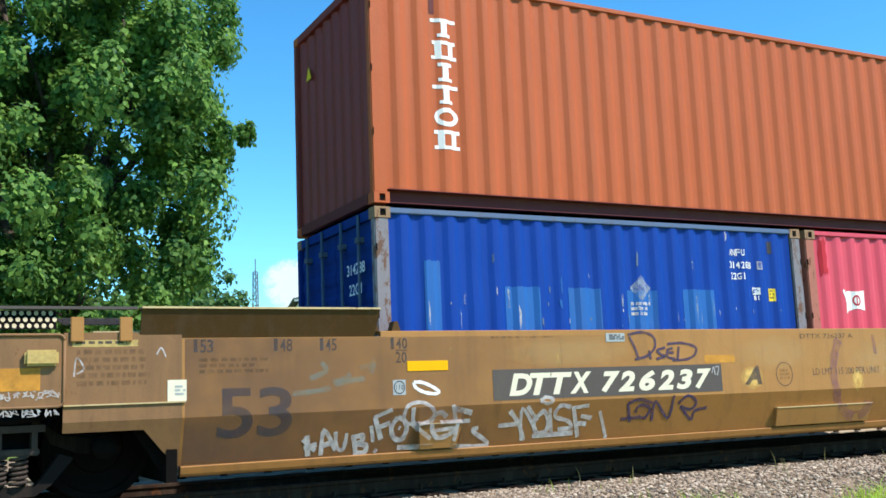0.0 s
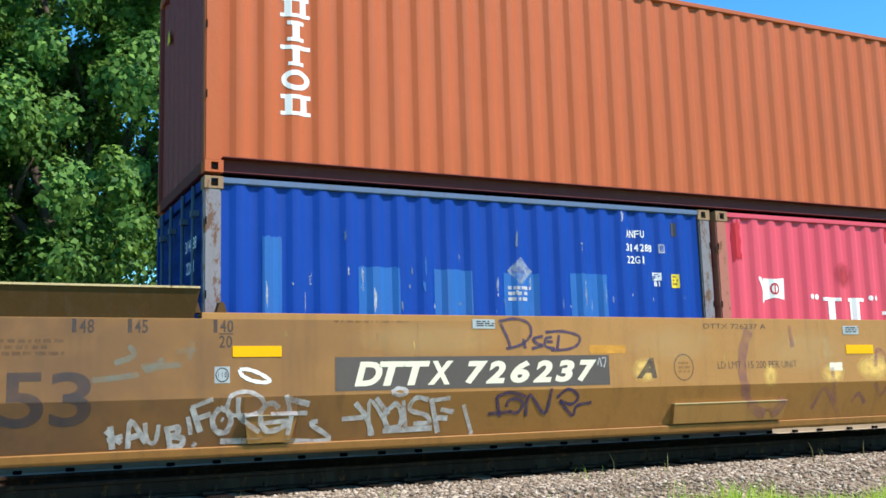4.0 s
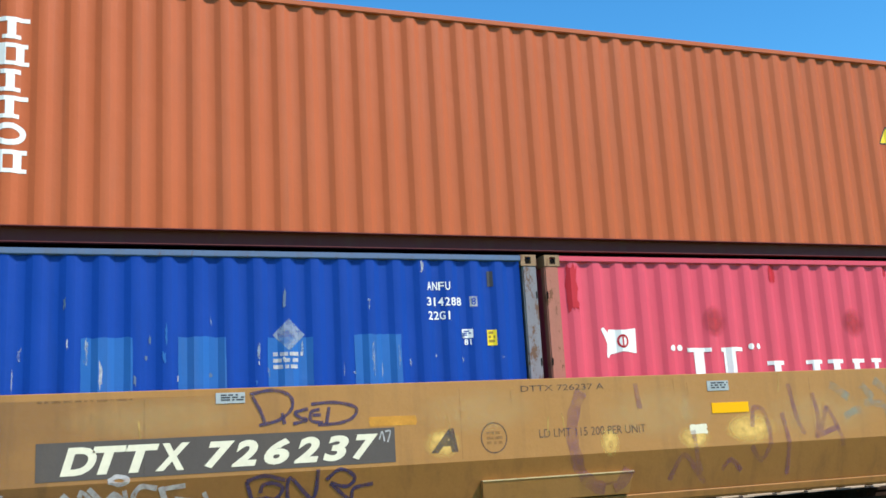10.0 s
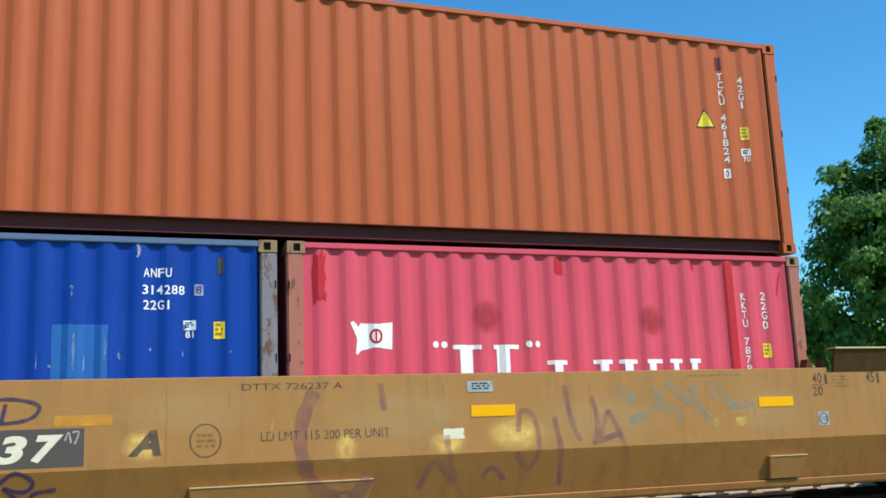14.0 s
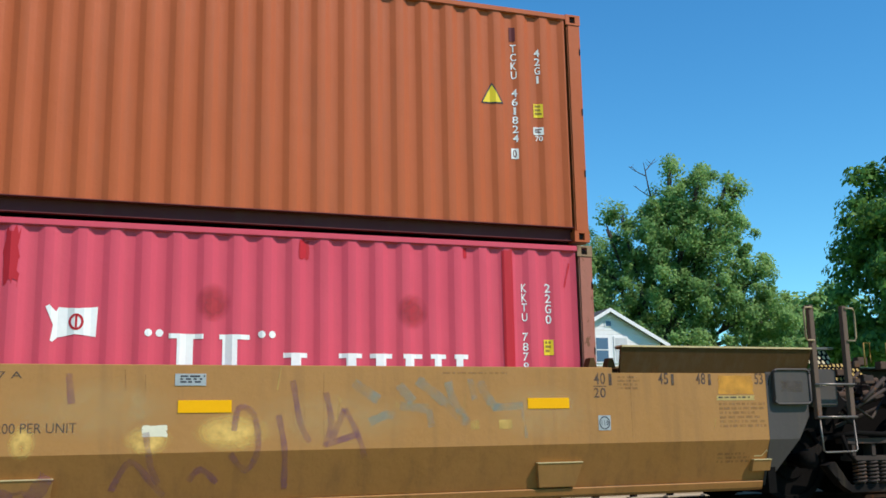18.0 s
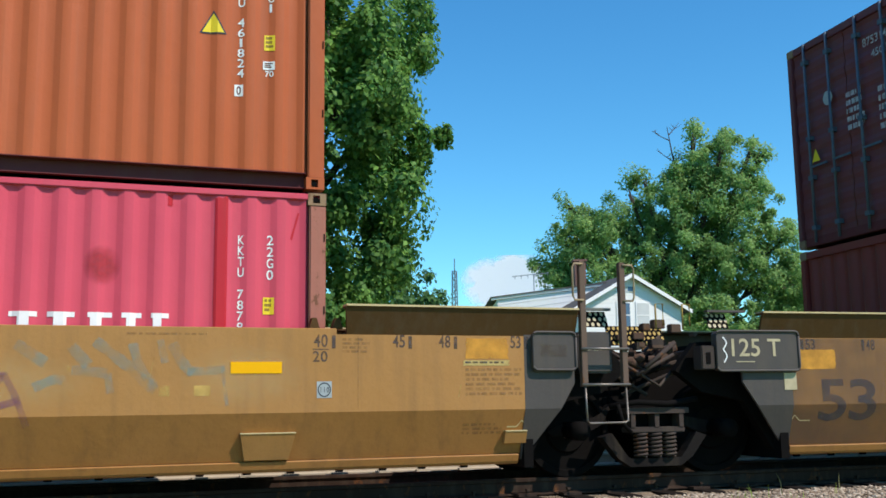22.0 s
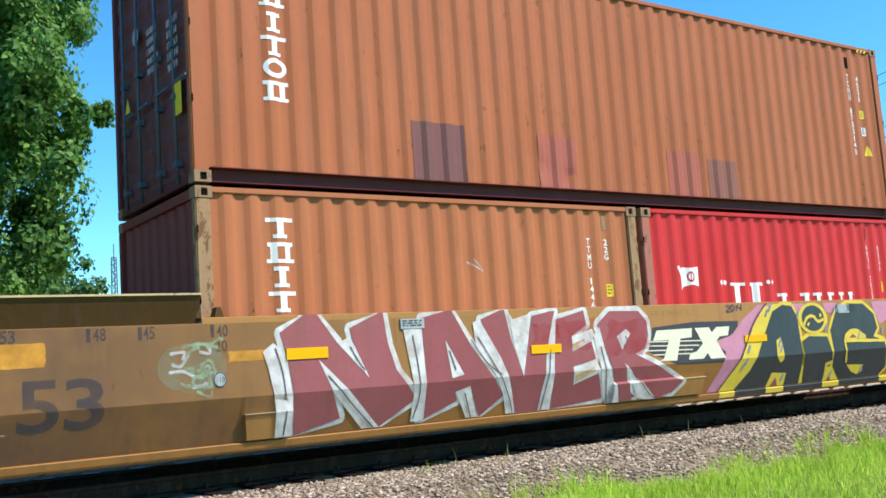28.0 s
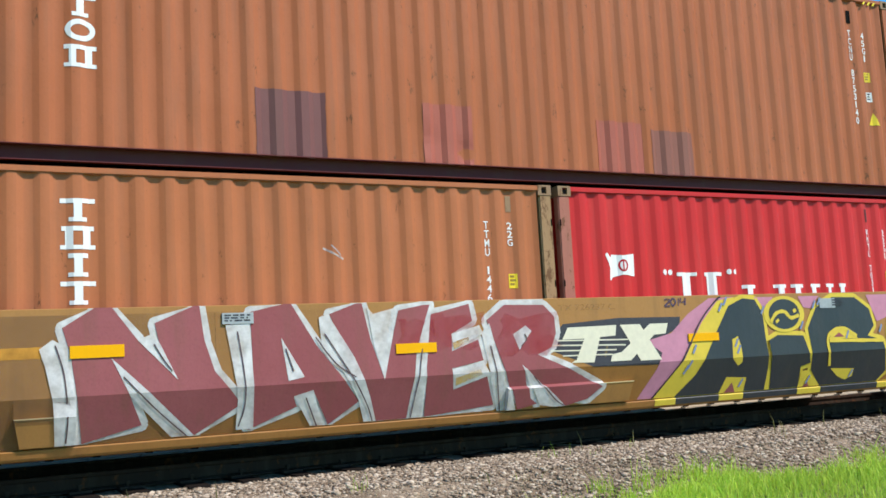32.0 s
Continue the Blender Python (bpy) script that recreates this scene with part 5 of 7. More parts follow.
for x, z, rx, rz, m in ((8.36, 1.04, 0.36, 0.19, OCHRE_MIST), (8.36, 1.04, 0.30, 0.15, OCHRE_MIST), (7.64, 0.98, 0.22, 0.14, OCHRE_MIST), (7.56, 1.28, 0.10, 0.16, CREAM_MIST), (4.80, 1.05, 0.20, 0.15, OCHRE_MIST), (6.62, 0.98, 0.12, 0.16, OCHRE_MIST),
                        (5.2, 1.35, 0.7, 0.25, CREAM_MIST), (7.2, 1.25, 0.8, 0.3, CREAM_MIST), (9.3, 1.15, 0.9, 0.28, CREAM_MIST), (2.2, 1.4, 0.9, 0.2, CREAM_MIST), (11.4, 1.2, 0.6, 0.3, CREAM_MIST)):
    on_car(car, "paint_patch", disc(bmesh.new(), x, z, rx, rz, 24), m, "", 0.0021 + 0.00003 * next(SPOT))
for x0, x1 in ((10.66, 10.75), (10.96, 11.10)):
    on_car(car, "paint_patch", rect(bmesh.new(), x0, x1, 1.03, 1.12), OCHRE)
# sprayed words and loops
for pts in (((2.97, 1.58), (3.17, 1.61), (3.33, 1.56), (3.35, 1.44), (3.23, 1.34), (3.05, 1.3)), ((2.99, 1.56), (3.06, 1.43), (3.1, 1.32)), ((3.26, 1.4), (3.28, 1.3)), ((3.5, 1.43), (3.38, 1.4), (3.43, 1.35), (3.49, 1.33), (3.36, 1.3)), ((3.61, 1.42), (3.53, 1.4), (3.53, 1.32), (3.64, 1.3)), ((3.54, 1.37), (3.62, 1.37)), ((3.53, 1.47), (3.75, 1.48), (3.95, 1.43), (3.93, 1.34), (3.8, 1.29), (3.59, 1.28)), ((3.7, 1.44), (3.67, 1.29))):
    on_car(car, "spray_letter", ribbon(bmesh.new(), pts, 0.030), NAVY, "dark blue sprayed tag", 0.004)
for pts in (((2.93, 0.81), (3.0, 0.6)), ((2.86, 0.64), (3.13, 0.65)), ((2.93, 0.81), (3.09, 0.85), (3.28, 0.8)), ((3.06, 0.7), (3.08, 0.77), (3.18, 0.78), (3.26, 0.73), (3.2, 0.64), (3.1, 0.66)), ((3.31, 0.6), (3.32, 0.82), (3.54, 0.62), (3.58, 0.88)), ((3.66, 0.78), (3.79, 0.87), (3.93, 0.79), (3.86, 0.71), (3.7, 0.75)), ((3.7, 0.75), (3.8, 0.66), (3.9, 0.59), (3.93, 0.69), (4.11, 0.72))):
    on_car(car, "spray_letter", ribbon(bmesh.new(), pts, 0.034), NAVY, "dark blue sprayed tag", 0.004)
for k, pts in enumerate((
        ((-0.87, 0.53), (-0.74, 0.56)),
        ((-0.85, 0.65), (-0.82, 0.45)),
        ((-0.89, 0.61), (-0.75, 0.5)),
        ((-0.69, 0.45), (-0.68, 0.69), (-0.54, 0.49)),
        ((-0.69, 0.54), (-0.59, 0.57)),
        ((-0.56, 0.67), (-0.53, 0.52), (-0.46, 0.5), (-0.44, 0.65)),
        ((-0.37, 0.63), (-0.33, 0.47)),
        ((-0.39, 0.6), (-0.27, 0.62), (-0.28, 0.56), (-0.34, 0.54), (-0.22, 0.52), (-0.24, 0.45), (-0.35, 0.46)),
        ((-0.19, 0.71), (-0.15, 0.55)),
        ((-0.13, 0.47), (-0.1, 0.45)),
        ((-0.16, 0.79), (-0.07, 0.57)),
        ((-0.17, 0.79), (0.02, 0.86)),
        ((-0.14, 0.68), (0.01, 0.73)),
        ((0.09, 0.78), (0.03, 0.69), (0.07, 0.58), (0.16, 0.56), (0.2, 0.66), (0.16, 0.75), (0.09, 0.78)),
        ((0.15, 0.78), (0.19, 0.89), (0.33, 0.92), (0.46, 0.86), (0.5, 0.76), (0.38, 0.71), (0.2, 0.71)),
        ((0.25, 0.87), (0.28, 0.69), (0.46, 0.55)),
        ((0.64, 0.76), (0.57, 0.81), (0.49, 0.77), (0.46, 0.66), (0.53, 0.56), (0.66, 0.58), (0.73, 0.64)),
        ((0.5, 0.63), (0.76, 0.65)),
        ((0.7, 0.88), (0.75, 0.7), (0.73, 0.51)),
        ((0.7, 0.85), (0.93, 0.79)),
        ((0.56, 0.71), (0.92, 0.71)),
        ((0.72, 0.46), (1.17, 0.45), (0.97, 0.6), (1.03, 0.63)),
        ((0.12, 0.48), (0.5, 0.47)),
        ((0.11, 0.68), (0.13, 0.67)),
        ((1.27, 0.64), (1.49, 0.65)),
        ((1.39, 0.79), (1.52, 0.65), (1.61, 0.47)),
        ((1.58, 0.47), (1.54, 0.81), (1.77, 0.54)),
        ((1.6, 0.83), (1.75, 0.67)),
        ((1.82, 0.78), (1.71, 0.67), (1.77, 0.54), (1.89, 0.57), (1.87, 0.72), (1.79, 0.78)),
        ((1.89, 0.8), (1.95, 0.54)),
        ((2.16, 0.8), (2.02, 0.82), (1.97, 0.71), (2.15, 0.65), (2.2, 0.58), (2.03, 0.57)),
        ((2.19, 0.81), (2.31, 0.47)),
        ((2.19, 0.79), (2.4, 0.81)),
        ((2.31, 0.7), (2.46, 0.67)),
        ((2.26, 0.62), (2.4, 0.61)),
        ((2.56, 0.74), (2.68, 0.48)),
        ((2.67, 0.46), (2.71, 0.45)),
        ((1.71, 0.51), (2.24, 0.52)),
        ((1.76, 0.88), (1.83, 0.92), (1.92, 0.89), (1.86, 0.85), (1.76, 0.88)),
)):
    on_car(car, "spray_letter", ribbon(bmesh.new(), pts, (0.044, 0.05, 0.038)[k % 3]), CHALK, "white sprayed tag", 0.004)
on_car(car, "spray_loop", ribbon(bmesh.new(), ((0.26, 1.12), (0.34, 1.12), (0.45, 1.08), (0.54, 1.02), (0.49, 1.0), (0.37, 1.02), (0.28, 1.07), (0.26, 1.12)), 0.034), WHITE, "white sprayed loop")
on_car(car, "spray_arc", ribbon(bmesh.new(), ((6.33, 1.50), (6.22, 1.25), (6.20, 0.95), (6.32, 0.65), (6.52, 0.52), (6.72, 0.54), (6.84, 0.70)), 0.13), PURPLE, "faded purple sprayed arc")
for pts in (((7.35, 0.55), (7.5, 0.8), (7.7, 0.6), (7.8, 0.5)), ((7.62, 1.05), (7.66, 0.8), (7.74, 0.6)), ((8.0, 0.62), (8.1, 0.72), (8.25, 0.6)), ((8.35, 0.85), (8.5, 0.7), (8.6, 0.9), (8.55, 1.2), (8.42, 1.25), (8.38, 1.05)),
            ((8.91, 1.5), (8.98, 1.12), (9.07, 0.94)), ((9.22, 1.39), (9.27, 1.12), (9.21, 0.9)), ((9.4, 1.24), (9.28, 0.96)), ((9.4, 1.24), (9.52, 1.01), (9.6, 0.78)), ((9.21, 0.91), (9.54, 1.01)),
            ((8.78, 1.19), (8.84, 0.87), (8.86, 0.52)), ((6.97, 1.56), (7.0, 1.3))):
    on_car(car, "spray_line", ribbon(bmesh.new(), pts, 0.055), PURPLE, "faded purple sprayed line")
rr = random.Random(31)
for pts, w in ((((9.49, 1.48), (9.73, 1.32)), 0.09), (((9.64, 1.11), (9.81, 1.18), (9.88, 1.16)), 0.08), (((9.93, 1.46), (10.07, 1.3)), 0.09), (((9.94, 1.26), (10.23, 1.23)), 0.08), (((10.12, 1.51), (10.36, 1.32), (10.63, 1.08)), 0.09),
               (((10.23, 1.23), (10.26, 1.06)), 0.06), (((10.43, 1.49), (10.49, 1.3), (10.63, 1.1)), 0.08), (((10.66, 1.52), (10.71, 1.32)), 0.06), (((10.76, 1.49), (10.87, 1.3), (10.95, 1.23)), 0.09), (((10.9, 1.24), (11.23, 1.26)), 0.07), (((11.2, 1.28), (11.25, 0.94)), 0.03)):
    on_car(car, "spray_blur", ribbon(bmesh.new(), pts, w), TEAL, "faded teal sprayed stroke")
for pts in (((-0.84, 1.19), (-0.72, 1.23), (-0.67, 1.27), (-0.72, 1.34)), ((-0.61, 1.15), (-0.47, 1.18), (-0.43, 1.23)), ((-0.58, 1.12), (-0.41, 1.16), (-0.27, 1.17)), ((-0.16, 1.37), (-0.2, 1.22)), ((-1.02, 1.05), (-0.84, 1.06), (-0.63, 1.09)), ((-0.32, 1.28), (-0.14, 1.31))):
    on_car(car, "spray_blur", ribbon(bmesh.new(), pts, 0.05), TEAL, "faded teal sprayed stroke")
on_car(car, "spray_line", ribbon(bmesh.new(), ((-2.28, 1.44), (-2.24, 1.50), (-2.20, 1.42)), 0.014), CHALK)
on_car(car, "spray_line", ribbon(bmesh.new(), ((-2.98, 1.26), (-2.96, 1.42), (-2.9, 1.33), (-2.96, 1.28)), 0.014), CHALK)

# the middle car, with the large sprayed words
car = well_car(CAR2, "long yellow-brown well wagon covered by two large sprayed words")
WIDER.add(car.name)
for x0, z0, z1 in ((-2.03, BEND + 0.001, 1.58), (-2.03, SILL + 0.002, BEND - 0.001)):
    on_car(car, "dirt_film", rect(bmesh.new(), x0, 3.7, z0, z1), ROAD_FILM, "brown film of road dirt", 0.0012)
tapered_end(car, -1, -2.03, END_GREY, 0.60)
p = end_panel(car, -2.95, -1.955, 1.235, 1.655, END_GREY)
bm = write(bmesh.new(), "125 T", -2.77, -2.18, 1.385, 1.575, 0.01)
rect(bm, -2.72, -2.5, 1.325, 1.335)
for v in bm.verts:
    v.co.y = -0.25
part("capacity_mark", bm, MESH_CREAM, car, "cream lettering on dark grey")
bm = ribbon(ribbon(bmesh.new(), ((-2.87, 1.59), (-2.83, 1.53), (-2.87, 1.46)), 0.014), ((-2.87, 1.46), (-2.83, 1.39), (-2.87, 1.32)), 0.014)
for v in bm.verts:
    v.co.y -= 0.25
part("scribble", bm, WHITE, car)
p = part("jack_bracket", boxed(-3.12, -2.96, -0.24, -0.05, 1.25, 1.50, bevel=0.01), IRON, car)
# The bracket's hole is a near-black block; its shade is the colour.
part("bracket_eye", boxed(-3.07, -3.02, -0.246, -0.23, 1.31, 1.43), NEAR_BLACK, p)
grip_panel("walkway", car, -2.94, -2.70, -0.1, -0.02, 1.69, 1.86, MESH_CREAM)
part("deck_edge", boxed(-2.96, -2.5, -0.12, -0.04, 1.865, 1.89), GREY, car)
grip_panel("walkway", car, -3.75, -3.05, 0.7, 0.8, 1.55, 1.78, MESH_YELLOW)
part("notice_plate", boxed(-2.13, -1.98, YS - 0.008, YS, 1.03, 1.21), MESH_CREAM, car, "tan notice plate")
big_line(car, "size_number", "53", -1.71, -0.94, 0.69, 1.14, 0.015, 0.0, BLACK_WORN, "large worn dark number", 0.004, 0.12)
marks(car, (("53", -1.84, -1.71, 1.46, 1.575), ("48", -1.07, -0.95, 1.455, 1.57), ("45", -0.62, -0.51, 1.455, 1.57), ("40", 0.08, 0.20, 1.455, 1.565), ("20", 0.06, 0.19, 1.31, 1.42)))
for x in (-1.90, -1.13, -0.67, 0.02):
    on_car(car, "position_tick", rect(bmesh.new(), x, x + 0.035, 1.45, 1.57), FADED)
on_car(car, "painted_band", poly(bmesh.new(), ragged(-1.94, -1.48, 1.25, 1.46, rng, 0.02)), REFLEX_OLD)
on_car(car, "painted_band", poly(bmesh.new(), ragged(0.19, 0.62, 1.21, 1.31, rng, 0.02)), REFLEX_OLD)
on_car(car, "weld_seam", ribbon(bmesh.new(), ((-2.08, 0.64), (-2.0, 0.76), (-1.93, 0.70), (-1.8, 0.70)), 0.012, False), EDGE_PALE)
for x0, x1, z0, z1 in ((0.79, 1.25, 1.20, 1.31), (3.91, 4.37, 1.11, 1.21), (7.73, 8.20, 1.09, 1.185), (11.93, 12.4, 1.215, 1.325)):
    part("reflector", boxed(x0, x1, YS - 0.022, YS, z0, z1), REFLEX, car, "bright yellow reflector strip")
for x0, x1, z0, z1 in ((2.14, 2.44, 1.46, 1.565), (9.95, 10.23, 1.44, 1.565)):
    part("notice_plate", boxed(x0, x1, YS - 0.020, YS, z0, z1), SIGN_GREY, car, "small grey riveted notice plate")
    on_car(car, "plate_writing", bars(bmesh.new(), x0 + 0.02, x1 - 0.02, z0 + 0.015, z1 - 0.015, 3, rng), BLACK, "", 0.022)
on_car(car, "speed_plate", disc(bmesh.new(), 0.095, 1.05, 0.068, 0.075), SIGN_GREY, "small round plate with a number", 0.006)
on_car(car, "plate_ring", ring(bmesh.new(), 0.095, 1.05, 0.065, 0.072, 0.01), BLACK, "", 0.008)
big_line(car, "plate_number", "110", 0.05, 0.15, 1.025, 1.075, 0.01, 0.0, BLACK, "", 0.008, 0.3)
on_car(car, "stencil_line", write(bmesh.new(), "TX 726237 C", 5.82, 6.57, 1.50, 1.565, 0.0), FAINT, "", 0.013)
tag(car, "2014", 7.28, 7.60, 1.515, 1.61, 0.02, NAVY, "dark scribbled date", 3)
on_car(car, "spray_haze", disc(bmesh.new(), -0.17, 1.18, 0.34, 0.24, 24), GREEN_MIST, "pale green sprayed mist", 0.0035)
rr = random.Random(6)
for k in range(20):
    x, z = rr.uniform(-0.42, -0.02), rr.uniform(0.95, 1.4)
    on_car(car, "spray_blur", ribbon(bmesh.new(), ((x, z), (x + rr.uniform(0.05, 0.16), z + rr.uniform(-0.06, 0.1)), (x + rr.uniform(0.1, 0.25), z + rr.uniform(-0.1, 0.1))), 0.03), GREEN_SPRAY if k % 4 else CHALK, "pale green sprayed smear")

LAYER = {"g": 0.0031, "a": 0.004, "b": 0.007, "c": 0.010, "d": 0.013, "e": 0.016}


STEP = itertools.count()


def sprayed(name, pts, material, layer, label):
    return on_car(car, name, poly(bmesh.new(), pts), material, label, LAYER[layer] + 0.00015 * (next(STEP) % 14))


W_LABEL, F_LABEL = "white outline of the sprayed word", "wine red sprayed letter"


def outlined(pts, rim, wide, fill, label, low, high):
    """A sprayed letter: its fill, and under it a band of the outline's colour that shows all round."""
    closed = [*pts, pts[0]]
    bm = bmesh.new()
    for a, b in zip(closed, closed[1:]):
        ribbon(bm, (a, b), wide, False)
        disc(bm, a[0], a[1], wide * 0.5, wide * 0.5, 8, -0.0002)
    for v in bm.verts:
        v.co.z = min(max(v.co.z, SILL + 0.006), TOP - 0.004)
    on_car(car, "letter_outline", bm, rim, W_LABEL if rim is WHITE_SPRAY else "yellow outline of the sprayed word", LAYER[low])
    sprayed("letter", pts, fill, high, label)


# the first word, wine red on white
outlined(((0.73, 1.47), (1.0, 1.64), (1.15, 1.64), (1.37, 1.34), (1.72, 0.97), (1.56, 1.3), (1.52, 1.49), (1.88, 1.64), (1.93, 1.64), (1.97, 1.32), (2.06, 1.03), (2.32, 0.71), (1.89, 0.45), (1.14, 1.19), (1.26, 0.93), (1.41, 0.58), (0.9, 0.45), (0.84, 0.92), (0.8, 1.22)), WHITE_SPRAY, 0.115, WINE, F_LABEL, "a", "c")
outlined(((2.41, 1.57), (2.74, 1.64), (2.81, 1.64), (3.05, 1.23), (3.49, 0.66), (3.19, 0.45), (3.02, 0.78), (2.82, 0.74), (2.86, 0.65), (2.4, 0.46), (2.42, 0.71), (2.42, 1.14)), WHITE_SPRAY, 0.115, WINE, F_LABEL, "a", "c")
outlined(((3.19, 1.53), (3.47, 1.63), (3.53, 1.63), (3.61, 1.26), (3.74, 0.86), (3.87, 1.37), (3.92, 1.55), (4.2, 1.6), (4.27, 1.6), (4.19, 1.39), (4.1, 1.12), (4.04, 0.65), (4.03, 0.45), (3.69, 0.45), (3.56, 0.69), (3.3, 1.22)), WHITE_SPRAY, 0.115, WINE, F_LABEL, "a", "c")
outlined(((4.28, 1.5), (4.72, 1.6), (4.75, 1.42), (4.5, 1.29), (4.5, 1.11), (4.81, 1.22), (4.86, 1.0), (4.49, 0.93), (4.52, 0.71), (4.9, 0.83), (5.02, 0.52), (4.22, 0.45), (4.2, 0.94)), WHITE_SPRAY, 0.115, WINE, F_LABEL, "a", "c")
outlined(((4.92, 1.42), (5.14, 1.58), (5.63, 1.57), (5.76, 1.44), (5.77, 1.25), (5.7, 1.1), (5.52, 1.03), (5.94, 0.85), (6.36, 0.64), (6.18, 0.51), (5.89, 0.45), (5.65, 0.57), (5.34, 0.91), (5.44, 0.56), (5.53, 0.5), (5.29, 0.45), (5.11, 0.89)), WHITE_SPRAY, 0.115, WINE, F_LABEL, "a", "c")
for pts in (
        ((0.54, 1.29), (0.65, 1.37), (0.73, 1.32), (0.79, 1.07), (0.84, 0.82), (0.87, 0.45), (0.67, 0.45), (0.65, 0.83), (0.59, 1.13)),
        ((1.14, 1.19), (1.89, 0.45), (1.68, 0.45), (1.3, 0.84)),
        ((1.37, 1.34), (1.51, 1.4), (1.57, 1.29), (1.72, 0.97)),
        ((2.17, 1.45), (2.4, 1.47), (2.42, 1.03), (2.45, 0.47), (2.28, 0.47), (2.28, 0.77), (2.21, 1.21)),
        ((2.7, 1.32), (2.92, 0.93), (2.76, 0.9)),
        ((2.82, 0.75), (3.01, 0.8), (3.14, 0.45), (3.01, 0.45)),
        ((3.08, 1.5), (3.17, 1.53), (3.43, 1.1), (3.61, 0.68), (3.69, 0.45), (3.56, 0.45), (3.48, 0.68), (3.29, 0.99), (3.1, 1.23)),
        ((3.58, 1.6), (3.64, 1.52), (3.9, 1.58), (3.85, 1.31), (3.74, 0.86), (3.64, 1.2)),
        ((4.19, 1.39), (4.27, 1.49), (4.2, 0.94), (4.2, 0.45), (4.02, 0.45), (4.04, 0.65), (4.1, 1.12)),
        ((4.5, 1.29), (4.83, 1.37), (4.87, 1.28), (4.7, 1.21), (4.69, 1.25), (4.51, 1.2)),
        ((4.49, 0.91), (4.85, 1.0), (4.94, 0.84), (4.52, 0.72)),
        ((4.85, 1.29), (4.95, 1.39), (5.07, 0.9), (5.27, 0.45), (5.07, 0.45), (4.95, 0.78)),
        ((5.23, 1.26), (5.39, 1.35), (5.46, 1.29), (5.3, 1.09)),
        ((5.32, 0.93), (5.9, 0.45), (5.75, 0.45), (5.57, 0.48), (5.48, 0.62)),
):
    sprayed("letter_gap", pts, WHITE_SPRAY, "d", W_LABEL)
for pts in (
        ((4.51, 1.2), (4.7, 1.25), (4.7, 1.21), (4.52, 1.13)),
        ((4.53, 0.83), (4.82, 0.91), (4.84, 0.85), (4.54, 0.75)),
):
    sprayed("letter_gap", pts, OCHRE, "e", "ochre car paint left bare")
RED_LINE = plain("thin dark line", (0.10, 0.06, 0.07), 0.7, 0, 0.3, 12)
for pts in (
        ((0.67, 1.32), (0.74, 1.07), (0.77, 0.72), (0.76, 0.47)),
        ((1.24, 1.02), (1.49, 0.75), (1.82, 0.45)),
        ((1.51, 1.3), (1.59, 1.16), (1.67, 1.05)),
        ((2.28, 1.39), (2.33, 1.04), (2.35, 0.71), (2.3, 0.5)),
        ((2.74, 1.21), (2.81, 0.99)),
        ((2.94, 0.73), (3.07, 0.45)),
        ((3.13, 1.34), (3.35, 0.99), (3.57, 0.63), (3.65, 0.45)),
        ((4.16, 1.15), (4.1, 0.77), (4.06, 0.45)),
        ((4.95, 1.15), (5.03, 0.77), (5.1, 0.45)),
        ((5.37, 1.26), (5.39, 1.2), (5.32, 1.13)),
        ((5.47, 0.8), (5.74, 0.54), (5.89, 0.45)),
        ((3.04, 1.31), (3.23, 1.05), (3.44, 0.9)),
):
    on_car(car, "letter_line", ribbon(bmesh.new(), pts, 0.012), RED_LINE, "", 0.0195)
for x0, x1, z0, z1 in ((5.05, 5.75, 1.05, 1.45), (4.25, 4.85, 1.15, 1.5), (3.9, 4.3, 1.1, 1.45)):
    on_car(car, "spray_haze", poly(bmesh.new(), ragged(x0, x1, z0, z1, random.Random(int(x0 * 10)), 0.12, 5)), RED_HAZE, "thin brighter red sprayed haze", 0.0118)
# the owner's device between the words: a dark board with cream slabs
on_car(car, "owner_device", poly(bmesh.new(), ((5.87, 1.35), (6.62, 1.4), (7.5, 1.39), (7.48, 1.27), (7.12, 1.11), (7.36, 0.84), (6.25, 0.86), (5.63, 1.09))), BLACK, "dark board with cream slab shapes", 0.0025)
for k, pts in enumerate((((5.93, 1.31), (6.58, 1.32), (6.56, 1.2), (6.35, 1.19), (6.25, 0.91), (5.95, 0.92), (6.02, 0.95), (6.14, 1.18), (5.85, 1.18)), ((6.63, 1.32), (6.91, 1.32), (7.19, 0.9), (6.89, 0.9)), ((7.05, 1.32), (7.31, 1.32), (7.27, 1.2), (7.1, 1.19), (6.75, 0.91), (6.47, 0.91), (6.5, 0.99), (6.63, 1.01)))):
    on_car(car, "owner_device", poly(bmesh.new(), pts), CREAM, "", 0.0055 + 0.0007 * k)
for pts in (((5.78, 1.17), (6.73, 1.15)), ((5.71, 1.12), (6.69, 1.09)), ((5.69, 1.06), (6.56, 1.04)), ((5.84, 1.0), (6.5, 0.99))):
    on_car(car, "owner_device", ribbon(bmesh.new(), pts, 0.014, False), CREAM, "", 0.0048)
# the second word, slate black on yellow and pink
Y_LABEL, B_LABEL = "yellow outline of the sprayed word", "slate black sprayed letter"
sprayed("letter_ground", ((6.91, 0.45), (7.13, 0.79), (7.20, 0.98), (6.98, 1.12), (7.35, 1.20), (7.62, 1.42), (7.95, 1.60), (8.35, 1.61), (8.01, 1.17), (7.71, 0.69), (7.45, 0.45)), ROSE, "g", "pink sprayed ground behind the word")
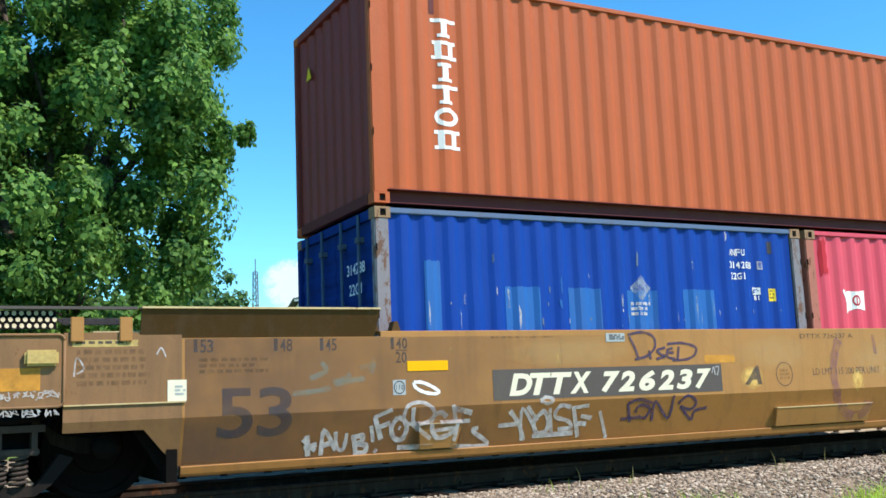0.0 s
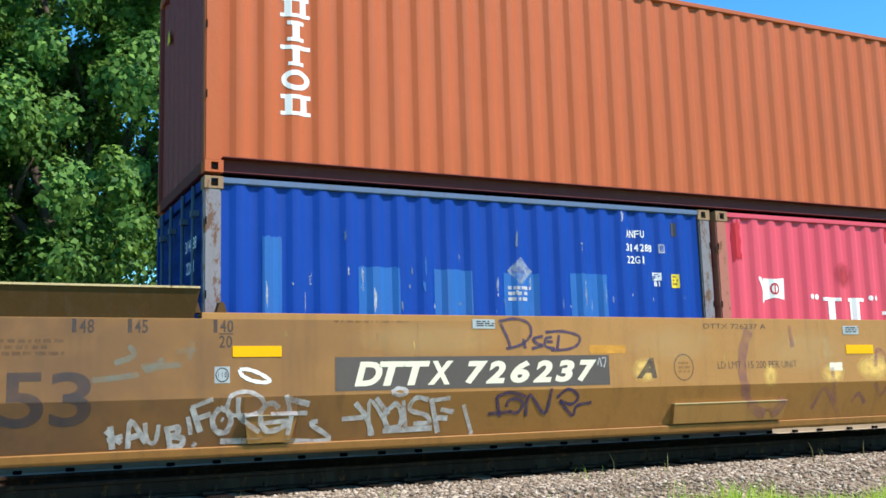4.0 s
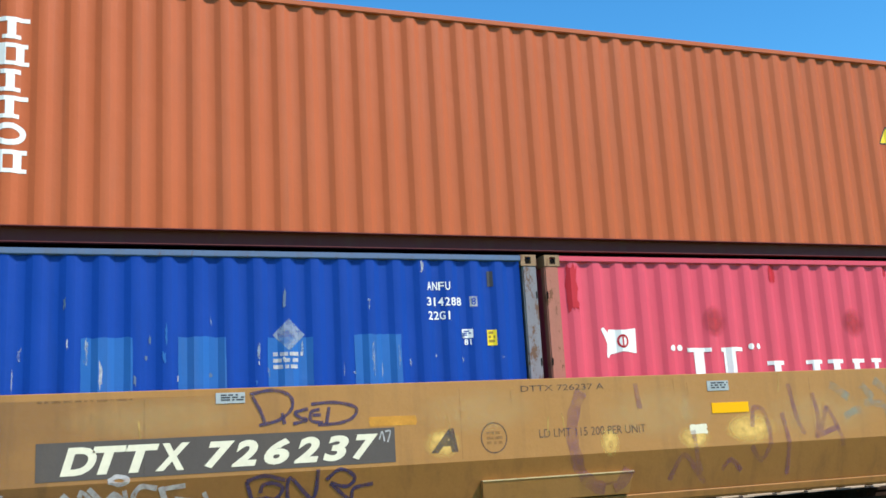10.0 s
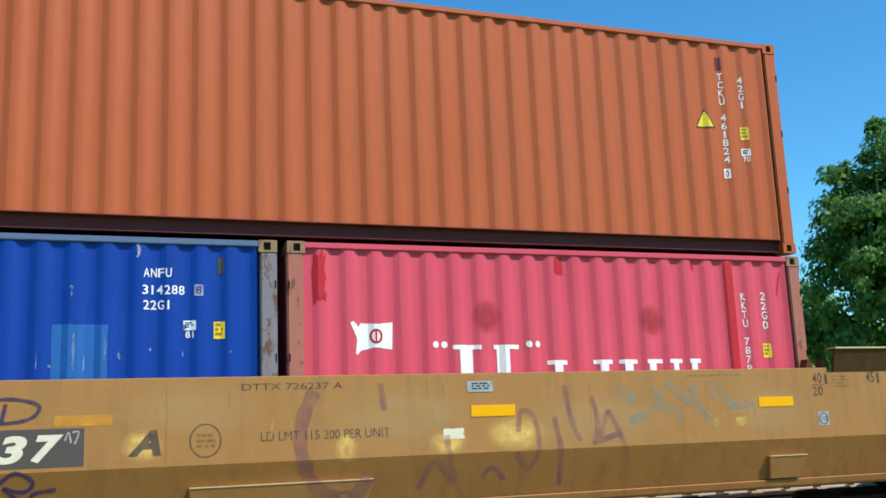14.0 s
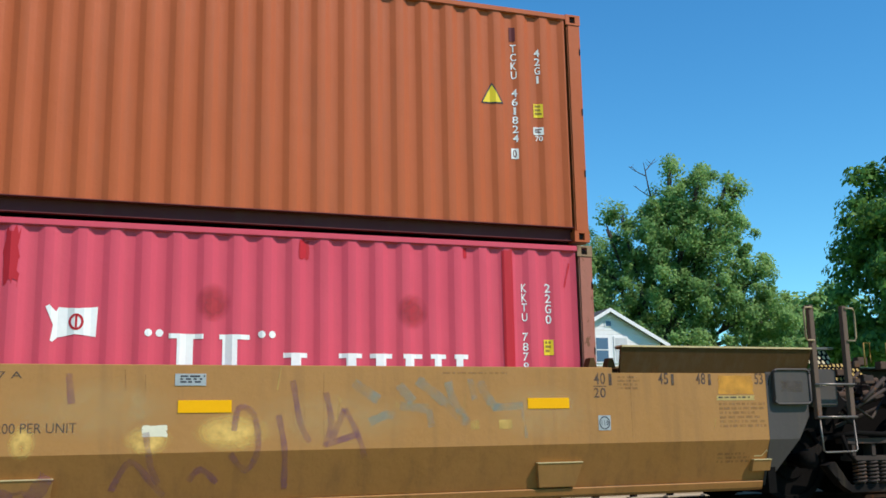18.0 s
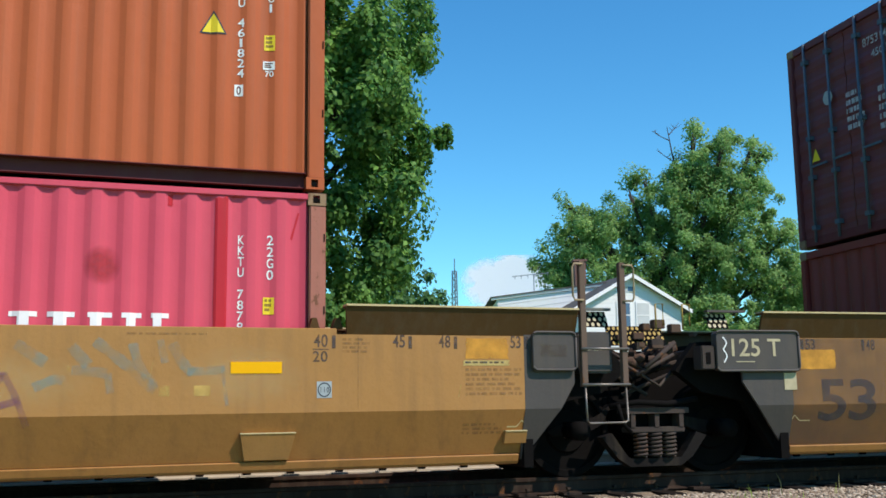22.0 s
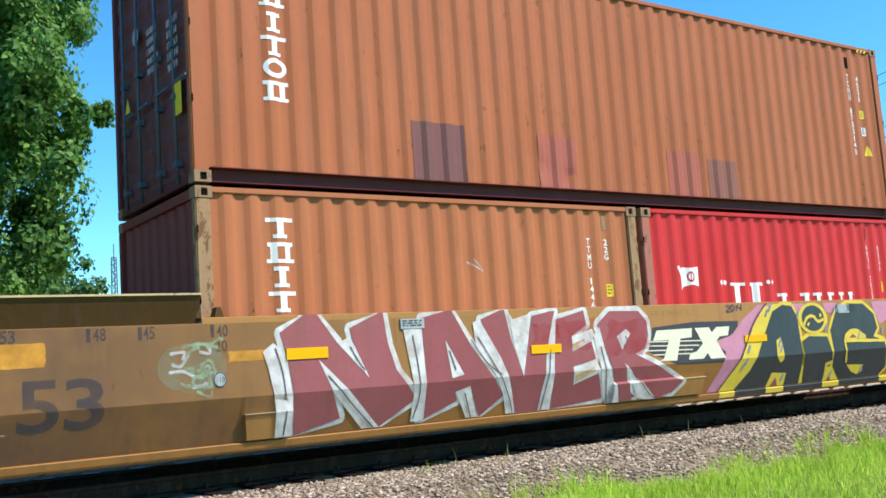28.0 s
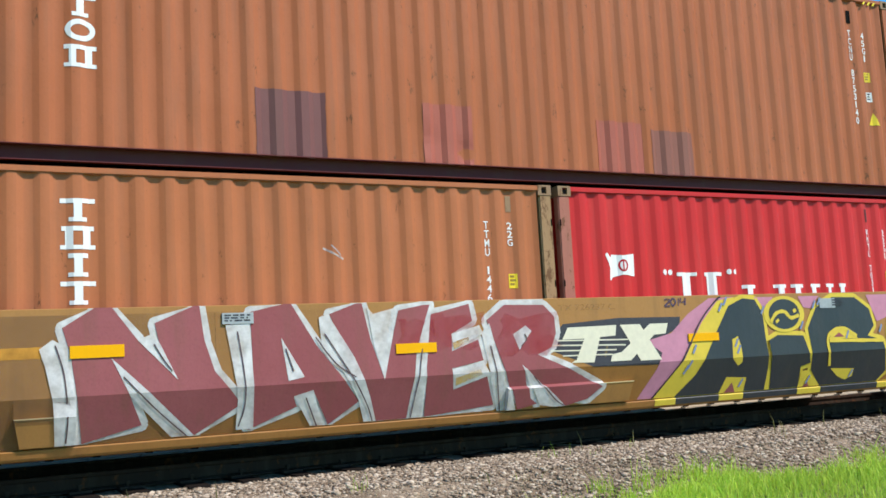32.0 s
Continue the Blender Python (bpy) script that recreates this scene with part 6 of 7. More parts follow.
for pts in (((8.66, 1.60), (8.98, 1.60), (8.86, 1.40), (8.80, 1.40)), ((9.40, 1.60), (9.76, 1.60), (9.60, 1.44), (9.48, 1.46)), ((10.62, 1.60), (11.2, 1.60), (10.98, 1.30), (10.78, 1.24))):
    sprayed("letter_ground", pts, ROSE, "g", "")
sprayed("letter_outline", ((7.14, 0.45), (7.52, 0.89), (7.81, 1.31), (8.08, 1.57), (8.35, 1.61), (8.24, 1.48), (8.01, 1.17), (7.71, 0.69), (7.45, 0.45)), YELLOW, "b", Y_LABEL)
outlined(((7.45, 0.45), (7.71, 0.69), (8.01, 1.17), (8.24, 1.5), (8.47, 1.59), (8.67, 1.57), (8.78, 1.4), (8.8, 1.06), (8.85, 0.7), (8.85, 0.45)), YELLOW, 0.10, SLATE, B_LABEL, "a", "c")
outlined(((8.85, 1.06), (9.0, 1.12), (9.43, 1.1), (9.56, 0.75), (9.4, 0.71), (9.42, 0.45), (8.94, 0.45)), YELLOW, 0.10, SLATE, B_LABEL, "a", "c")
outlined(((9.59, 0.66), (9.52, 1.19), (9.69, 1.45), (9.99, 1.58), (10.4, 1.57), (10.65, 1.41), (10.71, 1.19), (10.58, 1.06), (10.85, 0.99), (10.98, 0.58), (10.83, 0.45), (9.79, 0.45)), YELLOW, 0.10, SLATE, B_LABEL, "a", "c")
on_car(car, "letter_outline", disc(bmesh.new(), 9.14, 1.38, 0.34, 0.23, 24), YELLOW, Y_LABEL, LAYER["c"] + 0.0008)
on_car(car, "letter", disc(bmesh.new(), 9.14, 1.38, 0.26, 0.19, 22), SLATE, B_LABEL, LAYER["d"])
on_car(car, "letter_outline", disc(bmesh.new(), 11.62, 1.045, 0.70, 0.59, 32), YELLOW, Y_LABEL, LAYER["b"] + 0.001)
on_car(car, "letter", disc(bmesh.new(), 11.64, 1.045, 0.64, 0.56, 30), SLATE, B_LABEL, LAYER["c"])
on_car(car, "letter_gap", disc(bmesh.new(), 11.72, 0.79, 0.21, 0.34, 22), YELLOW, "", LAYER["d"])
on_car(car, "letter_gap", disc(bmesh.new(), 11.67, 0.74, 0.12, 0.29, 18), WINE, "", LAYER["e"])
for pts in (
        ((8.26, 1.09), (8.35, 1.13), (8.39, 1.01), (8.41, 0.81), (8.35, 0.77), (8.25, 0.86)),
        ((8.12, 0.45), (8.2, 0.64), (8.52, 0.62), (8.51, 0.45)),
        ((9.43, 0.65), (9.56, 0.66), (9.79, 0.45), (9.41, 0.45)),
        ((9.93, 0.66), (10.36, 0.64), (10.35, 0.54), (10.23, 0.5), (10.08, 0.55)),
        ((10.83, 0.45), (10.99, 0.46), (11.12, 0.45), (11.14, 0.45)),
        ((9.87, 1.04), (9.94, 1.14), (10.12, 1.18), (10.28, 1.13), (10.39, 1.03)),
):
    sprayed("letter_gap", pts, YELLOW, "d", Y_LABEL)
for pts in (
        ((8.2, 0.45), (8.3, 0.57), (8.37, 0.45)),
        ((9.49, 0.45), (9.56, 0.51), (9.6, 0.45)),
        ((9.95, 1.06), (10.05, 1.12), (10.14, 1.06)),
):
    sprayed("letter_gap", pts, WINE, "e", "dark red stripe in the letter")
for pts, w in (
        (((8.9, 1.28), (9.0, 1.39), (9.14, 1.41), (9.24, 1.33), (9.38, 1.36)), 0.045),
        (((10.37, 1.06), (10.15, 1.17), (9.94, 1.14), (9.84, 1.01), (9.9, 0.69)), 0.04),
        (((9.87, 1.02), (10.48, 1.0), (10.85, 0.99)), 0.045),
        (((9.0, 1.31), (9.02, 1.28)), 0.06),
        (((9.3, 1.44), (9.32, 1.4)), 0.05),
):
    on_car(car, "letter_gap", ribbon(bmesh.new(), pts, w), YELLOW, "", LAYER["e"])
for x, z in ((8.11, 1.49), (8.19, 1.56), (7.67, 1.0), (7.55, 0.76), (7.6, 0.82), (8.78, 1.44), (9.65, 1.49), (9.74, 1.53), (9.41, 1.23), (10.82, 1.15), (11.09, 1.34), (11.25, 1.46), (8.32, 1.05), (8.35, 0.97), (8.44, 0.56), (10.2, 1.09), (9.56, 0.54), (11.73, 1.08), (11.76, 0.54), (10.31, 0.58)):
    on_car(car, "spray_fleck", ribbon(bmesh.new(), ((x - 0.03, z - 0.05), (x, z), (x + 0.025, z + 0.05)), 0.028), SKYBLUE, "", 0.0185)
for x0, x1, m in ((7.16, 7.46, YELLOW), (7.46, 8.12, SLATE), (8.12, 8.5, YELLOW), (8.5, 9.4, SLATE), (9.4, 9.8, YELLOW), (9.8, 10.84, SLATE), (10.84, 11.14, YELLOW), (11.14, 12.2, SLATE)):
    x0, x1 = (a + 0.027 * (a - 2.5) for a in (x0, x1))
    bm = loft(bmesh.new(), [(-0.0245, SILL - 0.001), (-0.053, SILL - 0.006), (-0.0595, SILL - 0.016), (-0.0395, LOW + 0.026)], x0, x1)
    part("letter_foot", bm, m, car)
OUT = plain("thin black line", (0.02, 0.02, 0.03), 0.6, 0, 0.2, 10)
on_car(car, "letter_line", ribbon(bmesh.new(), ((7.11, 0.45), (7.49, 0.89), (7.78, 1.32), (8.04, 1.57), (8.12, 1.61)), 0.018), OUT, "", 0.0195)
tapered_end(car, 1, 14.17, CAR, 0.55)
end_panel(car, 14.245, 14.72, 1.25, 1.625, CAR)
ladder(car, 14.80, 15.26, 0.72, 2.35)
bm = tube(bmesh.new(), [(12.75, -0.1, TOP), (12.75, -0.1, 1.98), (12.98, -0.1, 1.98), (12.98, -0.1, TOP)], 0.014, 6)
part("hand_loop", bm, STEEL, car, smooth=True)

# ---- trucks shared by the cars ----
WHEEL = 0.483
# Lit copy of the near-black steel, for the side frames facing the sun.
LIT_BLACK = paint("lit near-black casting", (0.011, 0.009, 0.008), 0.2, 0.3, 0.0, 0.85, gloss=0.08)


def truck(x):
    """A two-axle truck: cast side frames, coil springs, bolster and wheel sets that roll."""
    zc = RAIL_TOP + WHEEL
    root = thing("railway_truck", (0, CENTRE, RAIL_TOP), (x, CENTRE, RAIL_TOP), "near-black two-axle truck with coil springs on the rails", "railway truck", "trucks of the train")
    for y in (0.10, 2.18):
        bm = bmesh.new()
        prism(bm, [(-1.1, 0.62), (-1.0, 0.68), (-0.55, 0.76), (-0.36, 0.90), (0.36, 0.90), (0.55, 0.76), (1.0, 0.68), (1.1, 0.62), (1.05, 0.57), (0.72, 0.58), (0.47, 0.68), (0.38, 0.84), (-0.38, 0.84), (-0.47, 0.68), (-0.72, 0.58), (-1.05, 0.57)], y + 0.30 * (y < 1), y + 0.30 * (y < 1) + 0.12)
        prism(bm, [(-0.62, 0.56), (-0.50, 0.60), (-0.36, 0.40), (-0.30, 0.335), (0.30, 0.335), (0.36, 0.40), (0.50, 0.60), (0.62, 0.56), (0.44, 0.34), (0.30, 0.25), (-0.30, 0.25), (-0.44, 0.34)], y + 0.01, y + 0.15)
        frame_part = part("side_frame", bm, LIT_BLACK if y < 1 else NEAR_BLACK, root, "heavy cast side frame")
        for k in (-0.17, 0.0, 0.17):
            bm = tube(bmesh.new(), [(k + 0.068 * math.cos(a * 0.7854), y + 0.02 + 0.068 * math.sin(a * 0.7854), 0.345 + a * 0.0052) for a in range(49)], 0.015, 6)
            part("coil_spring", bm, IRON, frame_part, "coil spring", True)
        bm = boxed(-0.33, 0.33, y - 0.05, y + 0.14, 0.60, 0.66, bevel=0.01)
        box(bm, -0.31, -0.26, y - 0.06, y + 0.1, 0.66, 0.80)
        box(bm, 0.26, 0.31, y - 0.06, y + 0.1, 0.66, 0.80)
        box(bm, -0.025, 0.025, y - 0.05, y + 0.1, 0.66, 0.80)
        box(bm, -0.37, 0.37, y - 0.07, y + 0.14, 0.80, 0.86)
        part("bolster_end", bm, IRON, root)
        for s in (-1, 1):
            bm = tube(bmesh.new(), [(s * 0.875, y - 0.06, zc), (s * 0.875, y + 0.12, zc)], 0.10, 14)
            part("bearing_cap", bm, NEAR_BLACK, root, smooth=True)
    part("bolster", boxed(-0.28, 0.28, 0.2, 2.2, 0.62, 0.92, bevel=0.03), NEAR_BLACK, root)
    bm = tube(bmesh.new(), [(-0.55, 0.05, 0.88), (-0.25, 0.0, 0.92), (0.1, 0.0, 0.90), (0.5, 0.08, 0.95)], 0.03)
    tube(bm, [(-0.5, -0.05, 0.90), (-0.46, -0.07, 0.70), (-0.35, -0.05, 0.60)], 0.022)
    part("brake_hose", bm, NEAR_BLACK, root, smooth=True)
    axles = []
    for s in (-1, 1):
        axle = part("wheel_set", boxed(-0.01, 0.01, CENTRE - 0.01, CENTRE + 0.01, RAIL_TOP - 0.01, RAIL_TOP + 0.01), NEAR_BLACK, root)
        me = mesh_of(tube(bmesh.new(), [(0, -1.0, 0), (0, 1.0, 0)], 0.075, 12), "axle", NEAR_BLACK)
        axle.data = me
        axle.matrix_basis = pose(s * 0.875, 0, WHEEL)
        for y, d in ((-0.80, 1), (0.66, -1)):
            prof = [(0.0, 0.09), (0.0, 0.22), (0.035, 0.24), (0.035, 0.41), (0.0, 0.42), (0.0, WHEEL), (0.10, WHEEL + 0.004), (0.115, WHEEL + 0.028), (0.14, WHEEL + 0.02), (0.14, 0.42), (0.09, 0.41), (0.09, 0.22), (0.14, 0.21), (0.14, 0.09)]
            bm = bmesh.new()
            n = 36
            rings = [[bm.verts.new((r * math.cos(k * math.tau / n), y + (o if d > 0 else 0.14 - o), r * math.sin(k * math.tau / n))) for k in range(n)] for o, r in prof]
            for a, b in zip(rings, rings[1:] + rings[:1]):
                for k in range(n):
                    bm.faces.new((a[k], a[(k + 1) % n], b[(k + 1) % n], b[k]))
            w = new("wheel", mesh_of(bm, "wheel", NEAR_BLACK))
            w.parent = axle
        axles.append((axle, s))
    TRAIN.append(root)
    return root, axles


AXLES = []
for x in (JOINT - CAR2, JOINT, JOINT + CAR2):
    root, axles = truck(x)
    AXLES += axles
OLD_YELLOW = plain("old yellow enamel", (0.42, 0.27, 0.06), 0.6, 0, 0.4, 20)
# the link between the two cars
link = thing("drawbar", (15.5, CENTRE, 0.9), (JOINT, CENTRE, 0.9), "dark articulated joint between two well wagons", "coupling")
bm = boxed(14.9, 16.2, 0.95, 1.5, 0.98, 1.25, bevel=0.03)
part("joint_casting", bm, NEAR_BLACK, link)
rr = random.Random(2)
for k in range(5):
    z = 1.2 + 0.07 * k
    y = 0.15 + 0.12 * k
    bm = tube(bmesh.new(), [(15.02, y, z + 0.2), (15.3, y - 0.05, z + rr.uniform(-0.12, 0.05)), (15.6, y, z - rr.uniform(0.0, 0.12)), (15.95, y + 0.1, z + 0.18)], 0.018 + 0.004 * (k % 2), 8)
    part("air_hose", bm, NEAR_BLACK if k % 2 else IRON, link, smooth=True)
RUST_IRON = paint("rusty brown iron", (0.095, 0.058, 0.04), 0.3, 0.4, 0.4, 0.8, gloss=0.1)
for k in range(34):
    x, y, z = rr.uniform(15.28, 16.0), rr.uniform(0.0, 0.9), rr.uniform(1.28, 1.74)
    w = rr.uniform(0.05, 0.15)
    if k % 3:
        bm = boxed(x, x + w, y, y + 0.1, z, z + rr.uniform(0.03, 0.10), bevel=0.008)
    else:
        bm = tube(bmesh.new(), [(x, y, z), (x + w * 0.4, y - 0.02, z), (x + w, y, z + rr.uniform(-0.05, 0.05))], [0.045, 0.055, 0.035], 10)
    part("brake_valve", bm, RUST_IRON if k % 4 else IRON, link)
for x in (15.62, 15.95):
    bm = tube(bmesh.new(), [(x, 0.2, 1.70), (x, 0.2, 1.98), (x + 0.09, 0.2, 1.98), (x + 0.09, 0.2, 1.74)], 0.011, 6)
    part("hand_loop", bm, OLD_YELLOW, link, "bent yellow hand loop", True)
bm = tube(bmesh.new(), [(15.35, -0.02, 1.28), (15.75, 0.05, 1.55)], 0.025)
tube(bm, [(15.25, 0.0, 1.2), (15.7, 0.0, 1.42)], 0.02)
part("brake_rod", bm, IRON, link, smooth=True)
TRAIN.append(link)

# ---- plants ----


def leaves_mesh(name, centres, size, material, rng, droop=0.35, aspect=0.62, vary=0.45):
    """One mesh of many folded leaves: each row holds a leaf's place and the way its bough faces."""
    n = len(centres)
    c, face = np.asarray(centres)[:, :3], np.asarray(centres)[:, 3:]
    w = face + rng.normal(size=(n, 3)) * 0.42
    w /= np.linalg.norm(w, axis=1)[:, None]
    d = rng.normal(size=(n, 3))
    d[:, 2] -= droop * 2
    d -= w * (d * w).sum(1)[:, None]
    d /= np.linalg.norm(d, axis=1)[:, None]
    u = np.cross(w, d)
    s = (size * (1 - vary + 2 * vary * rng.random(n)))[:, None]
    v = np.empty((n, 4, 3))
    v[:, 0] = c
    v[:, 1] = c + d * s * 0.55 + u * s * aspect * 0.5 + w * s * 0.12
    v[:, 2] = c + d * s
    v[:, 3] = c + d * s * 0.55 - u * s * aspect * 0.5 + w * s * 0.12
    me = bpy.data.meshes.new(name)
    me.vertices.add(4 * n)
    me.vertices.foreach_set("co", v.ravel())
    me.loops.add(4 * n)
    me.loops.foreach_set("vertex_index", np.arange(4 * n))
    me.polygons.add(n)
    me.polygons.foreach_set("loop_start", np.arange(0, 4 * n, 4))
    me.update(calc_edges=True)
    me.materials.append(material)
    return me


def crown_points(lobes, clumps, per, spread, rng, hollow=0.55, hang=1.0):
    """Leaf places in clumps near the skin of overlapping lobes (centre and radii)."""
    out = []
    vol = np.array([l[3] * l[4] * l[5] for l in lobes]) ** 0.7
    for l, share in zip(lobes, vol / vol.sum()):
        for _ in range(max(1, int(clumps * share))):
            d = rng.normal(size=3)
            d /= np.linalg.norm(d)
            r = hollow + (1.14 - hollow) * rng.random() ** 0.7
            p = np.array(l[:3]) + d * np.array(l[3:6]) * r
            k = spread * (0.5 + 0.8 * rng.random()) * (0.65 if r > 1.03 else 1)
            q = rng.normal(size=(int(per * (0.5 + rng.random())), 3))
            q *= (1.9 * rng.random(len(q)) ** 0.5 / np.linalg.norm(q, axis=1))[:, None] * (k, k, k * hang * 0.75)
            q[:, 2] -= hang * 0.25 * np.abs(q[:, 0] + q[:, 1])
            f = d * 0.55 + np.clip(q / (k * 1.6), -1, 1) * 0.65 + np.array((0, 0, 0.28))
            out.append(np.hstack((p + q, f)))
    return np.concatenate(out)


def dead_bough(dead, rng):
    """A bare bough that forks and forks again: place along, foot and length."""
    bm = bmesh.new()
    todo = [(Vector((dead[0], 0, dead[1])), Vector((-0.14, 0.02, 1)).normalized(), dead[2], 0.075, 0)]
    while todo:
        p, way, length, r, order = todo.pop()
        mid = p + way * length * 0.5 + Vector((rng.uniform(-0.06, 0.06), 0, 0)) * length
        tip = mid + (way + Vector((rng.uniform(-0.15, 0.15), 0, 0.1))).normalized() * length * 0.5
        tube(bm, [p, mid, tip], [r, r * 0.65, r * 0.25], 5)
        for k in range(5 - order * 2 if order < 3 else 0):
            f = rng.uniform(0.25, 0.9)
            q = p.lerp(mid, f * 2) if f < 0.5 else mid.lerp(tip, f * 2 - 1)
            side = -1 if (k + order) % 2 else 1
            turn = Vector((side * rng.uniform(0.6, 1.1), rng.uniform(-0.4, 0.4), rng.uniform(0.4, 0.8))).normalized()
            todo.append((q, turn, length * rng.uniform(0.28, 0.45), r * 0.5, order + 1))
    return bm


def tree(at, label, lobes, trunk_h, trunk_r, clumps, per, spread, leaf, material, seed, hollow=0.55, hang=1.0, category="tree", droop=0.35, dead=None):
    """A tree: tapered trunk with limbs into the lobes, and a crown of single leaves. lobes are given from the trunk's foot."""
    rng = np.random.default_rng(seed)
    root = thing("tree" if category == "tree" else "bush", (0, 0, 0), (at[0], at[1], ground_z(at[0], at[1]) - 0.05), label, category, kind="")
    bm = tube(bmesh.new(), [(0, 0, 0), (0.05, 0.03, trunk_h * 0.5), (0.0, 0.1, trunk_h)], [trunk_r, trunk_r * 0.8, trunk_r * 0.6], 10)
    for k, l in enumerate(lobes):
        p = Vector(l[:3])
        m = Vector((p.x * 0.35, p.y * 0.35, trunk_h + (p.z - trunk_h) * 0.45))
        tube(bm, [(0, 0.05, trunk_h * 0.85), m, p], [trunk_r * 0.5, trunk_r * 0.35, trunk_r * 0.12], 7)
        for _ in range(5):
            d = Vector(rng.normal(size=3)).normalized()
            e = p + Vector((d.x * l[3], d.y * l[4], abs(d.z) * l[5])) * 0.42
            tube(bm, [m.lerp(p, 0.6), (m.lerp(p, 0.7) + e) / 2, e], [trunk_r * 0.2, trunk_r * 0.12, trunk_r * 0.04], 5)
    part("trunk", bm, BARK, root, smooth=True)
    pts = crown_points(lobes, clumps, per, spread, rng, hollow, hang)
    crown = new("crown", leaves_mesh("crown", pts, leaf, material, rng, droop))
    crown.parent = root
    if dead:
        part("dead_bough", dead_bough(dead, np.random.default_rng(seed + 1)), BARK, root, "bare grey forked bough")
    return root


def spot(az, d):
    """A place by its bearing from the viewer (degrees to the left) and distance."""
    return d * math.sin(-radians(az)), -9.6 + d * math.cos(radians(az))


x, y = spot(-7.85, 21.7)
tree((x, y), "large leafy tree with drooping bright green boughs", [(0.25, 0, 8.2, 3.3, 3.2, 3.6), (1.45, -0.5, 6.0, 1.8, 2.6, 3.0), (-1.8, -0.5, 5.5, 3.0, 2.8, 3.2), (2.2, 0, 8.6, 2.1, 2.0, 2.2), (-0.8, 0.5, 10.2, 2.4, 2.4, 1.7), (2.05, 0, 9.9, 1.8, 1.8, 1.9), (-2.6, 0, 9.4, 2.4, 2.4, 2.8), (0.7, -0.8, 3.2, 2.0, 2.0, 1.6), (-1.8, -1.2, 2.9, 2.4, 2.2, 1.6), (2.6, -0.4, 7.8, 1.2, 1.6, 1.2), (0.9, 0.6, 5.2, 2.2, 1.8, 2.6)],
     3.4, 0.34, 400, 420, 0.27, 0.135, LEAF, 11, 0.78, 1.7)
x, y = spot(5.0, 22.6)
tree((x, y), "large shady tree with dense drooping leaves", [(0, 0, 8.4, 3.6, 3.2, 3.6), (2.2, -0.4, 6.6, 2.2, 2.6, 3.0), (-2.4, 0, 6.2, 2.6, 2.6, 3.2), (0.2, 0.4, 11.0, 2.6, 2.4, 1.9), (1.6, -1.0, 3.4, 2.4, 2.0, 1.8), (-1.8, -1.0, 3.0, 2.4, 2.0, 1.8)],
     3.4, 0.36, 300, 400, 0.28, 0.135, LEAF, 17, 0.78, 1.7)
x, y = spot(-0.4, 28.6)
tree((x, y), "dark tree behind the drooping ones", [(0, 0, 8, 5, 3, 4), (-5, 0, 7, 4.5, 3, 4.5), (4.6, 0, 5.2, 3.0, 3, 3.6), (0, 0, 3, 6, 3, 2.4)], 4, 0.3, 330, 110, 0.6, 0.24, LEAF_DARK, 19, 0.4, 1.0)
x, y = spot(-15.9, 66.4)
tree((x, y), "rounded green bush tree at the edge of a yard", [(0, 0, 7.6, 3.0, 3, 3.3), (1.7, 0, 5.6, 2.4, 2.6, 3.2), (-2.5, 0, 6.5, 2.6, 3, 3.6)], 3, 0.25, 210, 120, 0.55, 0.32, LEAF_DARK, 23)
x, y = spot(-31.8, 59)
# lobes across the line of sight, as (along, height, half width, half height)
lobes = [(2.2, 14.6, 2.4, 2.2), (3.6, 13.0, 2.0, 2.4), (0.6, 12.6, 2.6, 2.6), (-2.4, 11.0, 2.6, 2.6), (-5.2, 10.2, 2.2, 2.4), (-6.9, 9.4, 1.5, 2.4), (-5.4, 11.4, 1.3, 1.4), (3.0, 10.0, 2.6, 2.6), (0, 8.6, 3.6, 2.8),
         (-4.2, 7.6, 3.2, 2.4), (4.6, 8.0, 1.9, 2.2), (6.4, 8.0, 1.3, 1.5), (5.8, 10.4, 1.2, 1.3), (0, 5.4, 5.0, 2.6), (5.6, 5.8, 1.7, 2.4), (-6.4, 13.2, 0.35, 1.3), (-5.6, 12.7, 0.5, 0.8), (-2.6, 13.6, 0.55, 1.2), (-1.7, 14.2, 0.4, 0.9),
         (1.3, 16.9, 0.5, 1.0), (3.0, 16.6, 0.6, 0.8), (4.9, 15.4, 0.5, 0.9), (4.6, 16.1, 0.35, 0.7)]
tree((x, y), "light green broad tree with a dead forked twig on top", [(a * 0.85, -a * 0.53, h, r, r, u) for a, h, r, u in lobes],
     4.5, 0.4, 1000, 190, 0.33, 0.17, LEAF_PALE, 29, 0.25, -1.3, droop=-0.25, dead=(0.3, 14.4, 3.1))
x, y = spot(-46.4, 46.1)
tree((x, y), "tall dense dark green tree", [(0, 0, 6.0, 4.6, 4.2, 4.0), (0.6, 0, 9.6, 3.6, 3.6, 3.2), (0.8, -0.3, 12.6, 2.5, 2.5, 2.8), (-2.3, -0.4, 10.6, 1.8, 2.0, 2.2), (-1.8, -0.5, 8.2, 2.6, 3, 3.2), (2.4, 0, 8.5, 3, 3, 3.2)],
     3.0, 0.4, 420, 190, 0.42, 0.24, LEAF, 31, 0.6, 0.9)
x, y = spot(-40.05, 72)
tree((x, y), "light green tree behind a yard", [(0, 0, 6.5, 4.5, 3, 4.2), (3.5, -2, 5.5, 3.5, 3, 3.8)], 3.0, 0.3, 190, 150, 0.6, 0.38, LEAF_PALE, 37)
x, y = spot(-64.7, 57)
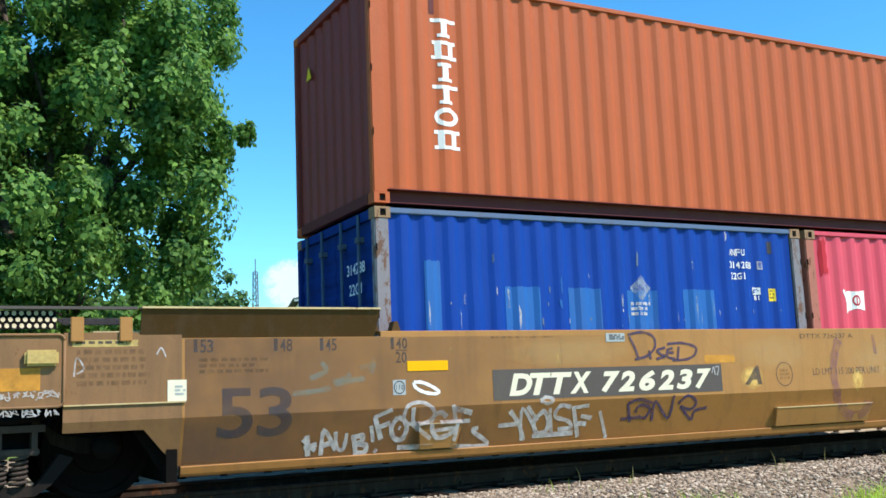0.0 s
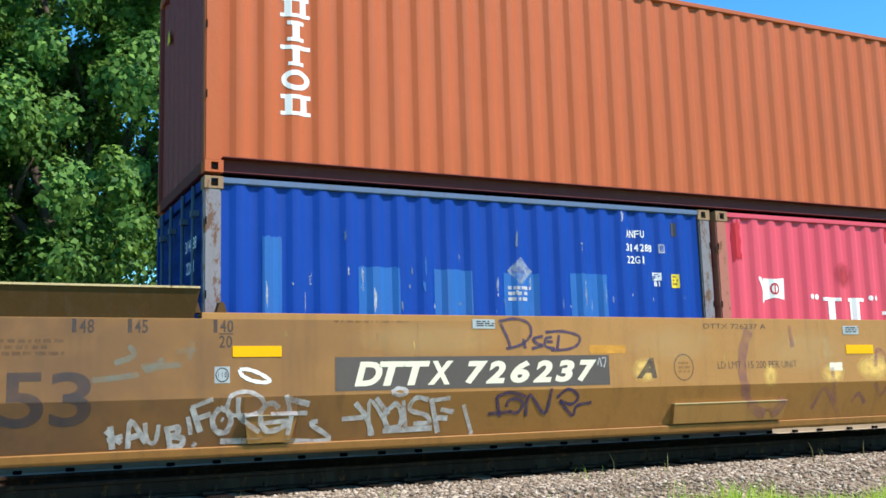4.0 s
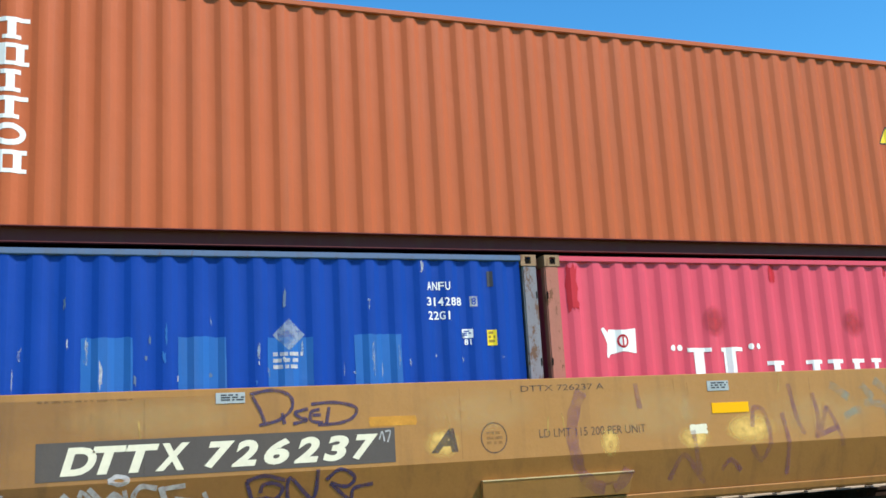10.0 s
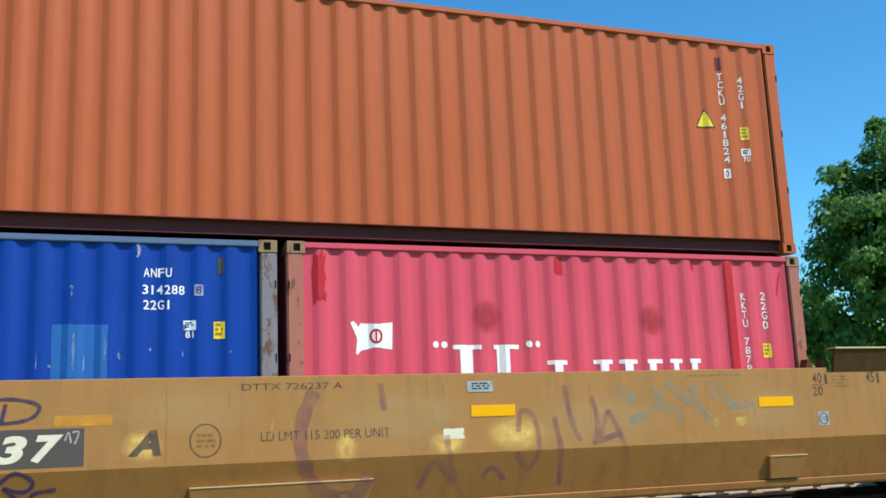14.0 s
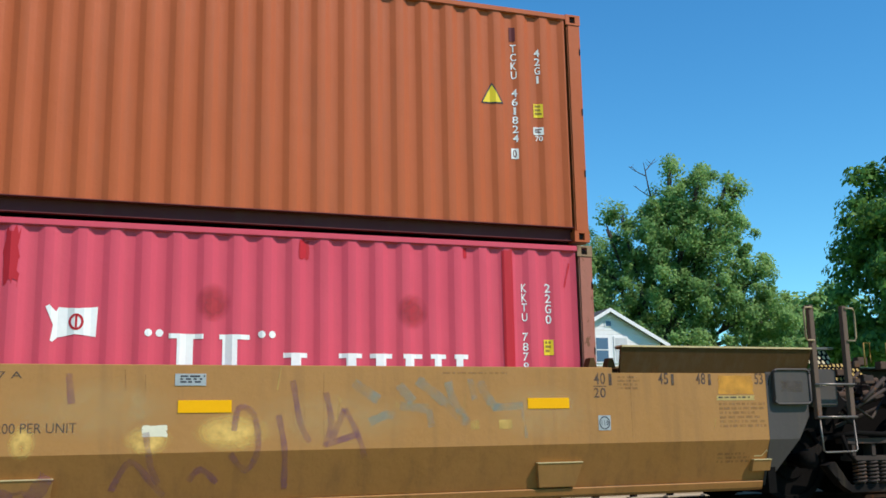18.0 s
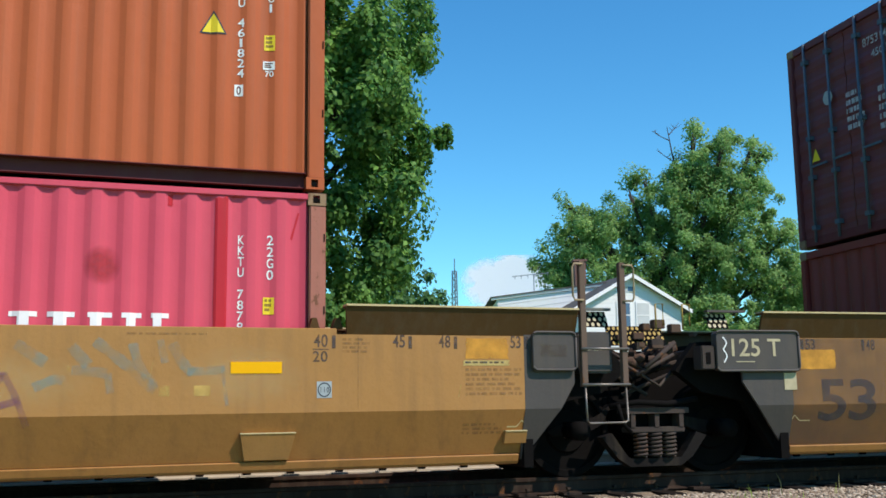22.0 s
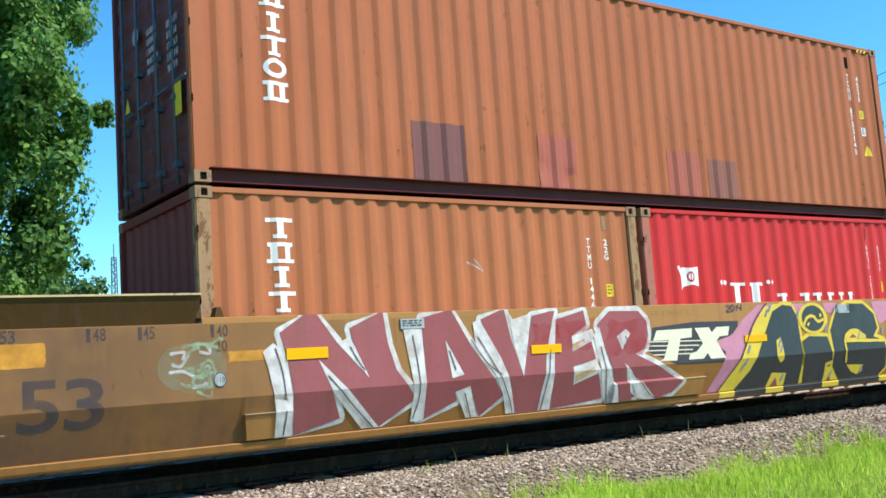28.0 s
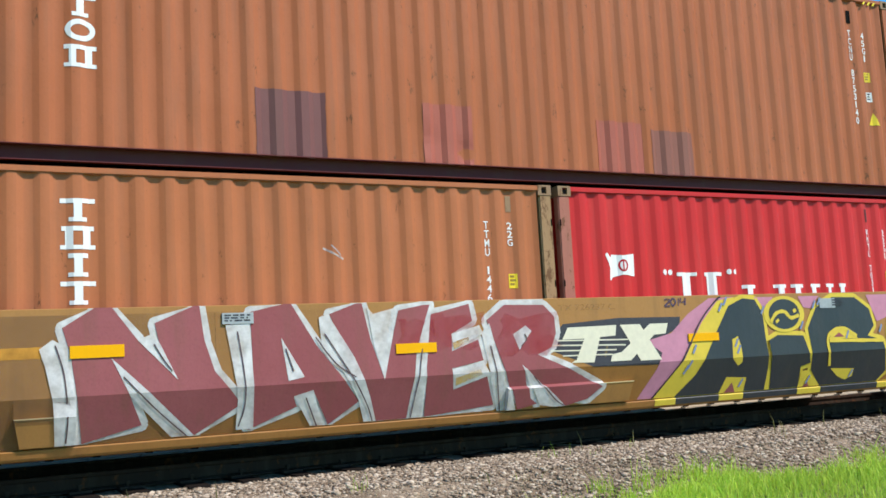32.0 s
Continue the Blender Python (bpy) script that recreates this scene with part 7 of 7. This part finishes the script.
tree((x, y), "dark shadowy tree by the line", [(0, 0, 7.6, 4.8, 4.5, 4.2), (2.4, -4.0, 8.6, 4.5, 4.5, 4.0), (-2.0, 3.6, 6.4, 3.2, 3, 4.2), (0, 0, 3.6, 5.0, 4.5, 3.0)], 3.0, 0.35, 380, 150, 0.55, 0.32, LEAF_DARK, 41, 0.4)

rng2 = np.random.default_rng(51)
lobes = []
for k in range(80):
    az = 38 - k * 1.6 + rng2.uniform(-0.6, 0.6)
    d = 120 + rng2.uniform(-14, 23)
    px, py = spot(az, d)
    lobes.append((px, py, 3.0 + rng2.uniform(-1, 1.5), 5.5, 4.5, 7.0 + rng2.uniform(-1.5, 2.0)))
pts = crown_points(lobes, 1300, 36, 1.0, rng2, 0.5, 1.0)
tagged(new("far_woods", leaves_mesh("far_woods", pts, 0.85, LEAF_DARK, rng2, 0.3, 0.8)), "distant line of dark green woods", "woods", kind="stuff")

# ---- ballast, grass and weeds ----


def stones(count, seed):
    rng = np.random.default_rng(seed)
    bm = bmesh.new()
    bmesh.ops.create_icosphere(bm, subdivisions=1, radius=1)
    base = np.array([v.co[:] for v in bm.verts])
    faces = np.array([[v.index for v in f.verts] for f in bm.faces])
    bm.free()
    x = rng.uniform(-3, 26, count)
    y = -2.5 + 2.5 * rng.random(count) ** 0.95
    s = 0.009 + 0.024 * rng.random(count) ** 2.4
    z = np.array([bed_z(b) for b in y]) + s * 0.05 + 0.006
    y = y + np.array([bend(a) for a in x])
    v = base[None] * (1 + rng.uniform(-0.42, 0.35, (count, len(base), 1)))
    v = v * rng.uniform(0.55, 1.4, (count, 1, 3)) * (1, 1, 0.55) * s[:, None, None]
    a = rng.uniform(0, math.tau, count)
    ca, sa = np.cos(a)[:, None], np.sin(a)[:, None]
    v = np.stack((v[..., 0] * ca - v[..., 1] * sa, v[..., 0] * sa + v[..., 1] * ca, v[..., 2]), -1) + np.stack((x, y, z), -1)[:, None]
    f = (faces[None] + (np.arange(count) * len(base))[:, None, None]).reshape(-1, 3)
    me = bpy.data.meshes.new("ballast")
    me.vertices.add(count * len(base))
    me.vertices.foreach_set("co", v.ravel())
    me.loops.add(f.size)
    me.loops.foreach_set("vertex_index", f.ravel())
    me.polygons.add(len(f))
    me.polygons.foreach_set("loop_start", np.arange(0, f.size, 3))
    me.update(calc_edges=True)
    me.materials.append(STONES)
    return me


tagged(new("ballast", stones(76000, 61)), "loose crushed tan and pinkish ballast stones beside the track", "gravel", kind="stuff")


def blades(name, x, y, h, width, material, rng, lean=0.35):
    n = len(x)
    swing = np.array([bend(a) for a in x])
    z = np.array([max(ground_z(a, b + w), bed_z(b) if -2.9 < b < 8.2 else -9) for a, b, w in zip(x, y, swing)]) - 0.01
    p = np.stack((x, y + swing, z), -1)
    a = rng.uniform(0, math.tau, n)
    side = np.stack((np.cos(a), np.sin(a), np.zeros(n)), -1) * width
    sway = rng.normal(size=(n, 3)) * lean
    sway[:, 2] = 0
    up = np.array((0, 0, 1.0))
    hh = h[:, None]
    v = np.empty((n, 5, 3))
    v[:, 0], v[:, 1] = p - side, p + side
    mid = p + (up + sway * 0.35) * hh * 0.55
    v[:, 2], v[:, 3] = mid + side * 0.8, mid - side * 0.8
    v[:, 4] = p + (up * 0.95 + sway) * hh
    me = bpy.data.meshes.new(name)
    me.vertices.add(5 * n)
    me.vertices.foreach_set("co", v.ravel())
    idx = np.arange(n)[:, None] * 5 + np.array((0, 1, 2, 3, 3, 2, 4))
    me.loops.add(7 * n)
    me.loops.foreach_set("vertex_index", idx.ravel())
    me.polygons.add(2 * n)
    me.polygons.foreach_set("loop_start", (np.arange(n)[:, None] * 7 + np.array((0, 4))).ravel())
    me.update(calc_edges=True)
    me.materials.append(material)
    return me


rng2 = np.random.default_rng(71)
gx = 12 + 15 * rng2.normal(size=90000).clip(-2.2, 2.2) * 0.62
gy = -2.15 - 9.0 * rng2.random(90000) ** 2.3
edge = np.array([-2.35 + 0.5 * noise.noise((a * 0.5, 0, 2)) + 0.3 * noise.noise((a * 1.9, 0, 5)) for a in gx])
keep = gy < edge
gx, gy = gx[keep], gy[keep]
gh = 0.05 + 0.10 * rng2.random(len(gx)) + 0.12 * np.exp(-((gy + 2.6) / 0.5) ** 2) * rng2.random(len(gx))
tagged(new("grass", blades("grass", gx, gy, gh, 0.006, GRASS, rng2)), "bright green grass along the ballast's edge", "grass", kind="stuff")
# taller tufts in clumps on and beyond the edge
tx, ty, th = [], [], []
for k in range(420):
    a = rng2.uniform(1, 26)
    b = -2.42 + 0.5 * noise.noise((a * 0.5, 0, 2)) + 0.3 * noise.noise((a * 1.9, 0, 5)) + rng2.normal() * 0.14 + (0.45 * rng2.random() if k % 4 == 0 else -0.1)
    m, tall = int(rng2.integers(5, 26)), rng2.uniform(0.10, 0.30)
    tx += list(a + rng2.normal(size=m) * 0.07)
    ty += list(b + rng2.normal(size=m) * 0.05)
    th += list(tall * (0.5 + 0.7 * rng2.random(m)))
tagged(new("tall_grass", blades("tall_grass", np.array(tx), np.array(ty), np.array(th), 0.005, GRASS, rng2, 0.4)), "ragged taller tufts of grass at the ballast's edge", "grass", kind="stuff")
wx, wy = [], []
for k in range(40):
    a, b = rng2.uniform(-1, 24), rng2.choice((rng2.uniform(-2.3, -1.5), rng2.uniform(-2.2, -1.2), rng2.uniform(-0.9, -0.5)), p=(0.5, 0.35, 0.15))
    m = int(rng2.integers(2, 11))
    wx += list(a + rng2.normal(size=m) * 0.10)
    wy += list(b + rng2.normal(size=m) * 0.05)
wx, wy = np.array(wx), np.array(wy)
tagged(new("weeds", blades("weeds", wx, wy, 0.06 + 0.15 * rng2.random(len(wx)), 0.0035, GRASS, rng2, 0.3)), "sparse green weeds growing through the ballast", "weeds", kind="stuff")
sx = rng2.uniform(0, 22, 22)
sy = rng2.uniform(-1.6, -0.4, 22)
tagged(new("seed_stalks", blades("seed_stalks", sx, sy, 0.14 + 0.16 * rng2.random(22), 0.006, STRAW, rng2, 0.2)), "dry seed stalks standing beside the rail", "weeds", kind="stuff")

# ---- the house and the distance ----


def house():
    """A white gabled house seen over the train: gable wall, long low roof, windows and a brick chimney."""
    hx, hy = spot(-29.1, 44.2)
    g = ground_z(hx, hy) + 0.8
    root = thing("house", (0, 0, 0), (hx, hy, g - 0.8), "white clapboard house with a gable, pale roof and brick chimney", "house")
    root.matrix_basis = Matrix.Translation((hx, hy, g - 0.8)) @ pose(0, 0, 0, 0, 0, -4)
    e, p, w = 5.75 - g, 7.12 - g, 2.45
    bm = prism(bmesh.new(), [(-w, 0), (w, 0), (w, e), (0, p), (-w, e)], 0, 7)
    part("gable_wall", bm, SIDING, root)
    for k in range(26):
        z = 2.6 + k * 0.17
        half = w if z + 0.155 < e else w * (p - z - 0.155) / (p - e) - 0.05
        if half > 0.1:
            part("siding_board", boxed(-half, half, -0.022, 0.0, z, z + 0.155), SIDING, root)
    for s in (-1, 1):
        o = 0.32
        sl = (p - e) / w
        pts = [(0, p + 0.06), (s * (w + o), e - sl * o + 0.06), (s * (w + o), e - sl * o - 0.06), (0, p - 0.06)]
        part("roof_slope", prism(bmesh.new(), pts if s < 0 else pts[::-1], -0.3, 7), ROOF_DARK, root)
        part("barge_board", prism(bmesh.new(), [(0, p + 0.05), (s * (w + o), e - sl * o + 0.05), (s * (w + o), e - sl * o - 0.12), (0, p - 0.12)][::(1 if s < 0 else -1)], -0.34, -0.30), SIDING, root)
    for x0, m in ((-0.62, GLASS_BLUE), (0.28, BLIND)):
        win = part("window", boxed(x0 - 0.06, x0 + 0.62, -0.06, -0.005, e - 0.95, e + 0.22), SIDING, root, "white-framed window")
        part("pane", boxed(x0, x0 + 0.56, -0.07, -0.05, e - 0.88, e + 0.14), m, win)
        part("sash_bar", boxed(x0, x0 + 0.56, -0.08, -0.06, e - 0.40, e - 0.36), SIDING, win)
    v = part("attic_vent", prism(bmesh.new(), [(-0.17, e + 0.62), (0.17, e + 0.62), (0.17, e + 0.86), (0.0, e + 0.98), (-0.17, e + 0.86)], -0.05, 0.0), SIDING, root)
    part("vent_slats", boxed(-0.12, 0.12, -0.065, -0.045, e + 0.66, e + 0.86), GLASS_BLUE, v)
    # the long low wing, set back and turned away
    a, b = Vector((*spot(-27.7, 45.6), 0)), Vector((*spot(-21.65, 45.0), 0))
    turn = math.degrees(math.atan2(b.y - a.y, b.x - a.x))
    into = root.matrix_basis.inverted() @ Matrix.Translation((a.x, a.y, g)) @ pose(0, 0, 0, 0, 0, turn)
    long, h, fall = (b - a).length, 6.11 - g, 0.118

    def wing(name, bm, material, parent=None, label=""):
        bm.transform(into)
        return part(name, bm, material, parent or root, label)

    def strip(x0, x1, y0, y1, z0, z1):
        return prism(bmesh.new(), [(x0, z0 - fall * x0), (x1, z0 - fall * x1), (x1, z1 - fall * x1), (x0, z1 - fall * x0)], y0, y1)

    wing("wing_wall", strip(0, long, -4, -0.02, -0.8, h - 0.05), SIDING)
    for k in range(7):
        wing("siding_board", strip(0, long, 0.0, 0.03, h - 0.33 - k * 0.25, h - 0.10 - k * 0.25), SIDING)
    wing("wing_fascia", strip(0, long + 0.28, 0.0, 0.12, h - 0.07, h + 0.02), SIDING)
    wing("wing_roof", strip(-0.2, long + 0.32, -4.4, 0.16, h + 0.02, h + 0.08), ROOF_DARK, None, "thin dark roof edge")
    ch = wing("chimney", boxed(0.58, 1.10, -1.9, -1.4, h - 0.4, h + 1.26), BRICK, None, "red brick chimney")
    for r in range(11):
        for k in range(2):
            x, z = 0.57 + k * 0.265 + (r % 2) * 0.03, h + 0.10 + r * 0.1
            wing("brick", boxed(x, x + 0.235, -1.4, -1.385, z, z + 0.082), BRICK, ch)
    wing("chimney_cap", boxed(0.52, 1.16, -1.97, -1.33, h + 1.26, h + 1.33), BRICK, ch)
    bm = tube(bmesh.new(), [(3.0, -1.5, h - 0.4), (3.0, -1.5, h + 0.68)], 0.022, 5)
    tube(bm, [(2.3, -1.5, h + 0.74), (4.0, -1.5, h + 0.58)], 0.016, 4)
    for k in range(6):
        x, z = 2.4 + k * 0.30, h + 0.73 - 0.03 * k
        tube(bm, [(x, -1.8, z), (x, -1.2, z), (x, -1.2, z - 0.18)], 0.012, 4)
    wing("aerial", bm, GALV, None, "thin rooftop aerial")


house()

# Distance haze is mixed into the mast's blue-grey.
MAST_GREY = plain("haze-tinted mast steel", (0.10, 0.125, 0.16), 0.6, 0, 0.2, 3)
tx, ty = spot(-19.25, 276)
mast = thing("lattice_mast", (0, 0, 0), (tx, ty, -3.2), "distant steel lattice mast", "mast")
H = 43.6
legs = [Vector((1.3 * math.cos(a), 1.3 * math.sin(a), 0)) for a in (0.3, 0.3 + math.tau / 3, 0.3 + 2 * math.tau / 3)]
for l in legs:
    part("mast_leg", tube(bmesh.new(), [l, l * 0.55 + Vector((0, 0, H * 0.92))], 0.16, 5), MAST_GREY, mast)
bm = bmesh.new()
for k in range(22):
    z0, z1 = H * 0.92 * k / 22, H * 0.92 * (k + 1) / 22
    for i in range(3):
        f0, f1 = 1 - 0.45 * k / 22, 1 - 0.45 * (k + 1) / 22
        a, b = legs[i] * f0 + Vector((0, 0, z0)), legs[(i + 1) % 3] * f1 + Vector((0, 0, z1))
        tube(bm, [a, b], 0.09, 4)
        tube(bm, [legs[i] * f1 + Vector((0, 0, z1)), b], 0.09, 4)
part("mast_brace", bm, MAST_GREY, mast)
part("mast_tip", tube(bmesh.new(), [(0, 0, H * 0.9), (0, 0, H)], 0.14, 5), MAST_GREY, mast)

# a summer cloud low over the woods
m, nt, b = nodes_of("cloud vapour")
b.inputs["Base Color"].default_value = (0.93, 0.94, 0.95, 1)
b.inputs["Roughness"].default_value = 1.0
co = nt.nodes.new("ShaderNodeTexCoord")
gr = nt.nodes.new("ShaderNodeTexGradient")
gr.gradient_type = "SPHERICAL"
mp = nt.nodes.new("ShaderNodeMapping")
mp.inputs["Location"].default_value, mp.inputs["Scale"].default_value = (-0.95, 0, -0.75), (1.9, 0, 1.6)
nt.links.new(co.outputs["Generated"], mp.inputs[0])
nt.links.new(mp.outputs[0], gr.inputs[0])
puff = nt.nodes.new("ShaderNodeMath")
puff.operation = "MULTIPLY"
nt.links.new(gr.outputs[1], puff.inputs[0])
nt.links.new(noisy(nt, 0.016, (1, 1, 1.4), 7, 0.30, 0.62, 0.62), puff.inputs[1])
soft = nt.nodes.new("ShaderNodeMapRange")
soft.inputs[1].default_value, soft.inputs[2].default_value, soft.inputs[4].default_value = 0.02, 0.17, 1.0
nt.links.new(puff.outputs[0], soft.inputs[0])
nt.links.new(soft.outputs[0], b.inputs["Alpha"])
bm = bmesh.new()
rows = []
for i in range(13):
    px, py = spot(-19.55 - i * 0.485, 2200)
    rows.append([bm.verts.new((px, py, 2200 * math.tan(radians(e)))) for e in (5.3, 6.9, 8.3)])
for p, q in zip(rows, rows[1:]):
    for i in range(2):
        bm.faces.new((p[i], p[i + 1], q[i + 1], q[i]))
tagged(new("cloud_backdrop", mesh_of(bm, "cloud_backdrop", m, True)), "small white summer cloud low in the sky", "cloud", kind="structure")

# overhead cables beyond the line
p1, p2 = spot(-53.4, 69), spot(-71.2, 40.5)
for k, (za, zb) in enumerate(((10.4, 10.3), (11.4, 10.9), (12.2, 11.4), (15.0, 13.2), (15.8, 13.7))):
    pts = []
    for i in range(15):
        f = i / 14
        pts.append((p1[0] + (p2[0] - p1[0]) * f + 0.4 * k, p1[1] + (p2[1] - p1[1]) * f, za + (zb - za) * f - 1.0 * 4 * f * (1 - f) * 0.5))
    bm = tube(bmesh.new(), pts, 0.016, 5)
    tagged(new("overhead_cable", mesh_of(bm, "overhead_cable", NEAR_BLACK)), "thin dark overhead cable against the sky", "cable", "overhead cables")
for q in (p1, p2):
    pole = thing("utility_pole", (0, 0, 0), (q[0] + 0.8, q[1], ground_z(*q)), "weathered wooden utility pole carrying cables", "utility pole", "utility poles")
    part("pole", tube(bmesh.new(), [(0, 0, -0.3), (0, 0, 15)], [0.17, 0.11], 10), BARK, pole, smooth=True)
    part("crossarm", boxed(-1.2, 1.2, -0.06, 0.06, 13.2, 13.35), BARK, pole)


def offset(t):
    for (a, sa), (b, sb) in zip(OFFSETS, OFFSETS[1:]):
        if t <= b:
            return sa + (sb - sa) * (t - a) / (b - a)
    return OFFSETS[-1][1]


def on_line(s):
    """The point of the curved line s metres along it."""
    return Vector((math.sin(CURVE * s) / CURVE, CENTRE + (math.cos(CURVE * s) - 1) / CURVE, 0))


def riding(a, b, s):
    """The pose of what rides on two points, a and b along the train's plan, when the train stands s metres along the line."""
    p, q = on_line(a + s), on_line(b + s)
    turn = math.degrees(math.atan2(q.y - p.y, q.x - p.x))
    return Matrix.Translation(p) @ pose(0, 0, 0, 0, 0, turn) @ Matrix.Translation((-a, -CENTRE, 0))


def motions():
    """The train rolls slowly to the left round the curve; its wheels turn with it."""
    for ob in TRAIN:
        rest = ob.matrix_basis.copy()
        x = rest.translation.x
        if "truck" in ob.name or "drawbar" in ob.name:
            a, b = x - 0.875, x + 0.875
        else:
            a = JOINT - CAR2 if x < JOINT else JOINT
            b = a + CAR2
        walk(ob, [(t, riding(a, b, s) @ rest) for t, s in OFFSETS])
    for axle, s in AXLES:
        walk(axle, [(k * 0.25, pose(s * 0.875, 0, WHEEL, 0, math.degrees(offset(k * 0.25) / WHEEL), 0)) for k in range(129)])


motions()
